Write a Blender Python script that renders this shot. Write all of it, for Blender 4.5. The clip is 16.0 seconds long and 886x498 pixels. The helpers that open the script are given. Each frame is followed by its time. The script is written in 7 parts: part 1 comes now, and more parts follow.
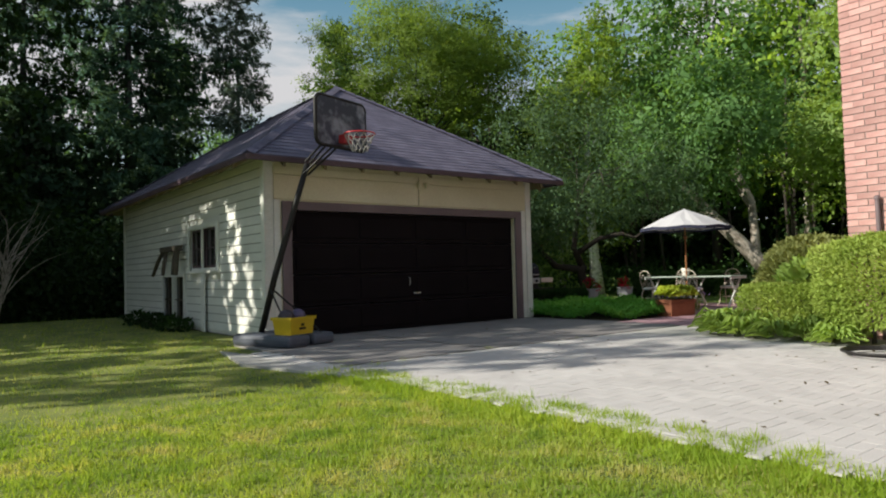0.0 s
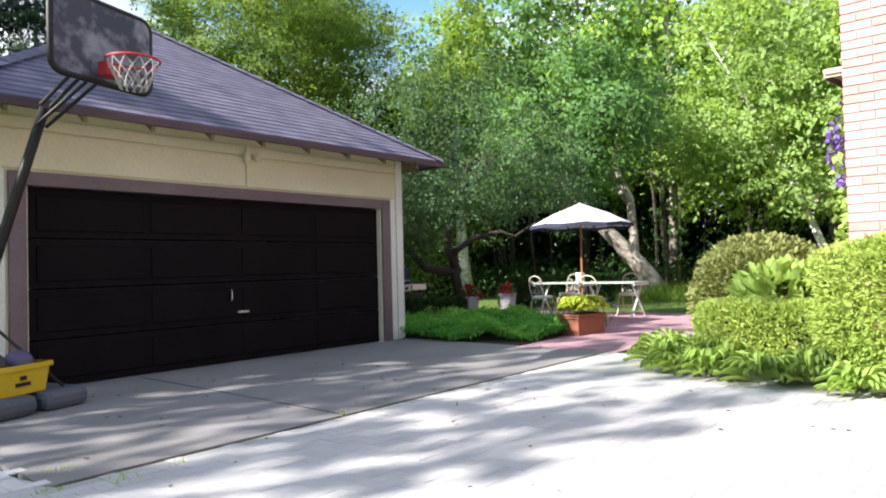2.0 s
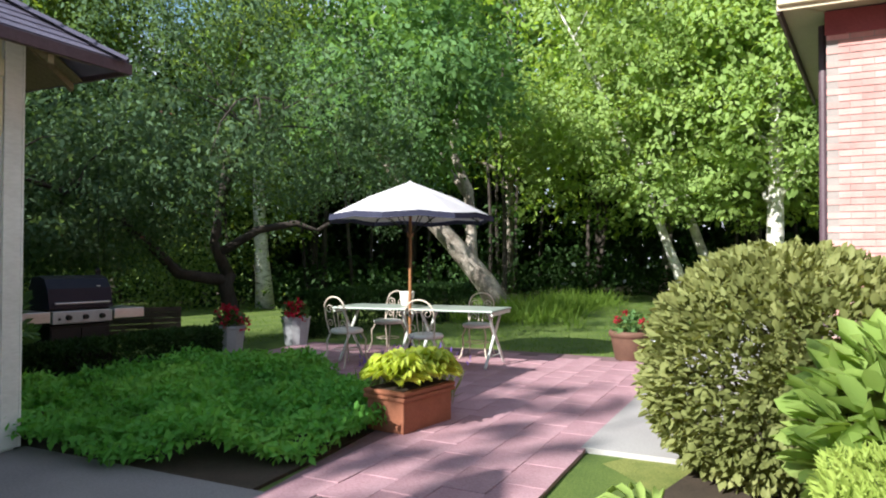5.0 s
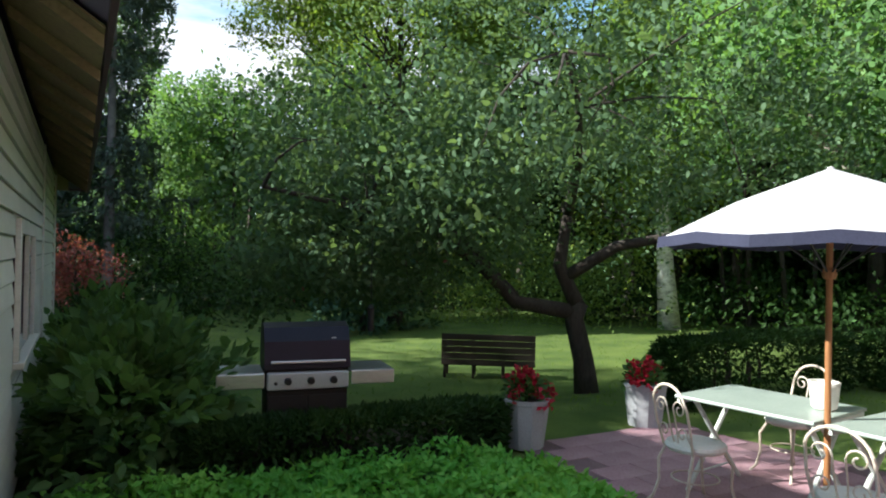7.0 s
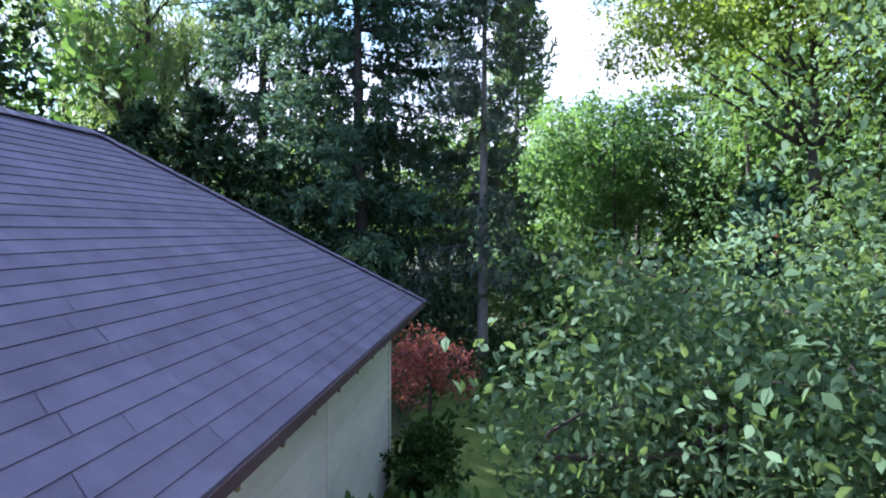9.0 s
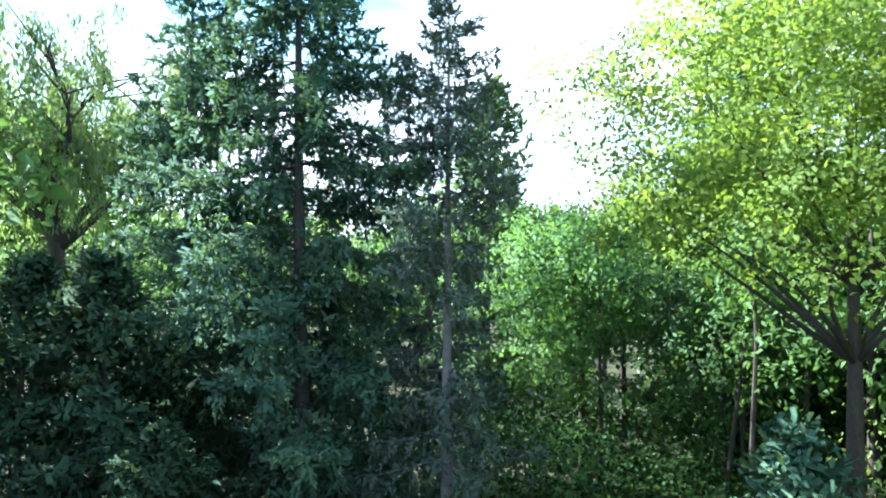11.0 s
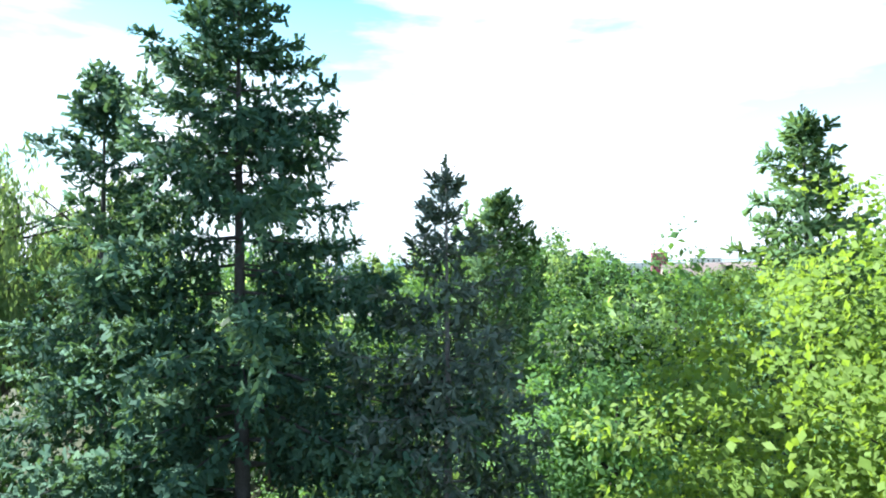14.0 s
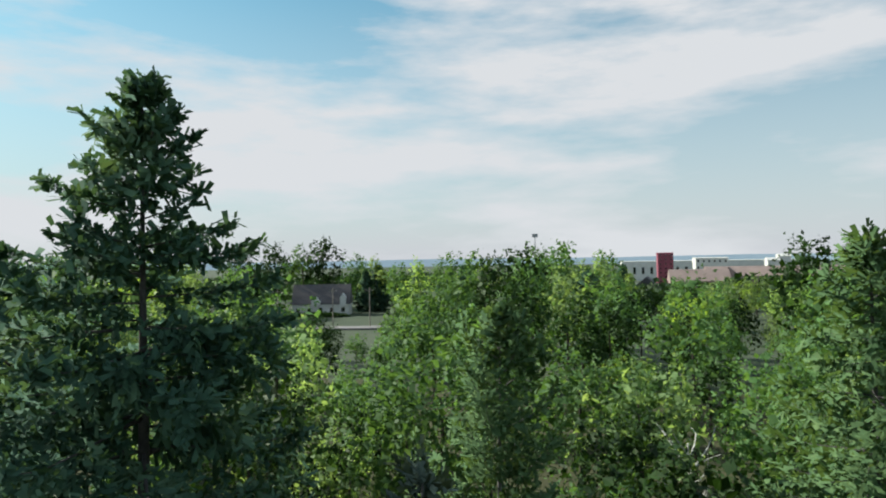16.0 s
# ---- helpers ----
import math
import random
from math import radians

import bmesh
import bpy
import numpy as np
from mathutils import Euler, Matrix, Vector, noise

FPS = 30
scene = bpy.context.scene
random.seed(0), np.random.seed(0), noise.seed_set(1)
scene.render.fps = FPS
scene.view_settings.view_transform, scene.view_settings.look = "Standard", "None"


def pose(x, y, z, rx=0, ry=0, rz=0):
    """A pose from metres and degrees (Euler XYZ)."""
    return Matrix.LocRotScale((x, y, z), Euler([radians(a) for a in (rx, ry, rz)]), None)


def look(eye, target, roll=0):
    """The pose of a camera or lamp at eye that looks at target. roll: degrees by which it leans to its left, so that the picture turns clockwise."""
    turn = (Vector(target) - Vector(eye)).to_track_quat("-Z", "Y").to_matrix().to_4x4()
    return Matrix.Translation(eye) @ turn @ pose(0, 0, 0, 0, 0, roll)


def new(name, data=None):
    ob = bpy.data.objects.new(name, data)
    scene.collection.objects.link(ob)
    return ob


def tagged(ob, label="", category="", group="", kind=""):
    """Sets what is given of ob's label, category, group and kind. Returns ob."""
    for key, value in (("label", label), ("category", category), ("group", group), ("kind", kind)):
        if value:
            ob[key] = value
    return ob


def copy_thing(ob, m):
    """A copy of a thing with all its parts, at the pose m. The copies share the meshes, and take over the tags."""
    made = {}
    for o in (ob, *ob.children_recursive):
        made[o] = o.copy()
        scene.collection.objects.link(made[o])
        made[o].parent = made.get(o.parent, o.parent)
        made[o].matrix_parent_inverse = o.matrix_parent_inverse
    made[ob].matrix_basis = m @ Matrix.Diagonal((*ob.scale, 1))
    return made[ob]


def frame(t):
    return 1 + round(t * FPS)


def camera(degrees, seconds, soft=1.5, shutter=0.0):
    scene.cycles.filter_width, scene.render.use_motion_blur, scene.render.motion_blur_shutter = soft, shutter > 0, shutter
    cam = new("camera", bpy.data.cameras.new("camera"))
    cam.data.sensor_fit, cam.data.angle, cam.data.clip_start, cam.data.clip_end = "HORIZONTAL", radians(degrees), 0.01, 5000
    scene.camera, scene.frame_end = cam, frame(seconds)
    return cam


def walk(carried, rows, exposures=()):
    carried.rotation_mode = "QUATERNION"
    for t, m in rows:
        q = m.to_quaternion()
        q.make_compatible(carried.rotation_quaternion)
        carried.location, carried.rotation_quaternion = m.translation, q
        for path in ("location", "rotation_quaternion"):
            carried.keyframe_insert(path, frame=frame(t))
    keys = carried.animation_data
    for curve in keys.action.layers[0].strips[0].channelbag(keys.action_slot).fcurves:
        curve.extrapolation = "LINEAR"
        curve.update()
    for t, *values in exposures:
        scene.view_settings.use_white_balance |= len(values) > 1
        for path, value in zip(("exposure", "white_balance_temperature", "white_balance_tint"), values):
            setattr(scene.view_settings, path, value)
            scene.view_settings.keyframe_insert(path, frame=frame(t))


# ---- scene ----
cam = camera(66.6, 16.0, soft=2.0)
PATH = [
    (0, (1.034, 0.895, 1.027), (2.257, 2.476, 1.094), -1.5),
    (0.5, (1.565, 1.54, 1.051), (2.85, 3.071, 1.117), -1.5),
    (1, (2.147, 2.209, 1.093), (3.509, 3.672, 1.153), -1.4),
    (1.5, (2.735, 2.865, 1.125), (4.165, 4.263, 1.18), -1.4),
    (2, (3.348, 3.448, 1.163), (4.869, 4.746, 1.215), -1.5),
    (2.5, (3.962, 3.998, 1.241), (5.641, 5.083, 1.279), -1.2),
    (3, (4.831, 4.538, 1.287), (6.622, 5.427, 1.318), -1.4),
    (5.5, (9.077, 6.593, 1.41), (10.875, 7.468, 1.445), 0.5),
    (6, (10.034, 6.977, 1.439), (11.762, 7.982, 1.491), 0.6),
    (6.5, (10.958, 7.303, 1.523), (12.347, 8.741, 1.572), 1.3),
    (7, (11.66, 7.726, 1.806), (12.607, 9.488, 1.822), 1.0),
    (7.2, (11.91, 7.917, 1.927), (12.638, 9.78, 1.943), 0.9),
    (7.4, (12.115, 8.158, 2.079), (12.639, 10.088, 2.078), 0.8),
    (7.6, (12.332, 8.42, 2.207), (12.651, 10.395, 2.193), 0.8),
    (7.8, (12.546, 8.653, 2.385), (12.724, 10.645, 2.362), 0.1),
    (8, (12.759, 8.871, 2.673), (12.836, 10.869, 2.633), -0.4),
    (8.5, (13.06, 9.538, 3.37), (12.927, 11.533, 3.321), -0.1),
    (9, (13.07, 10.036, 4.041), (12.888, 12.027, 3.985), 0.1),
    (9.2, (13.016, 10.281, 4.289), (12.841, 12.273, 4.232), 0.1),
    (11.5, (13.278, 14.666, 9.122), (13.178, 16.663, 9.16), -0.1),
    (12, (13.144, 15.594, 9.959), (13.047, 17.591, 10.001), -0.4),
    (12.5, (13.111, 16.451, 10.802), (13.012, 18.448, 10.848), -0.6),
    (13, (13.068, 17.212, 11.632), (12.971, 19.209, 11.681), -0.7),
    (13.5, (13.053, 17.952, 12.466), (12.952, 19.948, 12.515), -0.8),
    (14, (13.047, 18.778, 13.451), (12.938, 20.775, 13.498), -0.8),
    (14.5, (13.035, 19.655, 14.512), (12.923, 21.651, 14.558), -0.8),
    (15, (13.063, 20.635, 15.62), (12.945, 22.631, 15.665), -0.9),
    (15.5, (13.121, 21.581, 16.599), (13.002, 23.577, 16.639), -0.8),
    (16, (13.27, 22.46, 17.564), (13.148, 24.456, 17.599), -0.9),
]
EXPOSURES = ((0, 0.38, 6500, 6), (1.0, 0.52, 6300, 6), (1.5, 1.12, 6200, 8), (2.2, 1.66, 6050, 11), (3, 1.88, 5950, 13), (5.5, 1.06, 6050, 9), (7, 1.40, 5950, 6), (7.5, 1.90, 5650, 10), (8.0, 2.10, 5300, 16), (8.5, 2.28, 5300, 25), (9.2, 2.14, 5350, 23), (11.5, 2.62, 5350, 5), (14, 1.93, 5600, 4), (15, 1.52, 6150, 4), (15.5, 1.10, 6450, 5), (16, 0.54, 6250, 3))
walk(cam, [(t, look(eye, target, roll)) for t, eye, target, roll in PATH], EXPOSURES)

# ---- world, sun, exposure ----
SUN_AZ, SUN_EL = math.atan2(0.35, -0.937), radians(30.3)
sun_way = Vector((math.cos(SUN_AZ) * math.cos(SUN_EL), math.sin(SUN_AZ) * math.cos(SUN_EL), math.sin(SUN_EL)))
sun_data = bpy.data.lights.new("sun", "SUN")
sun_data.energy, sun_data.angle, sun_data.color = 5.0, radians(0.55), (1.0, 0.93, 0.80)
sun = new("sun", sun_data)
sun.matrix_world = look(sun_way * 60, (0, 0, 0))

world = bpy.data.worlds.new("sky")
scene.world = world
world.use_nodes = True
wn, wl = world.node_tree.nodes, world.node_tree.links
wn.clear()
w_out, w_bg, w_sky = wn.new("ShaderNodeOutputWorld"), wn.new("ShaderNodeBackground"), wn.new("ShaderNodeTexSky")
w_sky.sky_type, w_sky.sun_disc = "NISHITA", False
w_sky.sun_elevation, w_sky.sun_rotation = SUN_EL, math.atan2(sun_way.x, sun_way.y)
w_sky.air_density, w_sky.dust_density, w_sky.ozone_density = 1.0, 0.5, 1.0
w_co, w_map, w_noise, w_ramp, w_mix = (wn.new("ShaderNodeTexCoord"), wn.new("ShaderNodeMapping"), wn.new("ShaderNodeTexNoise"),
                                      wn.new("ShaderNodeValToRGB"), wn.new("ShaderNodeMix"))
w_map.inputs["Scale"].default_value = (1.3, 1.3, 5.5)
w_map.inputs["Location"].default_value = (0.35, 0.1, 0.2)
w_noise.inputs["Scale"].default_value, w_noise.inputs["Detail"].default_value, w_noise.inputs["Roughness"].default_value = 1.7, 7.0, 0.55
w_ramp.color_ramp.elements[0].position, w_ramp.color_ramp.elements[1].position = 0.44, 0.585
w_mix.data_type = "RGBA"
w_mix.inputs[7].default_value = (10.2, 9.9, 10.3, 1)
wl.new(w_co.outputs["Generated"], w_map.inputs[0])
wl.new(w_map.outputs[0], w_noise.inputs[0])
wl.new(w_noise.outputs[0], w_ramp.inputs[0])
wl.new(w_ramp.outputs[0], w_mix.inputs[0])
w_gain, w_sep, w_low, w_haze = wn.new("ShaderNodeMix"), wn.new("ShaderNodeSeparateXYZ"), wn.new("ShaderNodeMapRange"), wn.new("ShaderNodeMix")
w_gain.data_type, w_gain.blend_type, w_haze.data_type = "RGBA", "MULTIPLY", "RGBA"
w_gain.inputs[0].default_value, w_gain.inputs[7].default_value = 1.0, (1.10, 1.86, 1.74, 1)
w_low.inputs[1].default_value, w_low.inputs[2].default_value, w_low.inputs[3].default_value, w_low.inputs[4].default_value = 0.0, 0.42, 1.0, 0.0
w_haze.inputs[7].default_value = (8.6, 8.4, 9.0, 1)
wl.new(w_sky.outputs[0], w_gain.inputs[6])
wl.new(w_co.outputs["Generated"], w_sep.inputs[0])
wl.new(w_sep.outputs[2], w_low.inputs[0])
wl.new(w_low.outputs[0], w_haze.inputs[0])
wl.new(w_gain.outputs[2], w_haze.inputs[6])
wl.new(w_haze.outputs[2], w_mix.inputs[6])
wl.new(w_mix.outputs[2], w_bg.inputs[0])
wl.new(w_bg.outputs[0], w_out.inputs[0])
w_bg.inputs[1].default_value = 0.051

# ---- small tools ----
rng = np.random.default_rng(7)


def group_node(mat):
    mat.use_nodes = True
    nt = mat.node_tree
    return nt.nodes, nt.links, nt.nodes["Principled BSDF"]


def surface(name, dark, light, rough=0.7, scale=3.0, fine=45.0, bump=0.25, metal=0.0, gloss=0.4, piece=0.0, island=0.0, stretch=(1, 1, 1), low=0.32, high=0.68):
    """A two-scale mottled material between a dark and a light colour; piece, island: brightness spread from piece to piece."""
    mat = bpy.data.materials.new(name)
    n, l, p = group_node(mat)
    co, mp = n.new("ShaderNodeTexCoord"), n.new("ShaderNodeMapping")
    mp.inputs["Scale"].default_value = stretch
    l.new(co.outputs["Object"], mp.inputs[0])
    big, small = n.new("ShaderNodeTexNoise"), n.new("ShaderNodeTexNoise")
    big.inputs["Scale"].default_value, big.inputs["Detail"].default_value = scale, 5.0
    small.inputs["Scale"].default_value, small.inputs["Detail"].default_value = fine, 4.0
    l.new(mp.outputs[0], big.inputs[0])
    l.new(mp.outputs[0], small.inputs[0])
    add = n.new("ShaderNodeMath")
    add.operation = "MULTIPLY_ADD"
    add.inputs[1].default_value = 0.45
    l.new(small.outputs[0], add.inputs[0])
    half = n.new("ShaderNodeMath")
    half.operation = "MULTIPLY"
    half.inputs[1].default_value = 0.55
    l.new(big.outputs[0], half.inputs[0])
    l.new(half.outputs[0], add.inputs[2])
    ramp = n.new("ShaderNodeValToRGB")
    ramp.color_ramp.elements[0].position, ramp.color_ramp.elements[1].position = low, high
    ramp.color_ramp.elements[0].color, ramp.color_ramp.elements[1].color = (*dark, 1), (*light, 1)
    l.new(add.outputs[0], ramp.inputs[0])
    tint = ramp.outputs[0]
    for amount, node_type, socket in ((piece, "ShaderNodeObjectInfo", "Random"), (island, "ShaderNodeNewGeometry", "Random Per Island")):
        if amount:
            src, rng_map, mul = n.new(node_type), n.new("ShaderNodeMapRange"), n.new("ShaderNodeMix")
            rng_map.inputs[3].default_value, rng_map.inputs[4].default_value = 1 - amount, 1 + amount
            l.new(src.outputs[socket], rng_map.inputs[0])
            mul.data_type, mul.blend_type = "RGBA", "MULTIPLY"
            mul.inputs[0].default_value = 1.0
            l.new(tint, mul.inputs[6])
            l.new(rng_map.outputs[0], mul.inputs[7])
            tint = mul.outputs[2]
    l.new(tint, p.inputs["Base Color"])
    p.inputs["Roughness"].default_value, p.inputs["Metallic"].default_value = rough, metal
    p.inputs["Specular IOR Level"].default_value = gloss
    if bump:
        b = n.new("ShaderNodeBump")
        b.inputs["Strength"].default_value, b.inputs["Distance"].default_value = bump, 0.01
        l.new(add.outputs[0], b.inputs["Height"])
        l.new(b.outputs[0], p.inputs["Normal"])
    return mat


def foliage(name, *tints, thin=0.4, rough=0.5, patch=1.6, vary=0.10, gloss=0.22):
    """Leaves: a colour for each leaf out of the tints, shifted in patches, with light coming through."""
    mid = np.mean(tints, 0)
    tints = [tuple(mid + 0.68 * (np.array(c) - mid)) for c in tints]
    mat = bpy.data.materials.new(name)
    n, l, p = group_node(mat)
    geo, ramp = n.new("ShaderNodeNewGeometry"), n.new("ShaderNodeValToRGB")
    co, big = n.new("ShaderNodeTexCoord"), n.new("ShaderNodeTexNoise")
    big.inputs["Scale"].default_value = patch
    l.new(co.outputs["Object"], big.inputs[0])
    mixer = n.new("ShaderNodeMath")
    mixer.operation = "MULTIPLY_ADD"
    mixer.inputs[1].default_value = 0.28
    l.new(geo.outputs["Random Per Island"], mixer.inputs[0])
    part_big = n.new("ShaderNodeMapRange")
    part_big.inputs[1].default_value, part_big.inputs[2].default_value = 0.3, 0.7
    part_big.inputs[3].default_value, part_big.inputs[4].default_value = 0.0, 0.72
    l.new(big.outputs[0], part_big.inputs[0])
    l.new(part_big.outputs[0], mixer.inputs[2])
    l.new(mixer.outputs[0], ramp.inputs[0])
    els = ramp.color_ramp.elements
    while len(els) < len(tints):
        els.new(0.5)
    for i, c in enumerate(tints):
        els[i].position, els[i].color = 0.08 + 0.84 * i / max(1, len(tints) - 1), (*c, 1)
    who, spread_map, shade = n.new("ShaderNodeObjectInfo"), n.new("ShaderNodeMapRange"), n.new("ShaderNodeMix")
    spread_map.inputs[3].default_value, spread_map.inputs[4].default_value = 1 - vary, 1 + vary
    shade.data_type, shade.blend_type = "RGBA", "MULTIPLY"
    shade.inputs[0].default_value = 1.0
    l.new(who.outputs["Random"], spread_map.inputs[0])
    l.new(ramp.outputs[0], shade.inputs[6])
    l.new(spread_map.outputs[0], shade.inputs[7])
    tint = shade.outputs[2]
    l.new(tint, p.inputs["Base Color"])
    p.inputs["Roughness"].default_value, p.inputs["Specular IOR Level"].default_value = rough + 0.1, gloss
    if thin:
        tr, mix, out = n.new("ShaderNodeBsdfTranslucent"), n.new("ShaderNodeMixShader"), n["Material Output"]
        warm = n.new("ShaderNodeMix")
        warm.data_type, warm.blend_type = "RGBA", "MULTIPLY"
        warm.inputs[0].default_value, warm.inputs[7].default_value = 1.0, (1.6, 1.5, 0.7, 1)
        l.new(tint, warm.inputs[6])
        l.new(warm.outputs[2], tr.inputs[0])
        mix.inputs[0].default_value = thin
        l.new(p.outputs[0], mix.inputs[1])
        l.new(tr.outputs[0], mix.inputs[2])
        l.new(mix.outputs[0], out.inputs[0])
    return mat


def thing(name, at=(0, 0, 0), label="", category="", group="", kind="", turn=0.0):
    ob = new(name)
    ob.empty_display_size = 0.1
    ob.matrix_basis = pose(*at, 0, 0, turn)
    return tagged(ob, label, category, group, kind)


def from_arrays(name, verts, faces, mat, parent=None, label="", smooth=False, normals=None):
    """One mesh object from an array of corners and one of quads or triangles."""
    verts, faces = np.asarray(verts, np.float32), np.asarray(faces, np.int32)
    me = bpy.data.meshes.new(name)
    k = faces.shape[1]
    me.vertices.add(len(verts))
    me.vertices.foreach_set("co", verts.ravel())
    me.loops.add(faces.size)
    me.loops.foreach_set("vertex_index", faces.ravel())
    me.polygons.add(len(faces))
    me.polygons.foreach_set("loop_start", np.arange(0, faces.size, k, dtype=np.int32))
    me.polygons.foreach_set("use_smooth", np.full(len(faces), smooth))
    me.update(calc_edges=True)
    if normals is not None:
        me.polygons.foreach_set("use_smooth", np.full(len(faces), True))
        me.normals_split_custom_set_from_vertices(normals.astype(np.float32))
    me.materials.append(mat)
    ob = new(name, me)
    if parent:
        ob.parent = parent
    if label:
        ob["label"] = label
    return ob


def crown_mesh(name, mat, parent, pieces, blunt=False):
    """Leaves of a crown as one mesh, shaded round each leafy bough; pieces: places, leaf size, way out, outward normal, width, droop."""
    verts, norms, r = [], [], np.random.default_rng(len(pieces[0][0]))
    for at, size, way, nor, wide, droop in pieces:
        v, _ = leaf_cards(at, np.broadcast_to(size, len(at)), way * 0.7, wide=wide, droop=droop, flat=0.45, r=r, blunt=blunt)
        v = v.reshape(-1, 4, 3)
        face = np.cross(v[:, 1] - v[:, 0], v[:, 3] - v[:, 0])
        nor = unit(nor + 0.18 * unit(face) * np.sign((face * nor).sum(1, keepdims=True)) + 0.12 * r.normal(size=nor.shape))
        turned = (face * nor).sum(1) < 0
        v[turned] = v[turned][:, [0, 3, 2, 1]]
        verts.append(v.reshape(-1, 3))
        norms.append(np.repeat(nor, 4, 0))
    verts = np.concatenate(verts)
    return from_arrays(name, verts, np.arange(len(verts)).reshape(-1, 4), mat, parent, normals=np.concatenate(norms))


def part(name, bm, mat, parent, label="", smooth=False):
    me = bpy.data.meshes.new(name)
    bmesh.ops.recalc_face_normals(bm, faces=bm.faces)
    for f in bm.faces:
        f.smooth = smooth
    bm.to_mesh(me)
    bm.free()
    me.materials.append(mat)
    ob = new(name, me)
    if parent:
        ob.parent = parent
    if label:
        ob["label"] = label
    return ob


def block(bm, x0, x1, y0, y1, z0, z1, bevel=0.0):
    """Adds a box with softened edges."""
    made = bmesh.ops.create_cube(bm, size=1)
    for v in made["verts"]:
        v.co = Vector((x0 + (v.co.x + 0.5) * (x1 - x0), y0 + (v.co.y + 0.5) * (y1 - y0), z0 + (v.co.z + 0.5) * (z1 - z0)))
    if bevel:
        edges = list({e for v in made["verts"] for e in v.link_edges})
        bmesh.ops.bevel(bm, geom=edges, offset=bevel, segments=2, affect="EDGES", profile=0.5)
    return bm


def box(*dims, bevel=0.0):
    return block(bmesh.new(), *dims, bevel=bevel)


def lathe(profile, n=24, at=(0, 0, 0)):
    """A turned body from (radius, height) pairs."""
    bm = bmesh.new()
    rings = []
    for r, z in profile:
        rings.append([bm.verts.new((at[0] + r * math.cos(2 * math.pi * i / n), at[1] + r * math.sin(2 * math.pi * i / n), at[2] + z)) for i in range(n)])
    for a, b in zip(rings, rings[1:]):
        for i in range(n):
            bm.faces.new((a[i], a[(i + 1) % n], b[(i + 1) % n], b[i]))
    bm.faces.new(rings[0][::-1])
    bm.faces.new(rings[-1])
    return bm


def tube(bm, pts, radii, n=8):
    """A round bar along points, with a radius for each or one for all."""
    pts = [Vector(p) for p in pts]
    radii = [float(q) for q in radii] if hasattr(radii, "__len__") else [float(radii)] * len(pts)
    side, rings = None, []
    for i, p in enumerate(pts):
        way = (pts[min(i + 1, len(pts) - 1)] - pts[max(i - 1, 0)]).normalized()
        if side is None:
            side = way.orthogonal().normalized()
        side = (side - way * side.dot(way)).normalized()
        up = way.cross(side)
        rings.append([bm.verts.new(p + radii[i] * (math.cos(2 * math.pi * k / n) * side + math.sin(2 * math.pi * k / n) * up)) for k in range(n)])
    for a, b in zip(rings, rings[1:]):
        for k in range(n):
            bm.faces.new((a[k], a[(k + 1) % n], b[(k + 1) % n], b[k]))
    bm.faces.new(rings[0][::-1])
    bm.faces.new(rings[-1])
    return bm


def bar(pts, radii, n=8):
    return tube(bmesh.new(), pts, radii, n)


def slab(poly, z0, z1):
    """A flat body over a polygon in plan."""
    bm = bmesh.new()
    low, high = [bm.verts.new((x, y, z0)) for x, y in poly], [bm.verts.new((x, y, z1)) for x, y in poly]
    bm.faces.new(low[::-1])
    bm.faces.new(high)
    for i in range(len(poly)):
        j = (i + 1) % len(poly)
        bm.faces.new((low[i], low[j], high[j], high[i]))
    return bm


def unit(v):
    return v / np.maximum(np.linalg.norm(v, axis=-1, keepdims=True), 1e-9)


def leaf_cards(at, size, out=None, wide=0.55, droop=0.3, flat=0.5, r=rng, blunt=False):
    """Folded pointed leaves at places; out: the way that each leaf points, if it has one. Returns corners and quads."""
    n = len(at)
    way = r.normal(size=(n, 3)) if out is None else out + 0.5 * r.normal(size=(n, 3))
    way[:, 2] -= droop
    way = unit(way)
    up = r.normal(size=(n, 3)) * (1 - flat) + np.array([0, 0, 1.0]) * flat * 2
    side = unit(np.cross(way, up))
    nor = np.cross(side, way)
    s = (np.asarray(size) * (0.7 + 0.6 * r.random(n)))[:, None]
    if blunt:
        low, high = side * s * wide * 0.35, side * s * wide * 0.5
        rows = [at - low, at + low, at + way * s * (0.85 + 0.3 * r.random((n, 1))) + high * 0.8, at + way * s - high]
        return np.stack(rows, 1).reshape(-1, 3), np.arange(4 * n).reshape(n, 4)
    a = at
    b = at + way * s * 0.45 + side * s * wide * 0.5 + nor * s * 0.06
    c = at + way * s - nor * s * 0.08
    d = at + way * s * 0.45 - side * s * wide * 0.5 + nor * s * 0.06
    return np.stack([a, b, c, d], 1).reshape(-1, 3), np.arange(4 * n).reshape(n, 4)


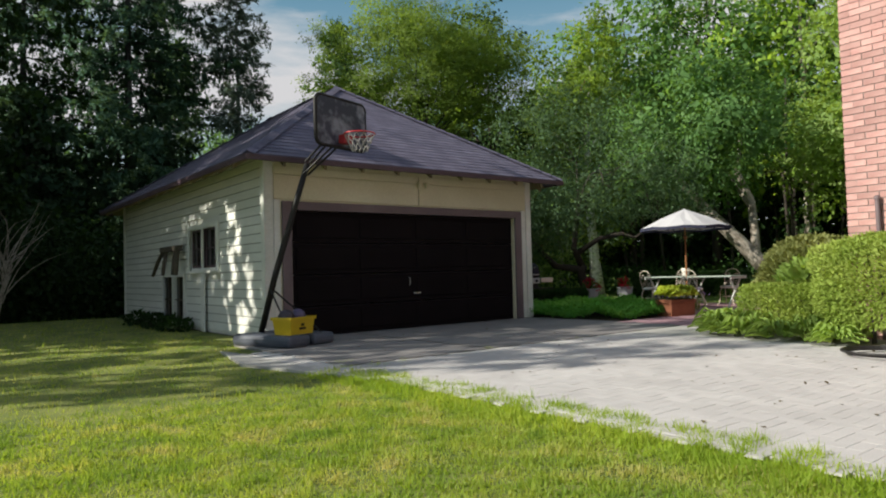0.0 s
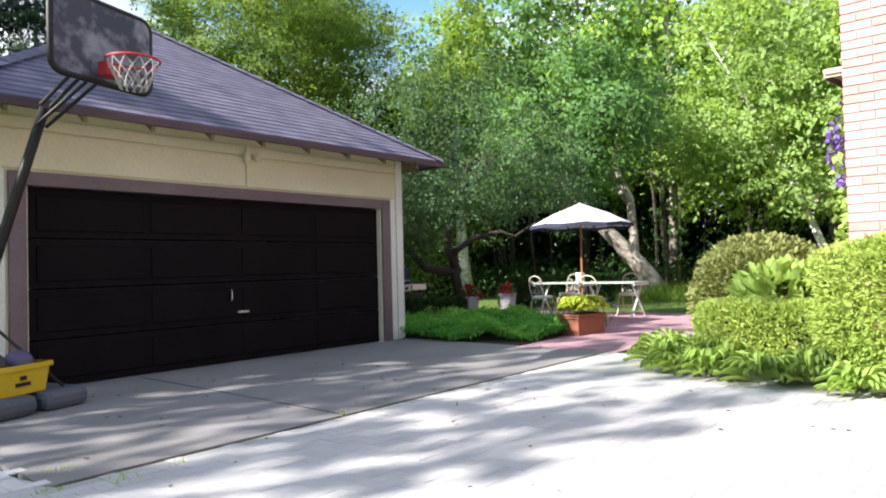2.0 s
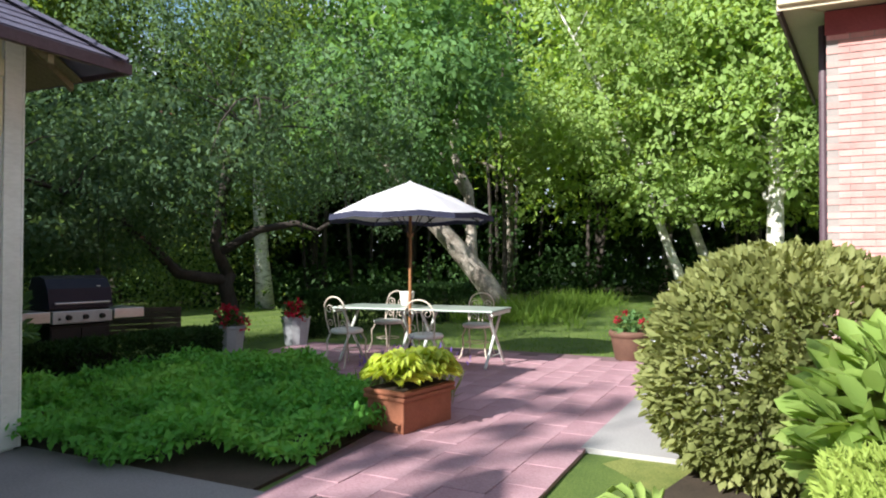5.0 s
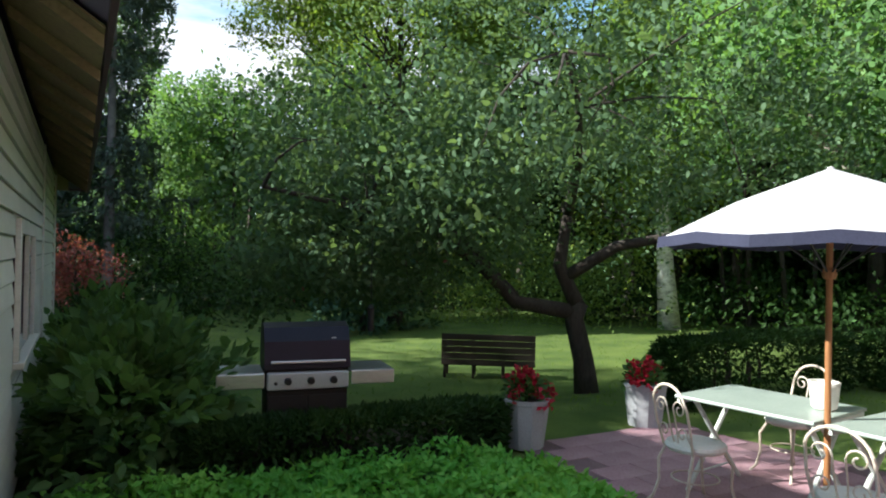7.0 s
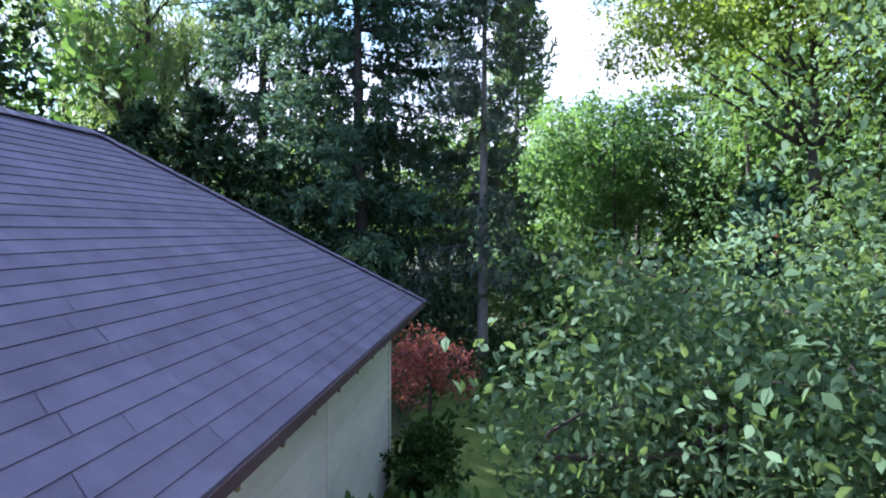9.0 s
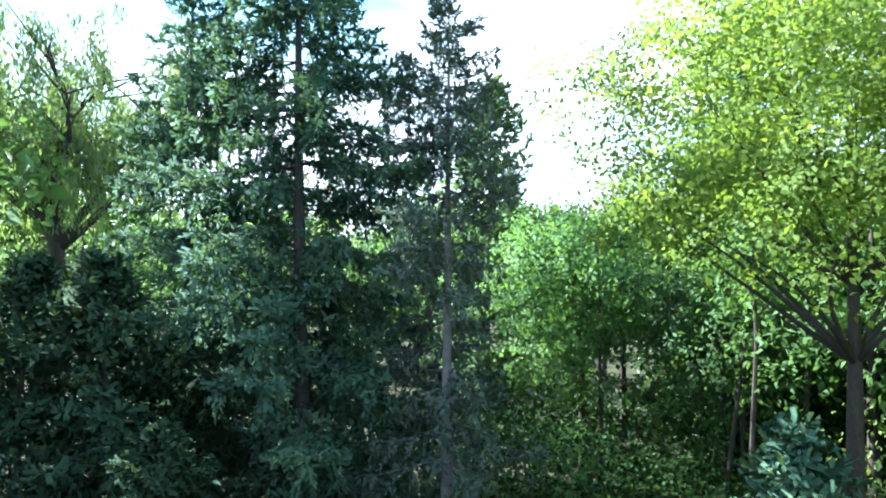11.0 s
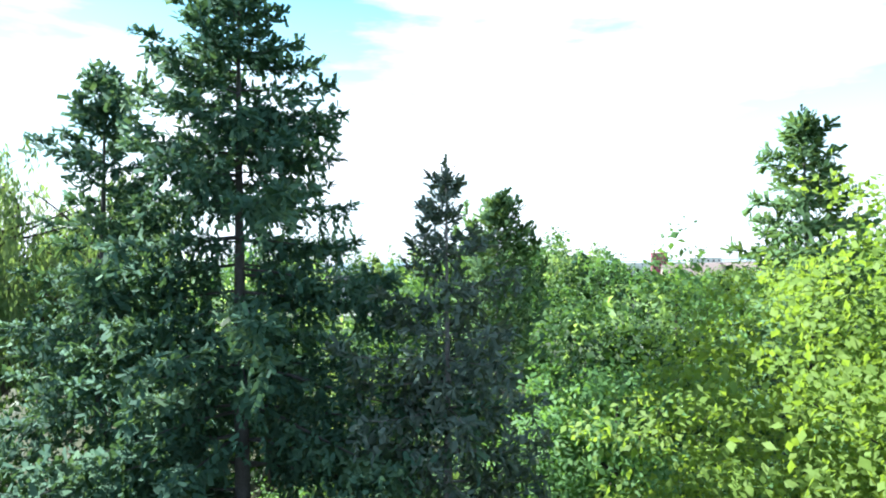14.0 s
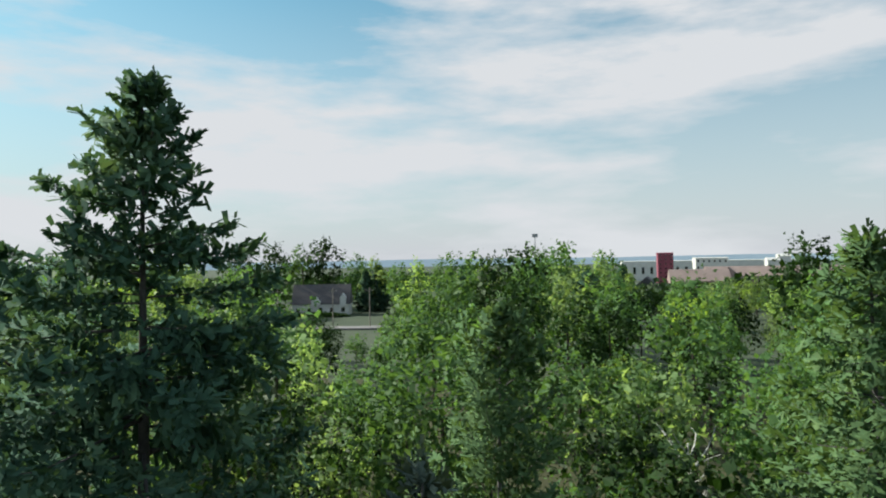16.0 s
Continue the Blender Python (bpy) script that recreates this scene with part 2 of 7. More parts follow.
def oval_leaves(at, size, r, out=None):
    """Longish oval leaves folded along the rib, hanging a little."""
    n = len(at)
    way = r.normal(size=(n, 3)) + [0, 0, -0.35] if out is None else out + 0.45 * r.normal(size=(n, 3))
    way = unit(way)
    side = unit(np.cross(way, r.normal(size=(n, 3)) * 0.6 + [0, 0, 1.0]))
    nor = np.cross(side, way)
    s = (size * (0.7 + 0.6 * r.random(n)))[:, None]
    a, d = at, at + way * s - nor * s * 0.12
    rows = [a, at + way * s * 0.32 + side * s * 0.27 + nor * s * 0.07, at + way * s * 0.70 + side * s * 0.22 + nor * s * 0.03, d,
            at + way * s * 0.70 - side * s * 0.22 + nor * s * 0.03, at + way * s * 0.32 - side * s * 0.27 + nor * s * 0.07]
    base = 6 * np.arange(n)[:, None]
    return np.stack(rows, 1).reshape(-1, 3), np.concatenate([base + [0, 1, 2, 3], base + [0, 3, 4, 5]])


# ---- materials ----
WHITE_PAINT = surface("white_paint", (0.60, 0.60, 0.56), (0.78, 0.78, 0.75), 0.6, 1.2, 22, 0.25, piece=0.06, stretch=(1, 1, 3))
CREAM = surface("cream_paint", (0.60, 0.55, 0.39), (0.74, 0.69, 0.52), 0.6, 1.0, 30, 0.15)
BROWN_PAINT = surface("brown_paint", (0.060, 0.036, 0.048), (0.112, 0.072, 0.090), 0.5, 2.0, 40, 0.2)
MAUVE_TRIM = surface("mauve_trim", (0.12, 0.085, 0.10), (0.19, 0.145, 0.16), 0.55, 2.0, 40, 0.2)
DOOR_PAINT = surface("door_paint", (0.0055, 0.0038, 0.005), (0.011, 0.008, 0.010), 0.65, 1.6, 50, 0.12, gloss=0.08)
SHINGLE = surface("shingle", (0.094, 0.085, 0.135), (0.166, 0.152, 0.223), 0.85, 3.0, 160, 0.4, piece=0.10, island=0.10)
SHINGLE_EDGE = surface("shingle_edge", (0.012, 0.011, 0.016), (0.035, 0.032, 0.042), 0.95, 4, 90, 0.4)
GLASS = surface("window_glass", (0.010, 0.012, 0.013), (0.022, 0.024, 0.026), 0.05, 2.0, 20, 0.0, gloss=0.8)
BRICK = surface("house_brick", (0.375, 0.190, 0.180), (0.515, 0.320, 0.302), 0.85, 3.0, 90, 0.4, piece=0.16, island=0.16)
MORTAR = surface("mortar", (0.24, 0.215, 0.21), (0.33, 0.30, 0.29), 0.9, 3.0, 80, 0.4)
CONCRETE = surface("concrete", (0.165, 0.152, 0.158), (0.285, 0.268, 0.270), 0.85, 0.9, 70, 0.3)
PALE_CONCRETE = surface("pale_concrete", (0.28, 0.268, 0.272), (0.41, 0.395, 0.395), 0.85, 0.9, 70, 0.3)
PAVER = surface("paver", (0.41, 0.39, 0.395), (0.54, 0.515, 0.52), 0.85, 1.2, 80, 0.35, piece=0.05, island=0.05)
SAND = surface("joint_sand", (0.33, 0.318, 0.308), (0.44, 0.425, 0.41), 0.9, 2.0, 80, 0.35)
PATIO_BED = surface("patio_bed", (0.13, 0.075, 0.085), (0.24, 0.15, 0.165), 0.9, 2.0, 60, 0.4)
RED_PAVER = surface("red_paver", (0.27, 0.140, 0.172), (0.48, 0.305, 0.345), 0.8, 1.5, 60, 0.5, piece=0.07)
SOIL = surface("soil", (0.03, 0.022, 0.015), (0.07, 0.05, 0.035), 0.95, 3.0, 50, 0.6)
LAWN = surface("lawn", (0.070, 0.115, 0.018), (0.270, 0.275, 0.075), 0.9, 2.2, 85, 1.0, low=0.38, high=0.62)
# greener copy of lawn for the back, tree shade put into its colour
LAWN_SHADE = surface("back_lawn_shaded", (0.048, 0.090, 0.014), (0.135, 0.185, 0.036), 0.9, 1.4, 60, 1.0, low=0.36, high=0.66)
FAR_GREEN = surface("far_land", (0.035, 0.055, 0.030), (0.075, 0.095, 0.055), 0.95, 0.01, 0.2, 0.0)
WOOD_FLOOR = surface("wood_floor", (0.030, 0.035, 0.014), (0.075, 0.075, 0.030), 0.95, 0.5, 12, 0.6)
BLACK_METAL = surface("black_metal", (0.010, 0.009, 0.010), (0.024, 0.021, 0.021), 0.5, 6, 60, 0.1, gloss=0.3)
GREY_PLASTIC = surface("grey_plastic", (0.060, 0.068, 0.095), (0.115, 0.125, 0.160), 0.6, 4, 70, 0.15)
YELLOW_PLASTIC = surface("yellow_plastic", (0.50, 0.35, 0.01), (0.63, 0.45, 0.02), 0.45, 4, 60, 0.05)
BOARD_FACE = surface("backboard_face", (0.045, 0.048, 0.075), (0.24, 0.25, 0.31), 0.35, 1.7, 9, 0.05, low=0.48, high=0.62)
RED_METAL = surface("red_metal", (0.36, 0.02, 0.03), (0.50, 0.04, 0.05), 0.45, 5, 60, 0.1)
NET = surface("net_cord", (0.30, 0.28, 0.28), (0.46, 0.44, 0.43), 0.8, 8, 90, 0.2)
BALL = surface("dark_ball", (0.035, 0.030, 0.045), (0.07, 0.06, 0.085), 0.5, 6, 120, 0.3)
CANVAS = surface("canvas", (0.42, 0.41, 0.44), (0.54, 0.53, 0.56), 0.85, 1.5, 120, 0.15)
NAVY = surface("navy_cloth", (0.015, 0.017, 0.04), (0.035, 0.038, 0.075), 0.85, 3, 120, 0.15)
POLE_WOOD = surface("pole_wood", (0.20, 0.085, 0.03), (0.36, 0.17, 0.07), 0.5, 3, 60, 0.2, stretch=(1, 1, 0.1))
TABLE_TOP = surface("table_top", (0.27, 0.33, 0.30), (0.40, 0.46, 0.42), 0.35, 3, 50, 0.15)
TABLE_PAINT = surface("table_paint", (0.50, 0.53, 0.50), (0.68, 0.70, 0.67), 0.4, 3, 50, 0.15)
CHAIR_IRON = surface("chair_iron", (0.42, 0.33, 0.26), (0.72, 0.66, 0.58), 0.6, 8, 90, 0.2)
SEAT_PAINT = surface("seat_paint", (0.62, 0.60, 0.56), (0.80, 0.78, 0.74), 0.5, 4, 60, 0.1)
TERRACOTTA = surface("terracotta", (0.24, 0.085, 0.045), (0.36, 0.14, 0.08), 0.8, 4, 60, 0.25)
POT_BROWN = surface("pot_brown", (0.095, 0.048, 0.034), (0.16, 0.085, 0.058), 0.75, 5, 60, 0.25)
POT_GREY = surface("pot_grey", (0.31, 0.32, 0.345), (0.44, 0.45, 0.48), 0.7, 3, 60, 0.2)
STEEL = surface("steel", (0.42, 0.42, 0.43), (0.60, 0.60, 0.61), 0.35, 5, 60, 0.05, metal=0.85, stretch=(0.2, 1, 1))
CONTROL = surface("control_panel", (0.36, 0.36, 0.38), (0.48, 0.48, 0.50), 0.4, 5, 60, 0.03, metal=0.3)
GRILL_LID = surface("grill_lid", (0.008, 0.007, 0.018), (0.016, 0.015, 0.030), 0.35, 5, 60, 0.05, gloss=0.25)
ZINC = surface("zinc", (0.22, 0.24, 0.26), (0.36, 0.38, 0.40), 0.4, 6, 60, 0.1, metal=0.7)
OLD_WOOD = surface("old_wood", (0.055, 0.045, 0.035), (0.13, 0.105, 0.08), 0.85, 2, 40, 0.5, stretch=(0.3, 3, 3))
# darker copy of old_wood: shade on the bench is put into its colour
DARK_WOOD = surface("dark_wood", (0.026, 0.020, 0.016), (0.065, 0.050, 0.040), 0.85, 2, 40, 0.5, stretch=(0.3, 3, 3))
BARK = surface("bark", (0.026, 0.021, 0.018), (0.078, 0.064, 0.054), 0.95, 4, 30, 0.9, stretch=(1, 1, 0.3))
PALE_BARK = surface("pale_bark", (0.17, 0.14, 0.115), (0.44, 0.39, 0.34), 0.9, 2.4, 25, 0.7, low=0.40, high=0.60)
WHITE_BARK = surface("white_bark", (0.30, 0.28, 0.26), (0.72, 0.70, 0.66), 0.85, 3.0, 25, 0.5, stretch=(1, 1, 2), low=0.38, high=0.56)
GREY_BARK = surface("grey_bark", (0.11, 0.10, 0.10), (0.24, 0.225, 0.22), 0.95, 4, 30, 0.8)
SPRUCE_BARK = surface("spruce_bark", (0.038, 0.036, 0.036), (0.10, 0.095, 0.092), 0.95, 4, 30, 0.8)
LEAF_MAPLE = foliage("maple_leaf", (0.052, 0.116, 0.040), (0.096, 0.192, 0.066), (0.165, 0.280, 0.096), vary=0.28)
LEAF_BRIGHT = foliage("bright_leaf", (0.150, 0.245, 0.048), (0.232, 0.358, 0.070), (0.325, 0.440, 0.102), thin=0.5, vary=0.28)
LEAF_APPLE = foliage("apple_leaf", (0.060, 0.116, 0.056), (0.102, 0.176, 0.092), (0.160, 0.240, 0.140), rough=0.55, thin=0.4, patch=1.1, gloss=0.15)
# near-black leaf; in the wood this colour also carries the deep shade
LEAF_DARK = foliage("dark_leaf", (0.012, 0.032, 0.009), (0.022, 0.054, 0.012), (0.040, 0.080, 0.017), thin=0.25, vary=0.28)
LEAF_PALE = foliage("pale_leaf", (0.160, 0.260, 0.072), (0.255, 0.375, 0.108), (0.340, 0.450, 0.150), thin=0.42, vary=0.28)
LEAF_WILLOW = foliage("willow_leaf", (0.135, 0.220, 0.095), (0.205, 0.310, 0.140), (0.285, 0.380, 0.190), thin=0.55, vary=0.28)
LEAF_YEW = foliage("yew_leaf", (0.180, 0.265, 0.045), (0.285, 0.375, 0.080), (0.390, 0.460, 0.125), thin=0.3)
LEAF_BUSH = foliage("bush_leaf", (0.100, 0.125, 0.040), (0.200, 0.225, 0.078), (0.345, 0.360, 0.145), thin=0.3)
LEAF_HOSTA = foliage("hosta_leaf", (0.185, 0.290, 0.062), (0.280, 0.395, 0.098), (0.400, 0.490, 0.160), thin=0.35)
LEAF_COVER = foliage("cover_leaf", (0.072, 0.228, 0.043), (0.140, 0.385, 0.072), (0.300, 0.550, 0.120), thin=0.35, patch=0.9, gloss=0.12)
LEAF_RED = foliage("red_leaf", (0.15, 0.040, 0.048), (0.23, 0.075, 0.080), (0.31, 0.135, 0.128), thin=0.35)
NEEDLE = foliage("spruce_needle", (0.030, 0.070, 0.055), (0.064, 0.130, 0.092), (0.150, 0.236, 0.135), thin=0.22, rough=0.7, patch=0.8, gloss=0.08)
# darker copy of the spruce needle: shade on the low spruces is in it
NEEDLE_SHADED = foliage("shaded_needle", (0.022, 0.048, 0.032), (0.042, 0.082, 0.050), (0.080, 0.130, 0.070), thin=0.2, rough=0.7, patch=0.8, gloss=0.06)
NEEDLE_GREY = foliage("grey_needle", (0.066, 0.096, 0.084), (0.112, 0.154, 0.130), (0.175, 0.222, 0.176), thin=0.2, rough=0.7, gloss=0.08)
NEEDLE_PINE = foliage("pine_needle", (0.050, 0.098, 0.050), (0.092, 0.160, 0.074), (0.160, 0.240, 0.105), thin=0.25, rough=0.7, gloss=0.08)
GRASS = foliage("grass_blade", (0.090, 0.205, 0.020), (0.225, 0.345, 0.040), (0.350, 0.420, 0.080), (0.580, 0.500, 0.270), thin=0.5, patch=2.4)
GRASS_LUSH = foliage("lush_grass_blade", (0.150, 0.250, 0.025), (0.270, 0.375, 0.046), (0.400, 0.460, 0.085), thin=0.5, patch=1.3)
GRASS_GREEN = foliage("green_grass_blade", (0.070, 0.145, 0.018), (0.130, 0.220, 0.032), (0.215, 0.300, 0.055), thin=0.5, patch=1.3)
PETAL_RED = foliage("red_petal", (0.22, 0.006, 0.014), (0.34, 0.012, 0.035), (0.45, 0.035, 0.08), thin=0.3)
PETAL_PURPLE = foliage("purple_petal", (0.13, 0.07, 0.36), (0.22, 0.13, 0.50), (0.32, 0.22, 0.60), thin=0.3)
FRIEZE_RED = surface("frieze_red", (0.20, 0.045, 0.05), (0.28, 0.075, 0.08), 0.6, 2, 40, 0.2)
SOFFIT = surface("soffit_paint", (0.30, 0.31, 0.20), (0.40, 0.41, 0.28), 0.7, 2, 40, 0.15)
EAVE_WOOD = surface("eave_wood", (0.15, 0.12, 0.065), (0.27, 0.22, 0.12), 0.75, 2, 40, 0.25)
# planter leaves, lightened: sunlight on them is put into the yellow-green
LEAF_LIT_LIME = foliage("lit_lime_leaf", (0.34, 0.44, 0.05), (0.50, 0.58, 0.09), (0.62, 0.66, 0.18), thin=0.4)
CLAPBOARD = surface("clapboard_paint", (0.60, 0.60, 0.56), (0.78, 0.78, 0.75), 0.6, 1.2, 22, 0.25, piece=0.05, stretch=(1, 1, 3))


def board_lines(mat, first, pitch):
    """A thin darker line along the top of every board, under the lip of the next."""
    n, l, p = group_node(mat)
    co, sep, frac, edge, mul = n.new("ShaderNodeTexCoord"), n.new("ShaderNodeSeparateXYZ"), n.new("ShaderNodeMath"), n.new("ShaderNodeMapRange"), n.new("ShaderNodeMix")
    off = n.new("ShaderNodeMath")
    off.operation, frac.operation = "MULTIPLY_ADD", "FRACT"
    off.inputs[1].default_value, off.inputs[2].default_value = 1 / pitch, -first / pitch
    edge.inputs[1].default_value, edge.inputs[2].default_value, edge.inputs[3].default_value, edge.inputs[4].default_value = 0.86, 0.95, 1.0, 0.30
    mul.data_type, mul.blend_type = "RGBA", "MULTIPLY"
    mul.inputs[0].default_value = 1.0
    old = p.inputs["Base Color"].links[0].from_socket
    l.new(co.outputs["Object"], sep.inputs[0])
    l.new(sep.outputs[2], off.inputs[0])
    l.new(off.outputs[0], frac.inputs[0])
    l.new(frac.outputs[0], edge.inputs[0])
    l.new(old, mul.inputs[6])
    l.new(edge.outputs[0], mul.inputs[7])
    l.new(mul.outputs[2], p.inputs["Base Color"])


board_lines(CLAPBOARD, 0.06, 0.152)


# ---- ground ----
def smooth_step(a, b, v):
    s = min(1.0, max(0.0, (v - a) / (b - a)))
    return s * s * (3 - 2 * s)


def ground_height(x, y):
    """Level round the house, a little lower on the back lawn, falling gently to the town far off."""
    d = math.hypot(x - 10, y - 10)
    dip = max(smooth_step(13.7, 17.5, y) * smooth_step(11.6, 12.8, x), smooth_step(21.5, 25, y)) * (1 - smooth_step(20, 27, x) * (1 - smooth_step(14, 22, y)))
    return -0.02 - 0.42 * dip - 16.0 * smooth_step(230, 1300, d)


def make_ground():
    radii = [*range(0, 42), 44, 48, 54, 62, 75, 95, 125, 170, 240, 330, 450, 650, 950, 1400, 2200, 3400, 4700]
    n, verts = 132, [(10, 10, ground_height(10, 10))]
    for r in radii[1:]:
        for k in range(n):
            x, y = 10 + r * math.cos(2 * math.pi * k / n), 10 + r * math.sin(2 * math.pi * k / n)
            verts.append((x, y, ground_height(x, y)))
    tris = [(0, 1 + k, 1 + (k + 1) % n) for k in range(n)]
    for i in range(len(radii) - 2):
        a, b = 1 + i * n, 1 + (i + 1) * n
        for k in range(n):
            j = (k + 1) % n
            tris += [(a + k, b + k, b + j), (a + k, b + j, a + j)]
    ob = from_arrays("ground", verts, tris, LAWN, smooth=True)
    ob.data.materials.append(WOOD_FLOOR)
    ob.data.materials.append(FAR_GREEN)
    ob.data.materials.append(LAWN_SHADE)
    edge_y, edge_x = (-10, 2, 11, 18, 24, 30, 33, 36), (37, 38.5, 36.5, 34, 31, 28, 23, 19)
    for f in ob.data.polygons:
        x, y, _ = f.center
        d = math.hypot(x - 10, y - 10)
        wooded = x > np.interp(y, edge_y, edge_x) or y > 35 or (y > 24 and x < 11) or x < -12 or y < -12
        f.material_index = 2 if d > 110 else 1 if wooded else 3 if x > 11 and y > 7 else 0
    return tagged(ob, "sunlit mown green lawn running into woodland ground", "ground", kind="structure")


make_ground()

apron = part("pavement", slab([(4.75, 7.55), (11.35, 7.55), (11.35, 8.6), (11.35, 11.12), (5.2, 11.12), (4.75, 10.9)], -0.1, 0.012), CONCRETE, None)
tagged(apron, "grey concrete apron with worn edge before the garage", "pavement", kind="structure")
crack = bmesh.new()
for x0, x1, y0, y1 in ((4.78, 11.3, 7.47, 7.548), ):
    block(crack, x0, x1, y0, y1, -0.05, 0.006)
tagged(part("trim", box(6.896, 6.912, 7.552, 11.0, -0.05, 0.0145), SOIL, None), "dark narrow joint across the concrete apron", "joint", kind="structure")
tagged(part("trim", crack, SOIL, None), "dark soil-filled joint between concrete and pavers", "joint", kind="structure")

drive = part("road", slab([(4.60, -14), (11.2, -14), (11.2, 4.0), (11.3, 7.5), (4.78, 7.5), (4.3, 10.2), (3.98, 8.6), (4.52, 6.4), (4.57, 2.5)], -0.1, 0.0095), SAND, None)
tagged(drive, "driveway bed of pale sand under herringbone pavers", "driveway", kind="structure")
patio = part("floor", slab([(11.3, 7.45), (17.9, 7.35), (17.95, 10.2), (17.4, 12.9), (15.4, 13.1), (15.0, 11.0), (14.6, 9.9), (13.2, 9.1), (11.3, 8.9)], -0.1, 0.006), PATIO_BED, None)
tagged(patio, "patio bed of dark soil under red pavers", "patio", kind="structure")
path_slab = part("pavement", slab([(13.1, 6.5), (16.0, 6.45), (26, 6.0), (26, 7.0), (17.9, 7.34), (13.1, 7.44)], -0.1, 0.018), PALE_CONCRETE, None)
tagged(path_slab, "pale concrete garden path beside the patio", "path", kind="structure")


def height_noise(p):
    return np.array([noise.noise(Vector((x * 6.0, y * 6.0, 11))) for x, y in p[:, :2]])


def grass_patch(name, x0, x1, y0, y1, count, tall, keep, label, fade=0.8, lean=0.75, wide=0.0045, blade=GRASS):
    """Mown blades over a stretch of lawn, thinning out softly and in tufts towards its ends."""
    p = np.stack([x0 + (x1 - x0) * rng.random(count), y0 + (y1 - y0) * rng.random(count), np.zeros(count)], 1)
    p = p[keep(p[:, 0], p[:, 1])]
    rim = np.minimum(np.minimum(p[:, 0] - x0, p[:, 1] - y0), y1 - p[:, 1]) / fade
    tuft = np.array([noise.noise(Vector((x * 1.7, y * 1.7, 3))) + 0.6 * noise.noise(Vector((x * 5, y * 5, 7))) for x, y in p[:, :2]])
    p = p[rng.random(len(p)) < np.clip(rim, 0, 1) * np.clip(0.92 + 0.5 * tuft, 0.45, 1)]
    p[:, 2] = [ground_height(x, y) - 0.008 for x, y in p[:, :2]]
    out = np.tile([0, 0, lean], (len(p), 1)) + rng.normal(size=(len(p), 3)) * 0.45
    out[:, 2] = np.maximum(out[:, 2], 0.25)
    tip = p + unit(out) * (tall * (0.5 + 0.9 * rng.random(len(p))) * np.interp(height_noise(p), (-0.4, 0.5), (0.6, 1.35)))[:, None]
    side = unit(np.cross(out, rng.normal(size=out.shape))) * (wide * (0.7 + 0.6 * rng.random(len(p))))[:, None]
    ob = from_arrays(name, np.stack([p - side, p + side, tip], 1).reshape(-1, 3), np.arange(3 * len(p)).reshape(-1, 3), blade)
    return tagged(ob, label, "grass", kind="stuff")


def west_of_drive(x, y):
    edge = np.where(y < 6.4, 4.50, np.where(y < 8.6, 4.50 - (y - 6.4) * 0.22, 4.03 + (y - 8.6) * 0.35))
    return (x < edge) & ((x - 1) ** 2 + (y - 0.9) ** 2 > 0.8)


grass_patch("grass", -5, 4.9, -0.5, 14, 80000, 0.050, west_of_drive, "short mown lawn grass, sunlit yellow-green", 2.0)
grass_patch("grass", -1.4, 4.6, 0.6, 7.0, 240000, 0.044, west_of_drive, "thick mown grass near the drive, sunlit", 1.6, wide=0.0060)
grass_patch("grass", -5, 5.0, 11, 22, 9000, 0.065, lambda x, y: (x < 5.0) & (y > 10.8), "shaded lawn grass beside the garage", 1.5, wide=0.007)
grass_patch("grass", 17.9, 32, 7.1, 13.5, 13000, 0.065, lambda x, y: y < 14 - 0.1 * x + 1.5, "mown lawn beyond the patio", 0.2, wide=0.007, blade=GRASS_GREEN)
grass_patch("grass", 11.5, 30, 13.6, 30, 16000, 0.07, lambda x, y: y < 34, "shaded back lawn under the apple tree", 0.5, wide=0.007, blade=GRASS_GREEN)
grass_patch("grass", 4.10, 4.98, -0.6, 7.4, 50000, 0.080, lambda x, y: x < np.interp(y, (-1, 2.4, 3.4, 5.0, 6.9, 7.4), (4.78, 4.80, 4.87, 4.87, 4.77, 4.58)) + 0.05 * np.sin(y * 5) + 0.05 * np.sin(y * 13.7), "lush grass growing over the edge of the drive", 0.3, wide=0.0050, blade=GRASS_LUSH)


grass_patch("grass", 4.9, 11.2, 7.40, 7.60, 1500, 0.045, lambda x, y: np.sin(x * 3.1) + np.sin(x * 7.7) > 0.35, "small weeds in the joint of the drive", 0.05, wide=0.006, blade=GRASS_GREEN)
TUFTS = ((6.97, 7.58, 0.10), (4.90, 7.85, 0.13), (5.06, 7.33, 0.16), (5.42, 7.36, 0.10), (8.6, 7.52, 0.07), (4.78, 7.45, 0.14))
grass_patch("grass", 4.5, 8.9, 7.1, 8.1, 24000, 0.055, lambda x, y: np.min([np.hypot(x - a, (y - b) * 1.6) - q for a, b, q in TUFTS], 0) < 0, "tufts of bright grass in the joints of the drive", 0.05, wide=0.006, blade=GRASS_LUSH)
LITTER = foliage("litter_leaf", (0.060, 0.045, 0.030), (0.110, 0.085, 0.050), (0.160, 0.140, 0.060), thin=0.2)
p = np.stack([4.9 + 4.6 * rng.random(170) ** 0.8, 0.4 + 10.0 * rng.random(170), np.full(170, 0.018)], 1)
litter = from_arrays("fallen_leaves", *leaf_cards(p, np.full(170, 0.045), np.column_stack([rng.normal(size=(170, 2)), np.zeros(170)]) * 2, wide=0.7, droop=0, flat=1.0), LITTER)
tagged(litter, "few small dry leaves scattered on the drive", "leaves", kind="stuff")


# ---- garage ----
GX0, GX1, GY0, GY1, GH = 5.36, 11.27, 11.10, 20.45, 3.04
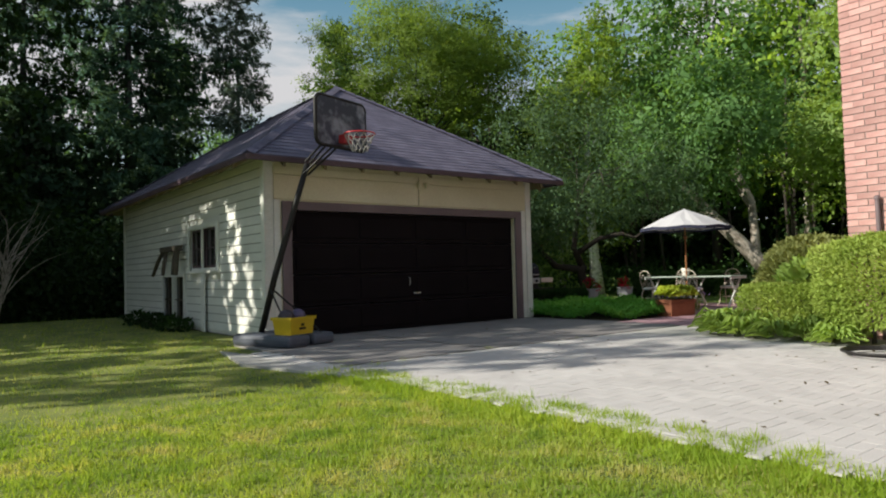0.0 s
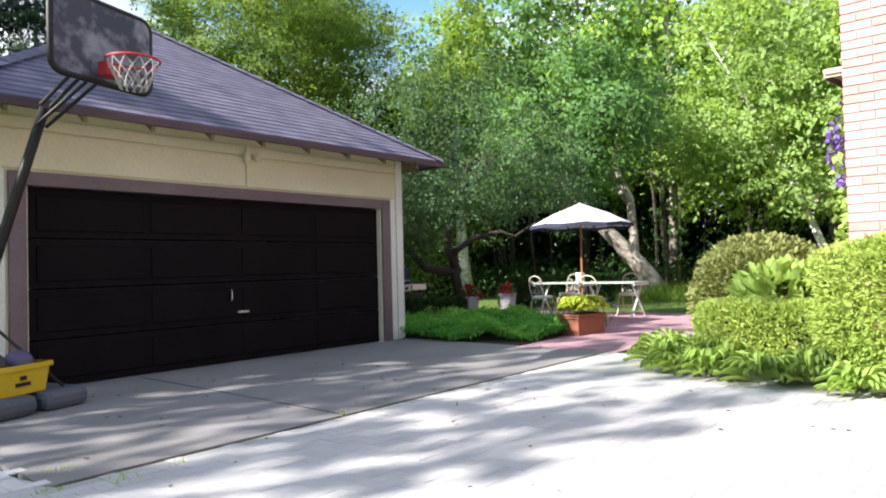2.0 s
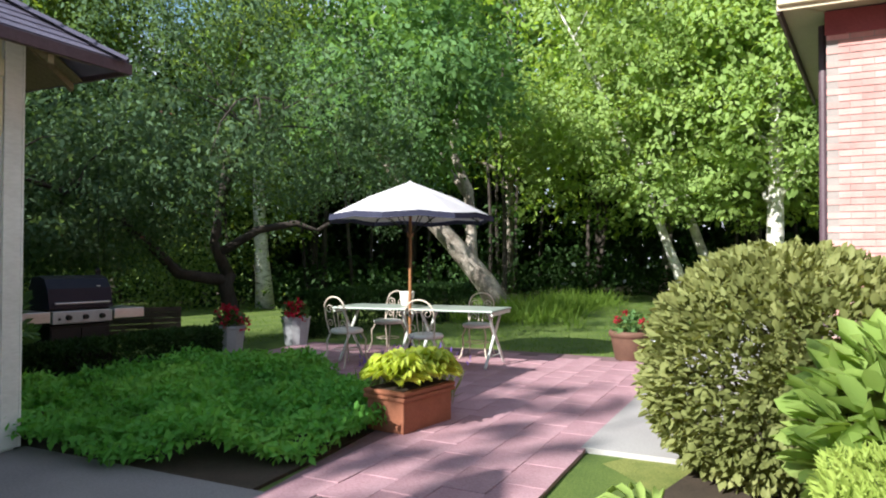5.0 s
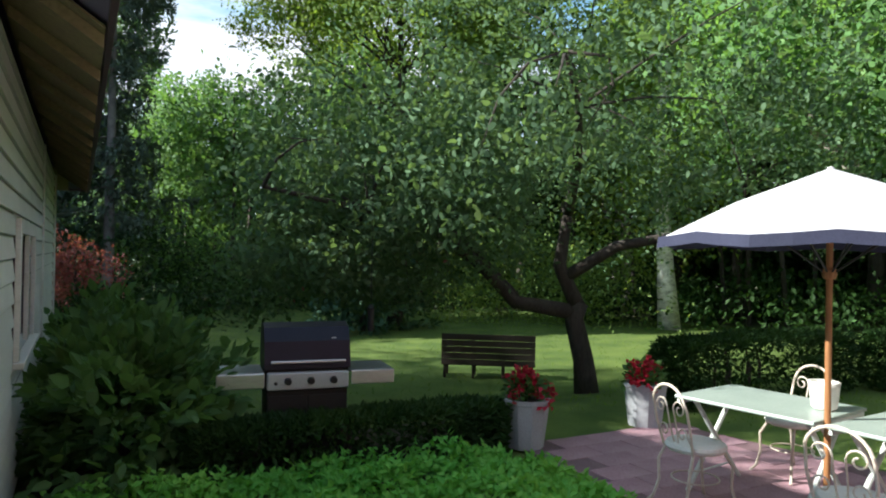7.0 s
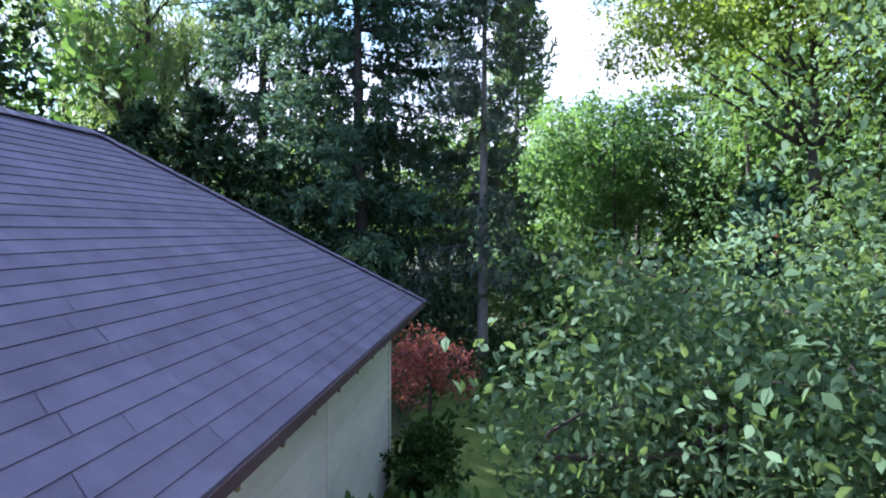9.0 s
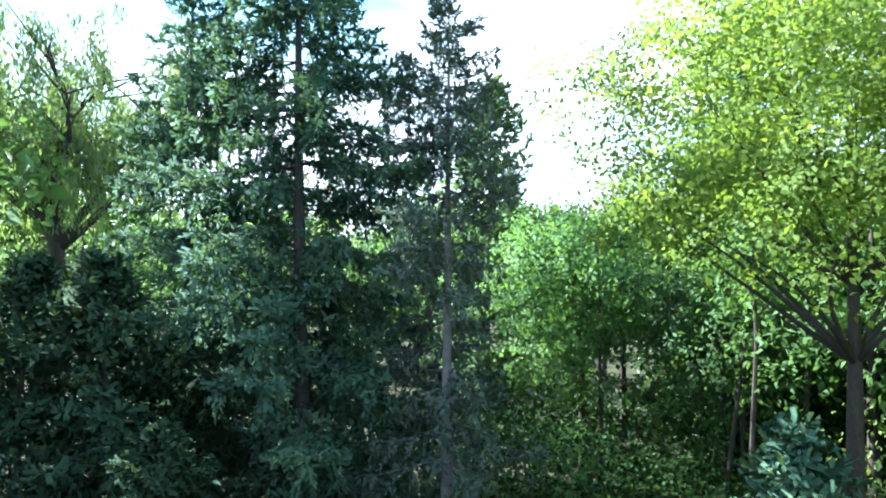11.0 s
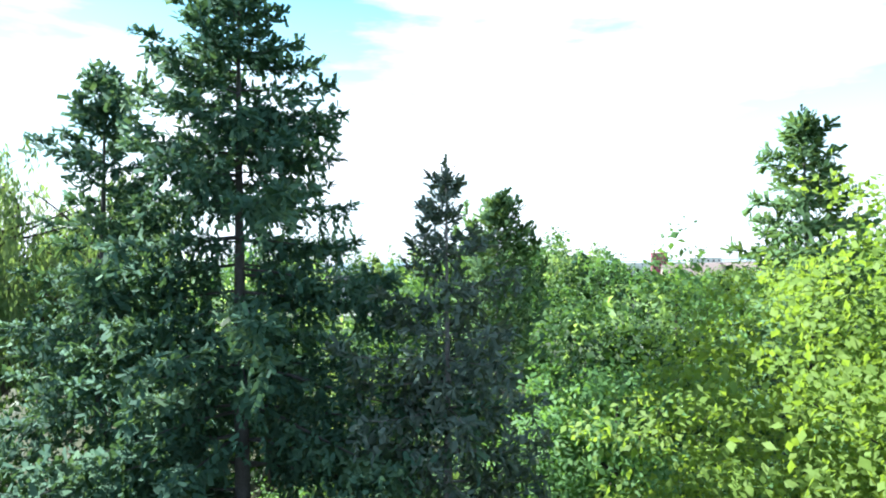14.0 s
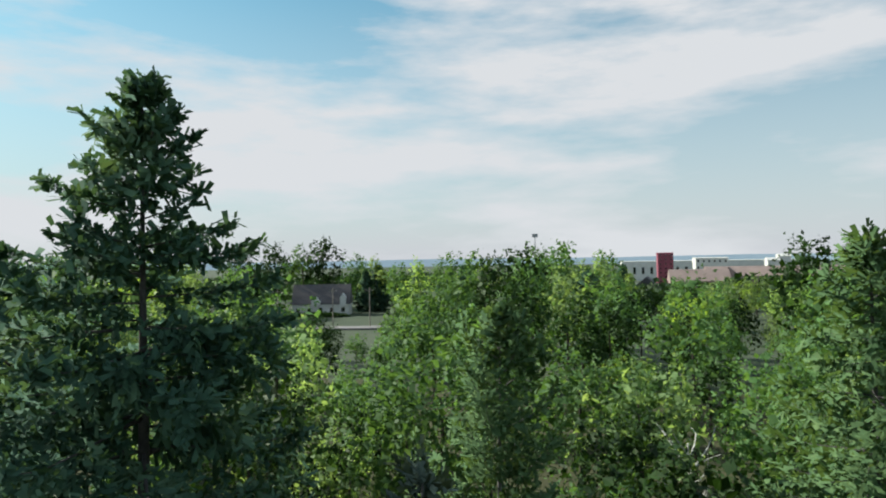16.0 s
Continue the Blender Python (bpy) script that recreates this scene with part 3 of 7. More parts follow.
EX0, EX1, EY0, EY1, EZ = 4.86, 11.76, 10.58, 20.96, 2.875
RX, RY0, RY1, RZ = 8.31, 14.03, 17.51, 5.16
garage = thing("garage", (0, 0, 0), "white clapboard double garage with grey hipped shingle roof", "garage")


def wall_with_holes(x_fixed, thick, y0, y1, z0, z1, holes, along="y"):
    """A wall of blocks round its openings; holes: (from, to, sill, head) along the wall."""
    bm = bmesh.new()
    us = sorted({y0, y1, *(h[0] for h in holes), *(h[1] for h in holes)})
    zs = sorted({z0, z1, *(h[2] for h in holes), *(h[3] for h in holes)})
    for a, b in zip(us, us[1:]):
        for low, high in zip(zs, zs[1:]):
            if any(h[0] <= a and b <= h[1] and h[2] <= low and high <= h[3] for h in holes):
                continue
            if along == "y":
                block(bm, x_fixed, x_fixed + thick, a, b, low, high)
            else:
                block(bm, a, b, x_fixed, x_fixed + thick, low, high)
    bmesh.ops.remove_doubles(bm, verts=bm.verts, dist=1e-5)
    return bm


WIN_R, WIN_L, SIDE_DOOR = (13.18, 14.74, 1.08, 1.90), (13.30, 14.86, 1.22, 1.98), (15.3, 16.8, 0.12, 1.06)
part("wall", wall_with_holes(GX1 - 0.14, 0.12, GY0, GY1, 0, GH, [WIN_R]), WHITE_PAINT, garage)
part("wall", wall_with_holes(GX0 + 0.02, 0.12, GY0, GY1, 0, GH, [WIN_L, SIDE_DOOR]), WHITE_PAINT, garage)
part("wall", wall_with_holes(GY0, 0.14, GX0 + 0.14, GX1 - 0.14, 0, GH, [(5.82, 10.80, 0, 2.12)], "x"), CREAM, garage)
part("wall", box(GX0 + 0.14, GX1 - 0.14, GY1 - 0.14, GY1, 0, GH), WHITE_PAINT, garage)
part("foundation", slab([(GX0 + 0.03, GY0 + 0.01), (GX1 - 0.03, GY0 + 0.01), (GX1 - 0.03, GY1 - 0.01), (GX0 + 0.03, GY1 - 0.01)], -0.6, 0.004), CONCRETE, garage)
for x0, x1, y0, y1 in ((GX0 - 0.012, GX0 + 0.13, GY0 - 0.03, GY0 - 0.002), (GX1 - 0.13, GX1 - 0.004, GY0 - 0.028, GY0 - 0.002), (GX1 - 0.003, GX1 + 0.016, GY0 - 0.030, GY0 + 0.11),
                       (GX1 + 0.002, GX1 + 0.03, GY1 - 0.10, GY1 + 0.02), (GX0 - 0.03, GX0 - 0.013, GY0 - 0.03, GY0 + 0.11), (GX0 - 0.03, GX0 - 0.002, GY1 - 0.10, GY1 + 0.02), (GX1 + 0.002, GX1 + 0.024, 16.69, 16.75)):
    part("corner_board", box(x0, x1, y0, y1, 0.03, GH - 0.05, bevel=0.005), WHITE_PAINT, garage)
# trim over the door: frieze boards with a seam in the middle
for x0, x1 in ((5.50, 8.36), (8.375, 11.13)):
    part("frieze_board", box(x0, x1, GY0 - 0.026, GY0 - 0.002, 2.27, 2.66, bevel=0.006), CREAM, garage)
    part("frieze_board", box(x0, x1, GY0 - 0.036, GY0 - 0.002, 2.675, 2.80, bevel=0.006), CREAM, garage)
for x0, x1, z0, z1 in ((5.64, 5.80, 0.01, 2.24), (10.82, 10.99, 0.01, 2.24), (5.80, 10.82, 2.10, 2.24)):
    part("door_jamb", box(x0, x1, GY0 - 0.045, GY0 + 0.15, z0, z1, bevel=0.006), MAUVE_TRIM, garage)
for x in (5.55, 11.06):
    part("side_board", box(x - 0.055, x + 0.055, GY0 - 0.03, GY0 - 0.002, 0.02, 2.26, bevel=0.005), WHITE_PAINT, garage)

door = thing("garage_door", (0, 0, 0), "dark brown panelled overhead garage door, closed", "garage door")
SECTIONS = ((0.015, 0.50), (0.51, 1.03), (1.04, 1.56), (1.57, 2.09))
for z0, z1 in SECTIONS:
    section = part("door_section", box(5.82, 10.80, GY0 + 0.075, GY0 + 0.12, z0, z1, bevel=0.008), DOOR_PAINT, door)
    for k in range(4):
        x0 = 5.92 + k * 1.215
        part("panel", box(x0, x0 + 1.13, GY0 + 0.062, GY0 + 0.08, z0 + 0.075, z1 - 0.075, bevel=0.012), DOOR_PAINT, section)
part("handle", bar([(8.16, GY0 + 0.05, 0.80), (8.16, GY0 + 0.02, 0.82), (8.16, GY0 + 0.02, 0.92), (8.16, GY0 + 0.05, 0.94)], 0.009), STEEL, door, "small steel pull handle")
part("latch", box(8.26, 8.42, GY0 + 0.035, GY0 + 0.075, 0.63, 0.66, bevel=0.006), STEEL, door, "steel latch bar")

lamp = thing("floodlight", (8.38, GY0 - 0.03, 2.62), "small tan twin floodlight over the garage door", "lamp")
part("mount", box(-0.05, 0.05, -0.03, 0.0, -0.05, 0.09, bevel=0.008), CREAM, lamp)
for dx in (-0.06, 0.10):
    part("lamp_head", lathe([(0.015, 0), (0.035, 0.02), (0.05, 0.09), (0.045, 0.1)], 14, (dx, -0.09, -0.03)), CREAM, lamp, smooth=True)


def roof_plane(poly, thick=0.06):
    bm = bmesh.new()
    low, high = [bm.verts.new((x, y, z - thick)) for x, y, z in poly], [bm.verts.new(p) for p in poly]
    bm.faces.new(low[::-1])
    bm.faces.new(high)
    for i in range(len(poly)):
        j = (i + 1) % len(poly)
        bm.faces.new((low[i], low[j], high[j], high[i]))
    return bm


C = {"fl": (EX0, EY0, EZ), "fr": (EX1, EY0, EZ), "br": (EX1, EY1, EZ), "bl": (EX0, EY1, EZ), "rf": (RX, RY0, RZ), "rb": (RX, RY1, RZ)}
PLANES = {"front": ("fl", "fr", "rf"), "right": ("fr", "br", "rb", "rf"), "back": ("br", "bl", "rb"), "left": ("bl", "fl", "rf", "rb")}
roof = part("roof", roof_plane([C[k] for k in PLANES["right"]]), SHINGLE, garage)
for k in ("front", "back", "left"):
    part("roof_deck", roof_plane([C[c] for c in PLANES[k]]), SHINGLE, roof)
for x0, x1, y0, y1 in ((EX0 - 0.02, EX1 + 0.02, EY0 - 0.02, EY0 + 0.012), (EX0 - 0.02, EX1 + 0.02, EY1 - 0.012, EY1 + 0.02), (EX0 - 0.02, EX0 + 0.012, EY0 + 0.013, EY1 - 0.013), (EX1 - 0.012, EX1 + 0.02, EY0 + 0.013, EY1 - 0.013)):
    part("fascia", box(x0, x1, y0, y1, EZ - 0.090, EZ - 0.008, bevel=0.005), BROWN_PAINT, garage)
SLOPE = (RZ - EZ) / (EX1 - RX)


def sloped(bm, outer, inner, along0, along1, low, high, axis):
    """A board under the eaves that rises with the roof from its outer to its inner edge; low, high: below the shingles' plane."""
    rise = SLOPE * abs(inner - outer)
    put = (lambda u, v, z: (u, v, z)) if axis == "x" else (lambda u, v, z: (v, u, z))
    v = [bm.verts.new(put(u, w, z)) for w in (along0, along1) for u, z in ((outer, EZ - low), (inner, EZ + rise - low), (inner, EZ + rise - high), (outer, EZ - high))]
    for q in ((0, 1, 2, 3), (7, 6, 5, 4), (0, 4, 5, 1), (1, 5, 6, 2), (2, 6, 7, 3), (3, 7, 4, 0)):
        bm.faces.new([v[i] for i in q])
    return bm


for outer, inner, a0, a1, axis in ((EX1 - 0.02, GX1 + 0.004, GY0 - 0.02, GY1 + 0.02, "x"), (EX0 + 0.02, GX0 - 0.004, GY0 - 0.02, GY1 + 0.02, "x"), (EY0 + 0.02, GY0 - 0.04, EX0 + 0.3, EX1 - 0.3, "y"), (EY1 - 0.02, GY1 + 0.004, EX0 + 0.3, EX1 - 0.3, "y")):
    part("soffit", sloped(bmesh.new(), outer, inner, a0, a1, 0.092, 0.078, axis), EAVE_WOOD, garage)
for i in range(14):
    y = EY0 + 0.62 + i * 0.70
    for x0, x1 in ((EX1 - 0.022, GX1 + 0.035), (EX0 + 0.022, GX0 - 0.035)):
        part("rafter_tail", sloped(bmesh.new(), x0, x1, y - 0.022, y + 0.022, 0.155, 0.094, "x"), EAVE_WOOD, garage)
for i in range(9):
    x = EX0 + 0.62 + i * 0.71
    part("rafter_tail", sloped(bmesh.new(), EY0 + 0.022, GY0 - 0.045, x - 0.022, x + 0.022, 0.155, 0.094, "y"), EAVE_WOOD, garage)


def shingle_strip(k, row, rows, u0, u1, lift):
    """A row piece of shingle on a roof plane, between two shares of the row's length."""
    a, b = (Vector(C[c]) for c in PLANES[k][:2])
    top_a, top_b = Vector(C[PLANES[k][-1]]), Vector(C[PLANES[k][2]])
    s0, s1 = max(0.0, (row - 0.08) / rows), min(1.0, (row + 1.0) / rows)
    lo0, lo1 = a.lerp(top_a, s0), b.lerp(top_b, s0)
    hi0, hi1 = a.lerp(top_a, s1), b.lerp(top_b, s1)
    nor = (b - a).cross(top_a - a).normalized()
    p = [lo0.lerp(lo1, u0), lo0.lerp(lo1, u1), hi0.lerp(hi1, u1), hi0.lerp(hi1, u0)]
    v = [p[0] + nor * (0.0095 + lift), p[1] + nor * (0.0095 + lift), p[2] + nor * 0.003, p[3] + nor * 0.003, p[0] + nor * 0.001, p[1] + nor * 0.001]
    return v, [(0, 1, 2, 3), (4, 5, 1, 0)]


def shingle_rows(k, rows, width):
    a, b = (Vector(C[c]) for c in PLANES[k][:2])
    top_a, top_b = Vector(C[PLANES[k][-1]]), Vector(C[PLANES[k][2]])
    for row in range(rows):
        s = row / rows
        length = (a.lerp(top_a, s) - b.lerp(top_b, s)).length
        if length < 0.2:
            continue
        at, cuts = -random.random() * width, [0.0]
        while at < length:
            at += width * random.choice((0.94, 1.0, 1.06))
            if 0.05 < at < length - 0.05:
                cuts.append(at / length)
        cuts.append(1.0)
        for u0, u1 in zip(cuts, cuts[1:]):
            gap = 0.004 / length
            yield shingle_strip(k, row, rows, u0 + gap, u1 - gap, 0.0015 * random.random())


for k in ("front", "left", "back"):
    verts, faces = [], []
    for v, f in shingle_rows(k, 29, 0.32):
        faces += [tuple(i + len(verts) for i in q) for q in f]
        verts += [tuple(p) for p in v]
    tagged(from_arrays("shingles", verts, faces, SHINGLE, roof), kind="stuff")
# caps over the hips and the ridge
for a, b in (("fl", "rf"), ("fr", "rf"), ("br", "rb"), ("bl", "rb"), ("rf", "rb")):
    p, q = Vector(C[a]), Vector(C[b])
    side = (q - p).cross(Vector((0, 0, 1))).normalized()
    n = int((q - p).length / 0.24)
    drop = 0.054 if a != "rf" else 0.072
    for i in range(n):
        s, e = p.lerp(q, i / n), p.lerp(q, (i + 1.15) / n)
        bm = bmesh.new()
        t = [bm.verts.new(v) for v in (s + side * 0.13 + Vector((0, 0, 0.04 - drop)), s + Vector((0, 0, 0.046)), s - side * 0.13 + Vector((0, 0, 0.04 - drop)),
                                       e + side * 0.13 + Vector((0, 0, 0.03 - drop)), e + Vector((0, 0, 0.036)), e - side * 0.13 + Vector((0, 0, 0.03 - drop)))]
        bm.faces.new((t[0], t[1], t[4], t[3]))
        bm.faces.new((t[1], t[2], t[5], t[4]))
        part("ridge_cap", bm, SHINGLE, roof)


def pair_window(name, x, hole, side, label):
    """Two small sashes side by side with upright bars, in a white frame."""
    y0, y1, z0, z1 = hole
    w = tagged(part(name, bmesh.new(), WHITE_PAINT, None), label, "window", kind="structure")
    f = x + side * 0.004
    lo, hi = min(f, f + side * 0.035), max(f, f + side * 0.035)
    for a, b, c, d in ((y0 - 0.10, y0, z0 - 0.05, z1 + 0.10), (y1, y1 + 0.10, z0 - 0.05, z1 + 0.10), (y0, y1, z1, z1 + 0.10), ((y0 + y1) / 2 - 0.035, (y0 + y1) / 2 + 0.035, z0, z1)):
        part("window_frame", box(lo, hi, a, b, c, d, bevel=0.004), WHITE_PAINT, w)
    part("window_sill", box(min(f, f + side * 0.07), max(f, f + side * 0.07), y0 - 0.13, y1 + 0.13, z0 - 0.10, z0 - 0.052, bevel=0.006), WHITE_PAINT, w)
    xi = x - side * 0.05
    for a, b in ((y0, (y0 + y1) / 2 - 0.035), ((y0 + y1) / 2 + 0.035, y1)):
        for ya, yb, za, zb in ((a, a + 0.04, z0, z1), (b - 0.04, b, z0, z1), (a + 0.04, b - 0.04, z0, z0 + 0.05), (a + 0.04, b - 0.04, z1 - 0.04, z1)):
            part("sash", box(xi - 0.02, xi + 0.02, ya, yb, za, zb, bevel=0.003), BROWN_PAINT, w)
        for i in (1, 2):
            y = a + 0.04 + (b - a - 0.08) * i / 3
            part("glazing_bar", box(xi - 0.012, xi + 0.012, y - 0.011, y + 0.011, z0 + 0.05, z1 - 0.04), BROWN_PAINT, w)
        part("glazing_bar", box(xi - 0.010, xi + 0.010, a + 0.04, b - 0.04, (z0 + z1) / 2 - 0.011, (z0 + z1) / 2 + 0.011), BROWN_PAINT, w)
        part("pane", box(xi - 0.004, xi + 0.004, a + 0.03, b - 0.03, z0 + 0.04, z1 - 0.03), GLASS, w, "dark reflecting glass")
    return w


pair_window("window_1", GX1, WIN_R, 1, "paired barred sash window in white frame, garage side")
pair_window("window_2", GX0, WIN_L, -1, "paired dark sash window in white frame on clapboards")

# the low barred window, and the old trestle hung above it
low_win = tagged(part("window_3", bmesh.new(), WHITE_PAINT, None), "low dark barred window in the weathered garage side", "window", kind="structure")
y0, y1, z0, z1 = SIDE_DOOR
for a, b, c, d in ((y0 - 0.06, y0, z0, z1 + 0.06), (y1, y1 + 0.06, z0, z1 + 0.06), (y0, y1, z1, z1 + 0.06), (16.02, 16.09, z0, z1)):
    part("window_frame", box(GX0 - 0.035, GX0 + 0.05, a, b, c, d, bevel=0.004), WHITE_PAINT, low_win)
part("window_sill", box(GX0 - 0.06, GX0 + 0.05, y0 - 0.08, y1 + 0.08, z0 - 0.045, z0 - 0.003, bevel=0.006), WHITE_PAINT, low_win)
for a, b in ((y0, 16.02), (16.09, y1)):
    part("pane", box(GX0 + 0.05, GX0 + 0.06, a, b, z0, z1), GLASS, low_win, "dark dusty glass")
    for i in (1, 2):
        part("glazing_bar", box(GX0 + 0.02, GX0 + 0.049, a + (b - a) * i / 3 - 0.012, a + (b - a) * i / 3 + 0.012, z0, z1), OLD_WOOD, low_win)
    part("glazing_bar", box(GX0 + 0.018, GX0 + 0.047, a, b, 0.56, 0.585), OLD_WOOD, low_win)
trestle = thing("trestle", (GX0 - 0.05, 15.75, 1.18), "dark weathered wooden trestle hung on the garage wall", "trestle")
part("beam", box(-0.16, -0.02, -0.62, 0.62, 0.42, 0.53, bevel=0.012), OLD_WOOD, trestle)
for dy, lean in ((-0.52, -0.10), (-0.40, 0.02), (0.28, 0.06), (0.50, 0.62)):
    part("leg", bar([(-0.10, dy, 0.45), (-0.14, dy + lean * 0.5, 0.22), (-0.17, dy + lean, -0.08)], [0.045, 0.042, 0.036], 6), OLD_WOOD, trestle)
leaning_plank = thing("plank", (GX0 - 0.05, 13.95, 0), "white painted upright board under the window sill", "board")
part("board", box(-0.03, 0.0, -0.10, 0.10, 0, 1.11, bevel=0.005), WHITE_PAINT, leaning_plank)


# ---- house ----
HX, HY = 10.77, 4.68
house = thing("house", (0, 0, 0), "red brick two-storey house with white-lit side wall", "house")
part("wall", slab([(HX + 0.012, HY - 0.012), (HX + 0.012, -8), (17.98, -8), (17.98, HY - 0.012)], -0.1, 6.2), MORTAR, house)
part("wall", slab([(18.002, 5.508), (18.002, -3), (22.7, -3), (22.7, 4.93)], -0.1, 4.55), MORTAR, house)
part("frieze", box(17.955, 17.992, HY + 0.05, 5.53, 4.25, 4.55, bevel=0.005), FRIEZE_RED, house, "dark red painted frieze board")
main_roof = bmesh.new()
lo = [main_roof.verts.new(p) for p in ((HX - 0.5, HY + 0.5, 6.2), (HX - 0.5, -8.5, 6.2), (19, -8.5, 6.2), (19, HY + 0.5, 6.2))]
top = [main_roof.verts.new(p) for p in ((14.6, -0.5, 8.3), (14.6, -3.3, 8.3))]
for q in ((lo[0], lo[1], top[1], top[0]), (lo[1], lo[2], top[1]), (lo[2], lo[3], top[0], top[1]), (lo[3], lo[0], top[0]), lo[::-1]):
    main_roof.faces.new(q)
part("roof", main_roof, SHINGLE, house)
wing_roof = bmesh.new()
lo = [wing_roof.verts.new(p) for p in ((17.46, 6.08, 4.62), (17.46, -3.4, 4.62), (23.2, -3.4, 4.62), (23.2, 5.36, 4.62))]
top = [wing_roof.verts.new(p) for p in ((20.3, 2.5, 5.7), (20.3, -1.5, 5.7))]
for q in ((lo[0], lo[1], top[1], top[0]), (lo[1], lo[2], top[1]), (lo[2], lo[3], top[0], top[1]), (lo[3], lo[0], top[0]), lo[::-1]):
    wing_roof.faces.new(q)
part("roof", wing_roof, SHINGLE, house)
part("fascia", box(17.44, 17.48, 4.72, 6.08, 4.47, 4.615, bevel=0.006), CREAM, house)
part("fascia", slab([(17.481, 6.05), (17.481, 6.085), (23.2, 5.365), (23.2, 5.33)], 4.44, 4.615), BROWN_PAINT, house, "dark brown fascia along the garden side")
part("gutter", box(17.37, 17.438, 4.72, 6.08, 4.52, 4.61, bevel=0.02), CREAM, house)
part("soffit", slab([(17.482, 6.045), (18.0, 5.512), (22.7, 4.94), (23.19, 5.32)], 4.555, 4.575), SOFFIT, house)
part("soffit", slab([(17.482, 4.72), (17.95, 4.72), (17.95, 5.54), (17.482, 6.04)], 4.56, 4.58), SOFFIT, house)
part("downspout", bar([(18.40, 5.525, 4.5), (18.40, 5.525, 0.05)], 0.05, 10), BROWN_PAINT, house)
pipe = thing("vent_pipe", (HX - 0.055, 4.28, 0.0), "short rust-brown upright vent pipe at the brick wall", "pipe")
part("pipe", bar([(0, 0, -0.05), (0.01, 0.01, 1.0), (0.0, 0.02, 1.82)], 0.028, 12), MAUVE_TRIM, pipe)
part("cap", lathe([(0.034, 0), (0.037, 0.02), (0.034, 0.05), (0.012, 0.06)], 12, (0, 0.02, 1.80)), MAUVE_TRIM, pipe)
vine = thing("clematis", (11.93, HY + 0.10, 0), "climbing clematis with purple flowers on the brick wall", "climbing plant")
p = np.stack([rng.normal(0.02, 0.13, 1300), rng.normal(0.04, 0.07, 1300), 0.05 + 2.75 * rng.random(1300) ** 0.85], 1)
p[:, 1] = np.maximum(p[:, 1], -0.05)
part("stem", bar([(0.05, -0.02, 0), (0.08, 0.0, 0.9), (0.0, -0.02, 1.8), (0.06, 0.0, 2.75)], [0.018, 0.014, 0.010, 0.004], 6), BARK, vine)
from_arrays("leaf", *leaf_cards(p, np.full(1300, 0.085), wide=0.7), LEAF_HOSTA, vine)
p = np.concatenate([np.stack([rng.normal(-0.11, 0.09, 46), rng.normal(0.12, 0.06, 46), rng.normal(2.40, 0.15, 46)], 1), np.stack([rng.normal(-0.12, 0.09, 12), rng.normal(0.12, 0.05, 12), rng.normal(1.98, 0.05, 12)], 1)])
for k, q in enumerate(p):
    from_arrays("flower", *leaf_cards(np.repeat(q[None], 5, 0), np.full(5, 0.062), wide=0.7, droop=0), PETAL_PURPLE, vine, "purple clematis flower")


# ---- trees ----
def limb(start, end, bend, r, steps=6):
    """Points along a bent limb from one place to another."""
    start, end = np.asarray(start, float), np.asarray(end, float)
    s = np.linspace(0, 1, steps)[:, None]
    mid = r.normal(size=3) * bend
    return start + (end - start) * s + np.sin(np.pi * s) * mid + np.array([0, 0, 1.0]) * np.sin(np.pi * s) * bend * 0.6


def crown_points(count, centre, radii, r, hollow=0.35, lumps=9):
    """Places of leaf clumps in an uneven crown: a few overlapping lobes, thinner inside."""
    lobes = unit(r.normal(size=(lumps, 3))) * (0.42 + 0.3 * r.random((lumps, 1)))
    lobes[:, 2] = np.abs(lobes[:, 2]) * 0.9 - 0.15
    pick = r.integers(0, lumps, count)
    p = unit(r.normal(size=(count, 3))) * (hollow + (1 - hollow) * r.random((count, 1)) ** 0.5) * (0.40 + 0.22 * r.random(lumps)[pick][:, None])
    return np.asarray(centre) + (lobes[pick] + p) * np.asarray(radii)


def boughs_of(centre, radii, lobes, r, small=0.20, large=0.34, low=-0.8):
    """Boughs of a crown: the middle and size of each leafy bough, set through an uneven ellipsoid."""
    way = unit(r.normal(size=(lobes * 3, 3)))
    way = way[way[:, 2] > low][:lobes]
    far = 0.30 + 0.52 * r.random((len(way), 1)) ** 0.6
    size = small + (large - small) * r.random(len(way))
    return np.asarray(centre) + way * far * np.asarray(radii), size[:, None] * np.asarray(radii)


def leaf_clumps(mids, sizes, each, r, up=0.45):
    """Places of leaf clumps over the upper and outer side of every bough."""
    pick = np.repeat(np.arange(len(mids)), each)
    way = unit(r.normal(size=(len(pick), 3)) + [0, 0, up])
    return mids[pick] + way * sizes[pick] * (0.60 + 0.45 * r.random((len(pick), 1))), way


def leaf_heart(mids, sizes, r, count, reach=0.66):
    """Places and ways out of the packed leaves inside each bough, on an uneven shell below the loose outer leaves."""
    pick = np.repeat(np.arange(len(mids)), count)
    way = unit(r.normal(size=(len(pick), 3)))
    return mids[pick] + way * sizes[pick] * (reach * (0.72 + 0.42 * r.random((len(pick), 1)))), way


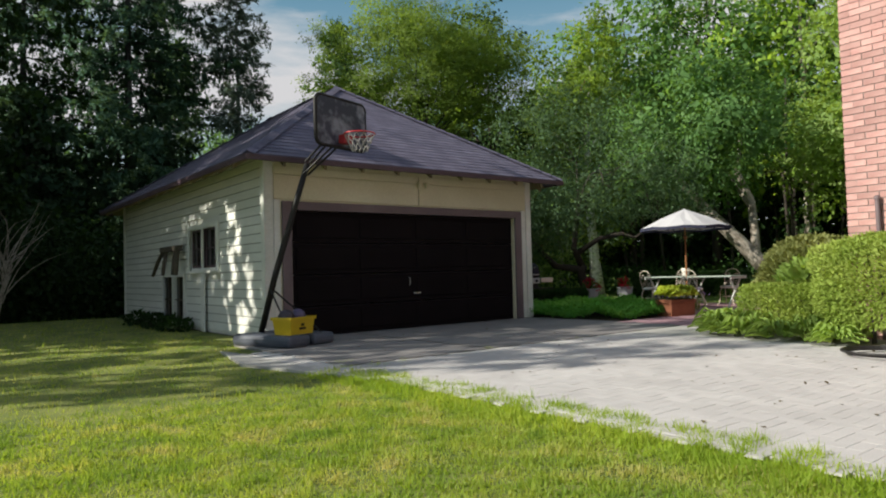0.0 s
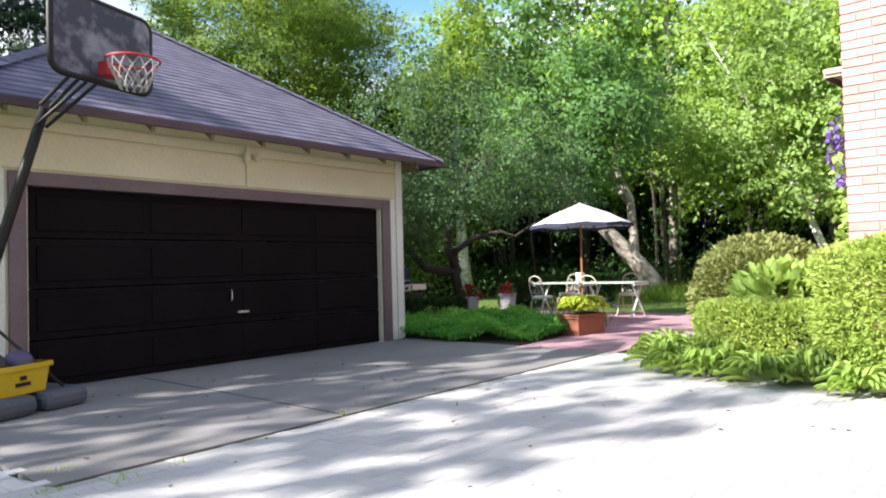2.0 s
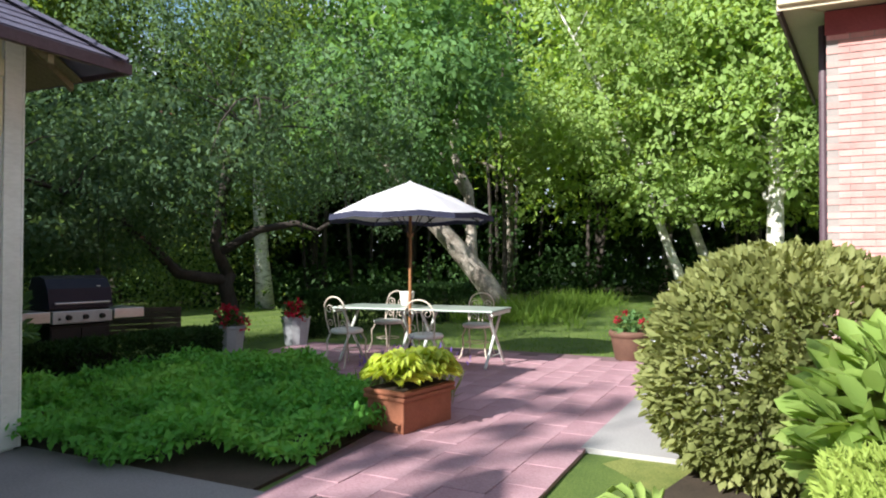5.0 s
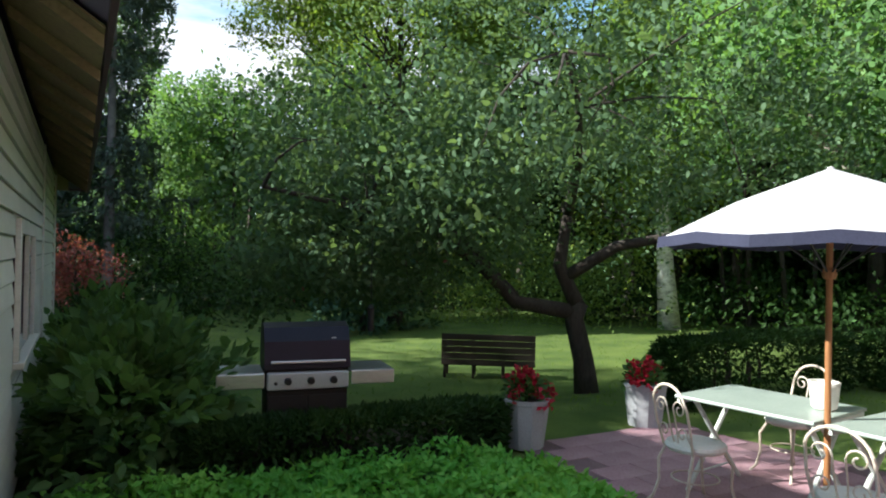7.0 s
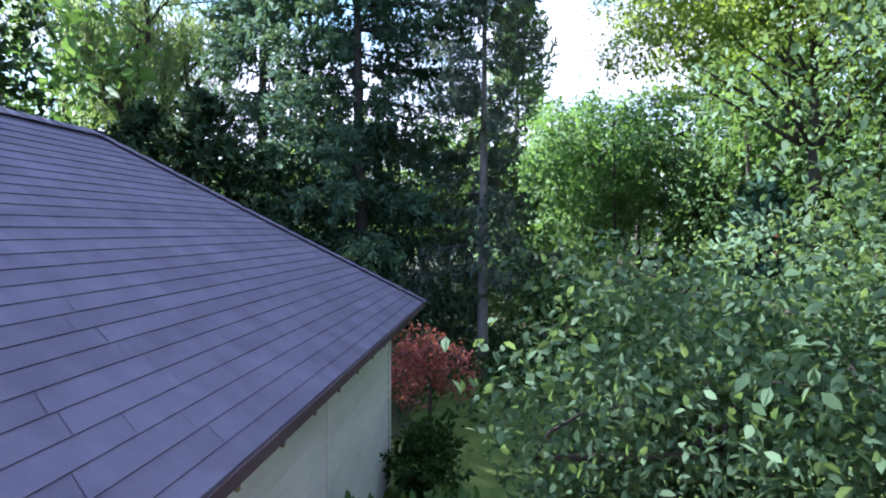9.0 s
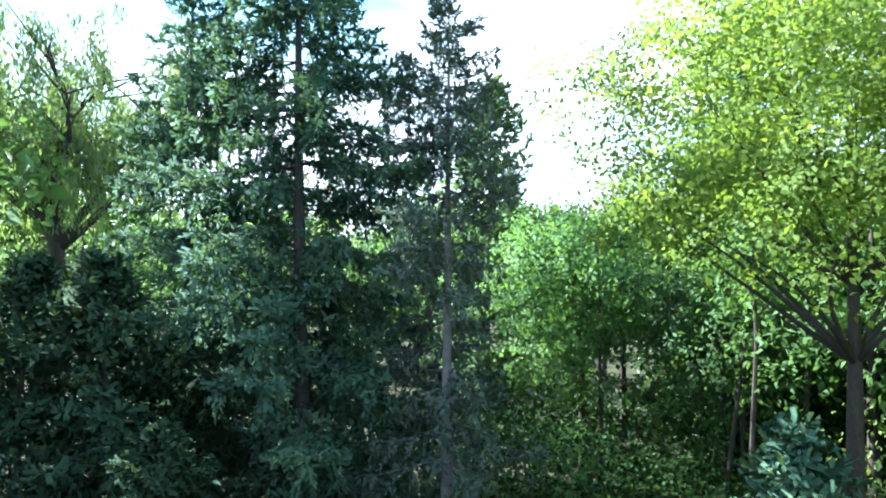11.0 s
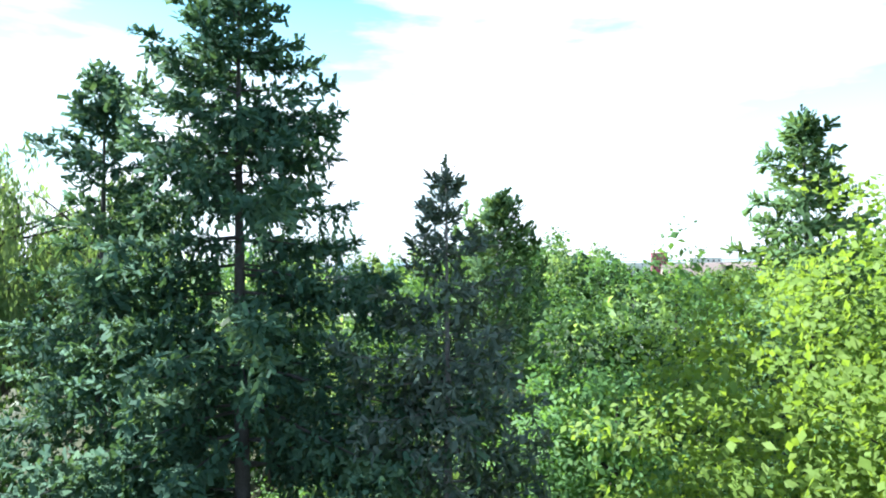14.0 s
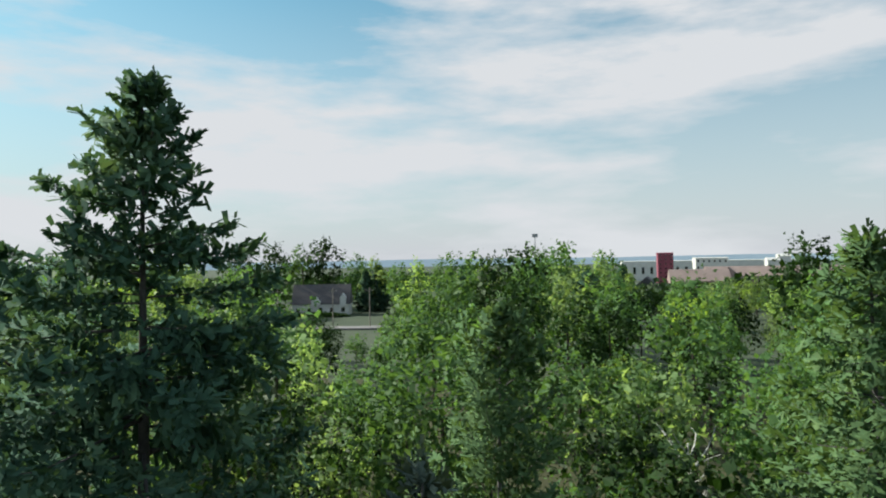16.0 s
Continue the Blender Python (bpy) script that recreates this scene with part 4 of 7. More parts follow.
def broadleaf(name, label, height, radii, bare, leaf, bark, seed, lobes=34, each=8, per=15, size=0.27, trunk=0.16, lean=(0, 0), spread=0.28, droop=0.35, at=(0, 0, 0), inner=40, deep=0.26, low=-0.8, limbs=16, middle=None):
    """A tree with a bent trunk, limbs to its boughs, and leaves in clumps over each bough."""
    r = np.random.default_rng(seed)
    tree = thing(name, (at[0], at[1], ground_height(at[0], at[1])), label, "tree")
    top = np.array([lean[0], lean[1], height * 0.80])
    bm = bmesh.new()
    stem = limb((0, 0, -0.1), top, 0.25, r, 8)
    stem[0] = (0, 0, -0.1)
    tube(bm, stem, [trunk * (1.25 if i == 0 else 1 - 0.85 * i / 7) for i in range(8)], 9)
    centre = np.array([lean[0] * 0.8, lean[1] * 0.8, bare + radii[2] * 0.9]) if middle is None else np.array(middle)
    mids, sizes = boughs_of(centre, radii, lobes, r, low=low)
    for k in range(limbs):
        goal = mids[k % len(mids)]
        s = min(0.92, max(0.3, (goal[2] - 0.6 * np.hypot(goal[0], goal[1])) / top[2]))
        tube(bm, limb(stem[int(s * 7)], goal, 0.25, r, 6), [trunk * (1 - 0.8 * s) * q for q in (0.55, 0.45, 0.35, 0.25, 0.16, 0.08)], 5)
    part("trunk", bm, bark, tree, smooth=True)
    hubs, way = leaf_clumps(mids, sizes, each, r)
    good = hubs[:, 2] > bare * 0.55
    hubs, way = hubs[good], way[good]
    p = np.repeat(hubs, per, 0) + r.normal(size=(len(hubs) * per, 3)) * np.array([spread, spread, spread * 0.6])
    out = np.repeat(way, per, 0) * 0.7
    pieces = [(p, size, out, unit(out + 0.5 * unit(p - centre) + [0, 0, 0.25]), 0.6, droop)]
    q, way = leaf_heart(mids, sizes, r, inner)
    good = q[:, 2] > bare * 0.6
    pieces.append((q[good], deep, np.cross(way, r.normal(size=way.shape))[good], unit(way + 0.6 * unit(q - centre) + [0, 0, 0.3])[good], 0.75, droop))
    crown_mesh("crown", leaf, tree, pieces)
    return tree


def conifer(name, label, height, wide, needle, seed, power=0.85, step=0.5, bare=0.6, sag=0.34, lift=0.10, size=0.135, gap=0.05, trunk=0.24, at=(0, 0, 0), hang=0.3, most=99.0, ragged=0.5, fan=0.30, pitch=0.15, twig=0.029, rise=0.16, bark=None, packed=1.0, broad=0.38):
    """A spruce or pine: tiers of uneven boughs with side shoots on both sides, every shoot a brush of needled twigs; hang: the share of shoots that droop."""
    r = np.random.default_rng(seed)
    tree = thing(name, (at[0], at[1], ground_height(at[0], at[1])), label, "tree")
    bm = bmesh.new()
    bend = limb((0, 0, -0.1), (0.12 * r.normal(), 0.12 * r.normal(), height), 0.07, r, 10)
    bend[0] = (0, 0, -0.1)
    tube(bm, bend, [max(0.012, trunk * (1 - i / 9) ** 0.9) for i in range(10)], 9)
    lobe, up = r.random(3) * 6.28, np.array([0, 0, 1.0])
    starts, aims, longs, outs = [], [], [], []
    z = bare
    while z < height - 0.12:
        d = height - z
        full = min(most, wide * d ** power)
        turn, count = r.random() * 6.28, 5 + int(r.integers(0, 2)) + (1 if d > 8 else 0)
        for k in range(count):
            if r.random() < gap:
                continue
            ang = turn + k * 6.283 / count + r.normal() * 0.25
            patch = 1 + ragged * 0.5 * math.sin(2 * ang + lobe[0] + z * 0.7) + ragged * 0.35 * math.sin(ang * 3 + lobe[1] - z * 1.3)
            length = max(0.09, full * patch * (0.70 + 0.42 * r.random()))
            way = np.array([math.cos(ang), math.sin(ang), 0])
            side = np.array([-way[1], way[0], 0])
            zb = z + 0.12 * r.normal() * step
            base = np.array([np.interp(zb, bend[:, 2], bend[:, 0]), np.interp(zb, bend[:, 2], bend[:, 1]), zb])
            s = np.linspace(0, 1, 9)[:, None]
            drop = sag * min(1.0, 0.10 + d / 8)
            climb = lift + 0.55 * max(0.0, 1 - d / 3.5)
            line = base + way * length * s + up * length * (climb * s - drop * s ** 1.4 + rise * s ** 4) + side * (0.10 * length * r.normal() * s ** 2)
            if length > 0.5:
                tube(bm, line[::2], [0.008 + 0.010 * length, 0.007 + 0.007 * length, 0.006 + 0.004 * length, 0.008, 0.003], 4)
            n = max(3, int(length / pitch))
            u = np.repeat((np.arange(n) + 0.6 * r.random(n)) / n * 0.86 + 0.14, 2)
            sign = np.tile([-1.0, 1.0], n)
            i = np.minimum((u * 8).astype(int), 7)
            f = (u * 8 - i)[:, None]
            p = line[i] * (1 - f) + line[i + 1] * f
            along = unit(line[i + 1] - line[i])
            droops = r.random(2 * n) < hang * min(1.0, d / 6)
            aim = along * 0.70 + side * (sign * (0.60 + 0.35 * r.random(2 * n)))[:, None] + up * (0.10 + 0.25 * r.normal(size=2 * n))[:, None]
            aim[droops] = aim[droops] * 0.35 - up * 1.0
            reach = (fan * length * (1.12 - u) ** 0.8 + 0.17) * (0.7 + 0.6 * r.random(2 * n))
            reach = np.minimum(reach, 0.95)
            reach[droops] = np.minimum(0.75, 0.25 + 0.12 * length) * (0.6 + 0.8 * r.random(droops.sum()))
            starts += [p, line[-2:-1]]
            aims += [unit(aim), unit(line[-1:] - line[-2:-1])]
            longs += [reach, np.array([0.22 + 0.05 * length])]
            outs += [np.tile(way, (2 * n + 1, 1))]
        z += step * (0.75 + 0.5 * r.random()) * (0.36 + 0.64 * min(1.0, d / 6))
    n = 9
    h = np.linspace(0.0, 0.8, n)
    a = r.random(n) * 6.283
    ring = np.column_stack([np.cos(a), np.sin(a), np.zeros(n)])
    starts.append(np.array([bend[-1][0], bend[-1][1], height - 0.15]) - up * h[:, None])
    aims.append(unit(ring * (0.10 + 0.8 * h[:, None]) + up))
    longs.append(0.42 - 0.20 * h)
    outs.append(ring)
    part("trunk", bm, bark or SPRUCE_BARK, tree, smooth=True)
    p, o, b, w = (np.concatenate(v) for v in (starts, aims, longs, outs))
    m = np.maximum(3, (b / twig).astype(int))
    pick = np.repeat(np.arange(len(p)), m)
    u = (np.arange(len(pick)) - np.repeat(np.cumsum(m) - m, m) + r.random(len(pick))) / m[pick]
    off = unit(r.normal(size=(len(pick), 3)) * [1, 1, 0.7])
    off = unit(off - o[pick] * (off * o[pick]).sum(1, keepdims=True))
    q = p[pick] + o[pick] * (u * b[pick])[:, None] - up * (0.18 * b[pick] * u ** 2)[:, None]
    nor = unit(0.55 * off + 0.60 * w[pick] + 0.55 * up + 0.2 * o[pick])
    pieces = [(q, size, unit(o[pick] * 0.85 + off * (0.95 - 0.45 * u)[:, None]) * 2.2, nor, broad, 0.0)]
    k = np.repeat(np.arange(len(p)), 4)
    k = k[r.random(len(k)) < packed]
    inside = p[k] + o[k] * (b[k] * 0.7 * r.random(len(k)))[:, None] + r.normal(size=(len(k), 3)) * 0.05 - up * 0.03
    pieces.append((inside, size * 1.4, o[k] * 1.2, unit(w + 0.8 * up + 0.3 * o)[k], 0.48, 0.1))
    crown_mesh("needles", needle, tree, pieces, blunt=True)
    return tree


# the conifers behind the garage
conifer("spruce_tree", "tall slender dark spruce with drooping boughs", 18.4, 0.55, NEEDLE, 21, power=0.80, at=(4.5, 33.5, 0), step=0.64, gap=0.17, trunk=0.27, bare=2.6, most=2.0, ragged=0.5, hang=0.30, fan=0.34, twig=0.048, pitch=0.17)
conifer("spruce_tree", "massive blue-green spruce with heavy sagging boughs to the ground", 20.7, 0.58, NEEDLE, 22, power=0.91, at=(8.35, 32.4, 0), step=0.62, trunk=0.27, bare=0.4, gap=0.06, hang=0.36, most=3.7, ragged=0.50, fan=0.27, size=0.132, twig=0.046, broad=0.47, pitch=0.165)
conifer("spruce_tree", "thin ragged spruce with bare lower trunk and sparse grey twigs", 15.55, 0.52, NEEDLE_GREY, 23, power=0.75, at=(12.40, 30.7, 0), step=0.60, size=0.12, gap=0.26, trunk=0.19, bare=3.4, most=1.45, hang=0.55, ragged=0.7, fan=0.34, packed=0.5, twig=0.036, bark=GREY_BARK)
conifer("spruce_tree", "dense pointed spruce standing in the woods", 18.6, 0.72, NEEDLE_PINE, 25, power=0.78, at=(23.6, 41.3, 0), step=0.80, size=0.20, twig=0.10, pitch=0.26, trunk=0.28, bare=1.0, most=4.4, gap=0.05, hang=0.25)
conifer("pine_tree", "green pine with upswept boughs and open crown", 16.2, 0.80, NEEDLE_PINE, 24, power=0.55, at=(13.6, 44.6, 0), sag=-0.10, lift=0.30, hang=0.0, trunk=0.18, bare=2.0, step=0.85, size=0.22, twig=0.085, pitch=0.24, packed=0.6, gap=0.12, most=2.6, fan=0.42, rise=0.45, bark=GREY_BARK)
low_spruce = conifer("spruce_tree", "low spruce in front of the tall one, shade put into its needles", 8.5, 0.75, NEEDLE_SHADED, 26, at=(4.2, 29.8, 0), trunk=0.14, bare=0.3, size=0.16, twig=0.075, pitch=0.22, most=2.6)
for x, y, f in ((7.0, 26.4, 0.62), (1.2, 30.6, 1.0)):
    c = copy_thing(low_spruce, pose(x, y, ground_height(x, y), 0, 0, 130 * f))
    c.matrix_basis = c.matrix_basis @ Matrix.Diagonal((f, f, f, 1))
conifer("spruce_tree", "small grey-green spruce under the big sunlit tree", 5.5, 0.6, NEEDLE, 29, at=(18.9, 26.0, 0), trunk=0.09, bare=0.3, size=0.15, twig=0.075, pitch=0.2, step=0.45, most=1.7)

# single broadleaf trees
broadleaf("maple_tree", "round-crowned green maple in the wood", 12.2, (4.0, 4.0, 4.9), 2.6, LEAF_MAPLE, BARK, 31, lobes=46, each=9, per=34, size=0.21, at=(17.3, 40.4, 0), spread=0.32)
broadleaf("broadleaf_tree", "large sunlit yellow-green tree beside the lawn", 13.8, (6.4, 5.9, 3.95), 5.6, LEAF_BRIGHT, BARK, 32, lobes=100, each=14, per=48, size=0.100, trunk=0.26, at=(20.4, 27.2, 0), spread=0.19, deep=0.125, inner=210, limbs=30, middle=(0.1, 0.2, 10.9))
broadleaf("broadleaf_tree", "sunlit pale-leaved tree with leaning light trunks", 13.0, (5.6, 6.4, 6.6), 4.4, LEAF_PALE, WHITE_BARK, 33, lobes=92, each=12, per=34, size=0.16, trunk=0.18, lean=(-2.4, 4.2), at=(32.9, 8.6, 0), spread=0.20, low=-0.97, limbs=7, inner=60, deep=0.24, middle=(-0.9, 1.2, 6.9))
broadleaf("birch_tree", "white-barked birch at the lawn's edge", 15.5, (3.4, 3.4, 6.2), 2.6, LEAF_BRIGHT, WHITE_BARK, 35, lobes=40, each=8, per=30, size=0.19, trunk=0.30, at=(28.2, 23.2, 0), low=-0.95, limbs=6, spread=0.26, deep=0.28)
broadleaf("birch_tree", "white-barked tree by the garden path", 14.0, (4.2, 4.2, 5.6), 4.2, LEAF_PALE, WHITE_BARK, 36, lobes=60, each=9, per=30, size=0.19, trunk=0.30, at=(31.2, 6.0, 0), low=-0.97, spread=0.24, limbs=6, middle=(0, 0, 6.6), deep=0.26)
stump = thing("birch_tree", (35.6, 8.2, 0), "leaning white birch trunk beside its twin", "tree")
part("trunk", bar([(-0.2, -0.6, -0.1), (-0.5, 0.2, 1.8), (-1.0, 0.9, 4.0), (-1.2, 1.2, 7.0)], [0.22, 0.18, 0.15, 0.08], 9), WHITE_BARK, stump, smooth=True)

# the airy willow with its forked limbs
willow = thing("willow_tree", (-5.6, 42.0, ground_height(-5.6, 42.0)), "airy willow with forked bare limbs and wispy leaves", "tree")
r = np.random.default_rng(34)
bm = bmesh.new()
tube(bm, [(-0.5, 0, -0.2), (-0.2, 0, 2.5), (0.5, 0.1, 6.0), (0.4, 0.1, 8.6), (0.2, 0.1, 10.3)], [0.55, 0.46, 0.40, 0.36, 0.32], 9)
tube(bm, [(-1.3, 0.3, -0.2), (-1.5, 0.2, 3.0), (-2.4, 0.0, 6.5), (-3.0, -0.2, 10.0), (-3.4, -0.4, 14.0)], [0.40, 0.33, 0.28, 0.20, 0.08], 8)
strands = []
for k in range(11):
    a = 6.283 * k / 11 + 0.3 * r.normal()
    start = np.array([0.3, 0.1, 8.6 + 0.17 * k])
    end = start + [4.6 * math.cos(a), 4.6 * math.sin(a), 3.6 + 3.4 * r.random()]
    line = limb(start, end, 0.7, r, 8)
    tube(bm, line, [0.20, 0.17, 0.14, 0.12, 0.10, 0.07, 0.05, 0.02], 6)
    for j in range(13):
        b = line[2 + j % 6]
        tip = b + [r.normal() * 1.7, r.normal() * 1.7, 0.9 + 1.3 * r.random()]
        twig = limb(b, tip, 0.35, r, 6)
        tube(bm, twig, [0.055, 0.045, 0.033, 0.024, 0.015, 0.006], 5)
        strands += [twig[i] + r.normal(size=3) * 0.3 for i in (3, 4, 4, 5, 5, 5)]
part("trunk", bm, BARK, willow, smooth=True)
strands = np.array(strands)
n = 38
long = 0.7 + 2.4 * r.random(len(strands))
u = r.random((len(strands), n))
p = strands[:, None, :] + np.stack([np.zeros_like(u), np.zeros_like(u), -u * long[:, None] + 0.25], -1) + r.normal(size=(len(strands), n, 3)) * 0.13
p = p.reshape(-1, 3)
crown_mesh("crown", LEAF_WILLOW, willow, [(p, 0.26, np.tile([0, 0, -1.0], (len(p), 1)), unit(p - [0.3, 0.1, 9.5]), 0.30, 1.0)])

# leaning old tree behind the tables
leaner = thing("leaning_tree", (26.4, 13.2, 0), "old leaning tree with pale sun-flecked bark, forked", "tree")
bm = bmesh.new()
tube(bm, [(0.1, -0.2, -0.2), (-0.3, 0.3, 0.8), (-0.75, 1.1, 1.9), (-1.2, 2.0, 3.0), (-1.6, 2.9, 4.3), (-2.4, 3.8, 6.4)], [0.40, 0.30, 0.26, 0.21, 0.15, 0.06], 10)
tube(bm, [(-0.45, 0.6, 1.2), (-0.2, 0.75, 2.2), (-0.25, 0.8, 3.4), (-0.1, 1.4, 4.6), (0.1, 1.2, 6.8)], [0.17, 0.16, 0.14, 0.11, 0.05], 9)
tube(bm, [(-0.3, 0.8, 3.2), (0.3, 1.6, 4.0), (0.4, 2.1, 4.8)], [0.12, 0.08, 0.03], 7)
part("trunk", bm, PALE_BARK, leaner, smooth=True)
r = np.random.default_rng(5)
mids, sizes = boughs_of((-1.4, 2.6, 6.2), (4.2, 4.2, 3.5), 52, r, low=-0.9)
hubs, way = leaf_clumps(mids, sizes, 9, r)
way, hubs = way[hubs[:, 2] > 3.1], hubs[hubs[:, 2] > 3.1]
p = np.repeat(hubs, 30, 0) + r.normal(size=(len(hubs) * 30, 3)) * [0.3, 0.3, 0.18]
q = np.repeat(mids, 12, 0) + r.normal(size=(len(mids) * 12, 3)) * 0.4
q = q[q[:, 2] > 3.4]
heart, out = np.array([-1.4, 2.6, 6.0]), np.repeat(way, 30, 0)
crown_mesh("crown", LEAF_MAPLE, leaner, [(p, 0.17, out, unit(out + 0.5 * unit(p - heart) + [0, 0, 0.25]), 0.6, 0.35), (q, 0.36, unit(q - heart), unit(q - heart), 0.8, 0.3)])

# the apple tree over the back lawn
apple = thing("apple_tree", (18.3, 15.6, ground_height(18.3, 15.6)), "old spreading apple tree with dark crooked trunk", "tree")
bm = bmesh.new()
tube(bm, [(0.05, -0.05, -0.1), (0, 0, 0.5), (-0.12, 0.08, 1.1), (-0.05, 0.05, 1.35)], [0.20, 0.155, 0.145, 0.14], 10)
BOUGHS = (((-0.05, 0.05, 1.2), (-0.9, 0.5, 1.35), (-1.4, 0.7, 1.9), (-2.2, 0.5, 2.3), (-3.6, -0.3, 2.55), (-5.0, -0.9, 2.7)),
         ((-0.05, 0.05, 1.25), (-0.35, 0.15, 1.9), (-0.25, 0.1, 2.7), (0.0, 0.2, 3.6), (0.2, 0.4, 4.8)),
         ((-0.3, 0.15, 1.7), (0.3, -0.35, 2.2), (0.9, -0.8, 2.35), (1.2, -1.1, 2.2), (1.7, -1.5, 2.6), (2.6, -2.2, 2.9)),
         ((-0.25, 0.1, 2.7), (-0.9, -0.9, 3.3), (-1.8, -2.0, 3.7), (-2.8, -3.0, 3.9)),
         ((-0.9, 0.5, 1.4), (-1.3, 1.6, 2.4), (-1.6, 2.8, 3.2), (-2.4, 4.0, 3.6)),
         ((0.0, 0.2, 3.4), (1.0, 0.9, 4.0), (2.1, 1.5, 4.6)), ((-1.4, 0.7, 1.9), (-2.2, 1.4, 3.0), (-3.2, 1.9, 3.7)))
for k, pts in enumerate(BOUGHS):
    first = (0.13, 0.13, 0.10, 0.09, 0.09, 0.08, 0.07)[k]
    tube(bm, pts, [first * (1 - 0.85 * i / (len(pts) - 1)) for i in range(len(pts))], 7)
r = np.random.default_rng(8)
mids_a, sizes_a = boughs_of((-1.0, 0.4, 4.2), (5.2, 5.0, 3.2), 66, r, 0.15, 0.24)
mids_b, sizes_b = boughs_of((-3.3, -0.6, 3.0), (2.6, 3.0, 1.6), 26, r, 0.22, 0.36)
mids_c, sizes_c = boughs_of((1.6, -1.2, 3.5), (3.0, 2.4, 1.7), 20, r, 0.2, 0.34)
mids_d, sizes_d = boughs_of((-2.5, 0.8, 2.45), (2.7, 2.4, 1.3), 34, r, 0.22, 0.36)
mids_e, sizes_e = boughs_of((-3.6, 0.1, 1.9), (1.6, 1.7, 0.85), 24, r, 0.26, 0.4)
hubs, _ = leaf_clumps(np.concatenate([mids_a, mids_b, mids_c, mids_d, mids_e]), np.concatenate([sizes_a, sizes_b, sizes_c, sizes_d, sizes_e]), 8, r, 0.2)
keep = (hubs[:, 2] > np.where((hubs[:, 0] < -1.2) & (hubs[:, 1] > -1.2), 1.0, 1.75)) & ~((hubs[:, 0] < -3.7) & (hubs[:, 1] < -3.4)) & ~((hubs[:, 0] < -3.2) & (hubs[:, 2] > 3.7 - 0.35 * (hubs[:, 0] + 3.2)))
hubs = hubs[keep & (hubs[:, 0] > -5.4)]
for k in range(60):
    goal = hubs[r.integers(len(hubs))]
    begin = min((np.array(q) for pts in BOUGHS for q in pts[2:]), key=lambda q: np.linalg.norm(q - goal))
    tube(bm, limb(begin, goal, 0.12, r, 4), [0.022, 0.016, 0.010, 0.004], 4)
part("trunk", bm, BARK, apple, smooth=True)
p = np.repeat(hubs, 38, 0) + r.normal(size=(len(hubs) * 38, 3)) * [0.19, 0.19, 0.13]
lv, lf = oval_leaves(p, 0.080, r)
out = unit((p - np.repeat(hubs, 38, 0)) / [0.19, 0.19, 0.13] + 0.9 * unit(p - [-1.2, 0.2, 2.6]) + [0, 0, 0.5] + 0.35 * r.normal(size=p.shape))
lv = lv.reshape(-1, 6, 3)
turned = (np.cross(lv[:, 1] - lv[:, 0], lv[:, 5] - lv[:, 0]) * out).sum(1) < 0
lv[turned] = lv[turned][:, [0, 5, 4, 3, 2, 1]]
from_arrays("crown", lv.reshape(-1, 3), lf, LEAF_APPLE, apple, normals=np.repeat(out, 6, 0))
for k, q in enumerate(hubs[r.integers(len(hubs), size=12)]):
    tagged(from_arrays("turned_leaves", *oval_leaves(q + r.normal(size=(5, 3)) * 0.09, 0.060, r), LEAF_RED, apple, "sprig of turned reddish leaves"), kind="stuff")

# the wood round the garden: a few built once, the rest copies
seedlings = [broadleaf("woodland_tree", "tall green broadleaf tree of the garden wood", 16.0, (4.3, 4.3, 7.6), 1.7, (LEAF_MAPLE, LEAF_BRIGHT, LEAF_MAPLE, LEAF_DARK, LEAF_BRIGHT)[k], (BARK, PALE_BARK, BARK, BARK, BARK)[k], 40 + k, trunk=0.20, at=at, low=-0.9)
             for k, at in enumerate(((24.5, 33.5, 0), (31.5, 28.5, 0), (36.5, 21.5, 0), (29.5, 37.0, 0), (38.5, 13.0, 0)))]
for s in seedlings:
    s["group"] = "trees of the garden wood"
r = np.random.default_rng(11)
SPOTS = ((34, 25.5), (27.5, 30.5), (37.5, 17.0), (41, 19), (38, 6.5), (41, 10.5), (39.5, 1), (36.5, -3.5), (34.0, 32.0), (21.5, 36.5), (25, 40), (37, 30), (41, 25), (35.5, 21.0), (32.8, 27.0),
         (36, 38), (-13, 46), (36.2, 1.8))
for k, (x, y) in enumerate(SPOTS):
    c = copy_thing(seedlings[0 if y == 36.5 else (k * 3 + k // 4) % 5], pose(x, y, ground_height(x, y), 0, 0, r.random() * 360))
    f = (0.95 + 0.25 * r.random()) * (1.18 if y < 32 and x > 27 else 0.62 if y == 36.5 else 0.80)
    c.matrix_basis = c.matrix_basis @ Matrix.Diagonal((f * 0.95, f * 0.95, f, 1))


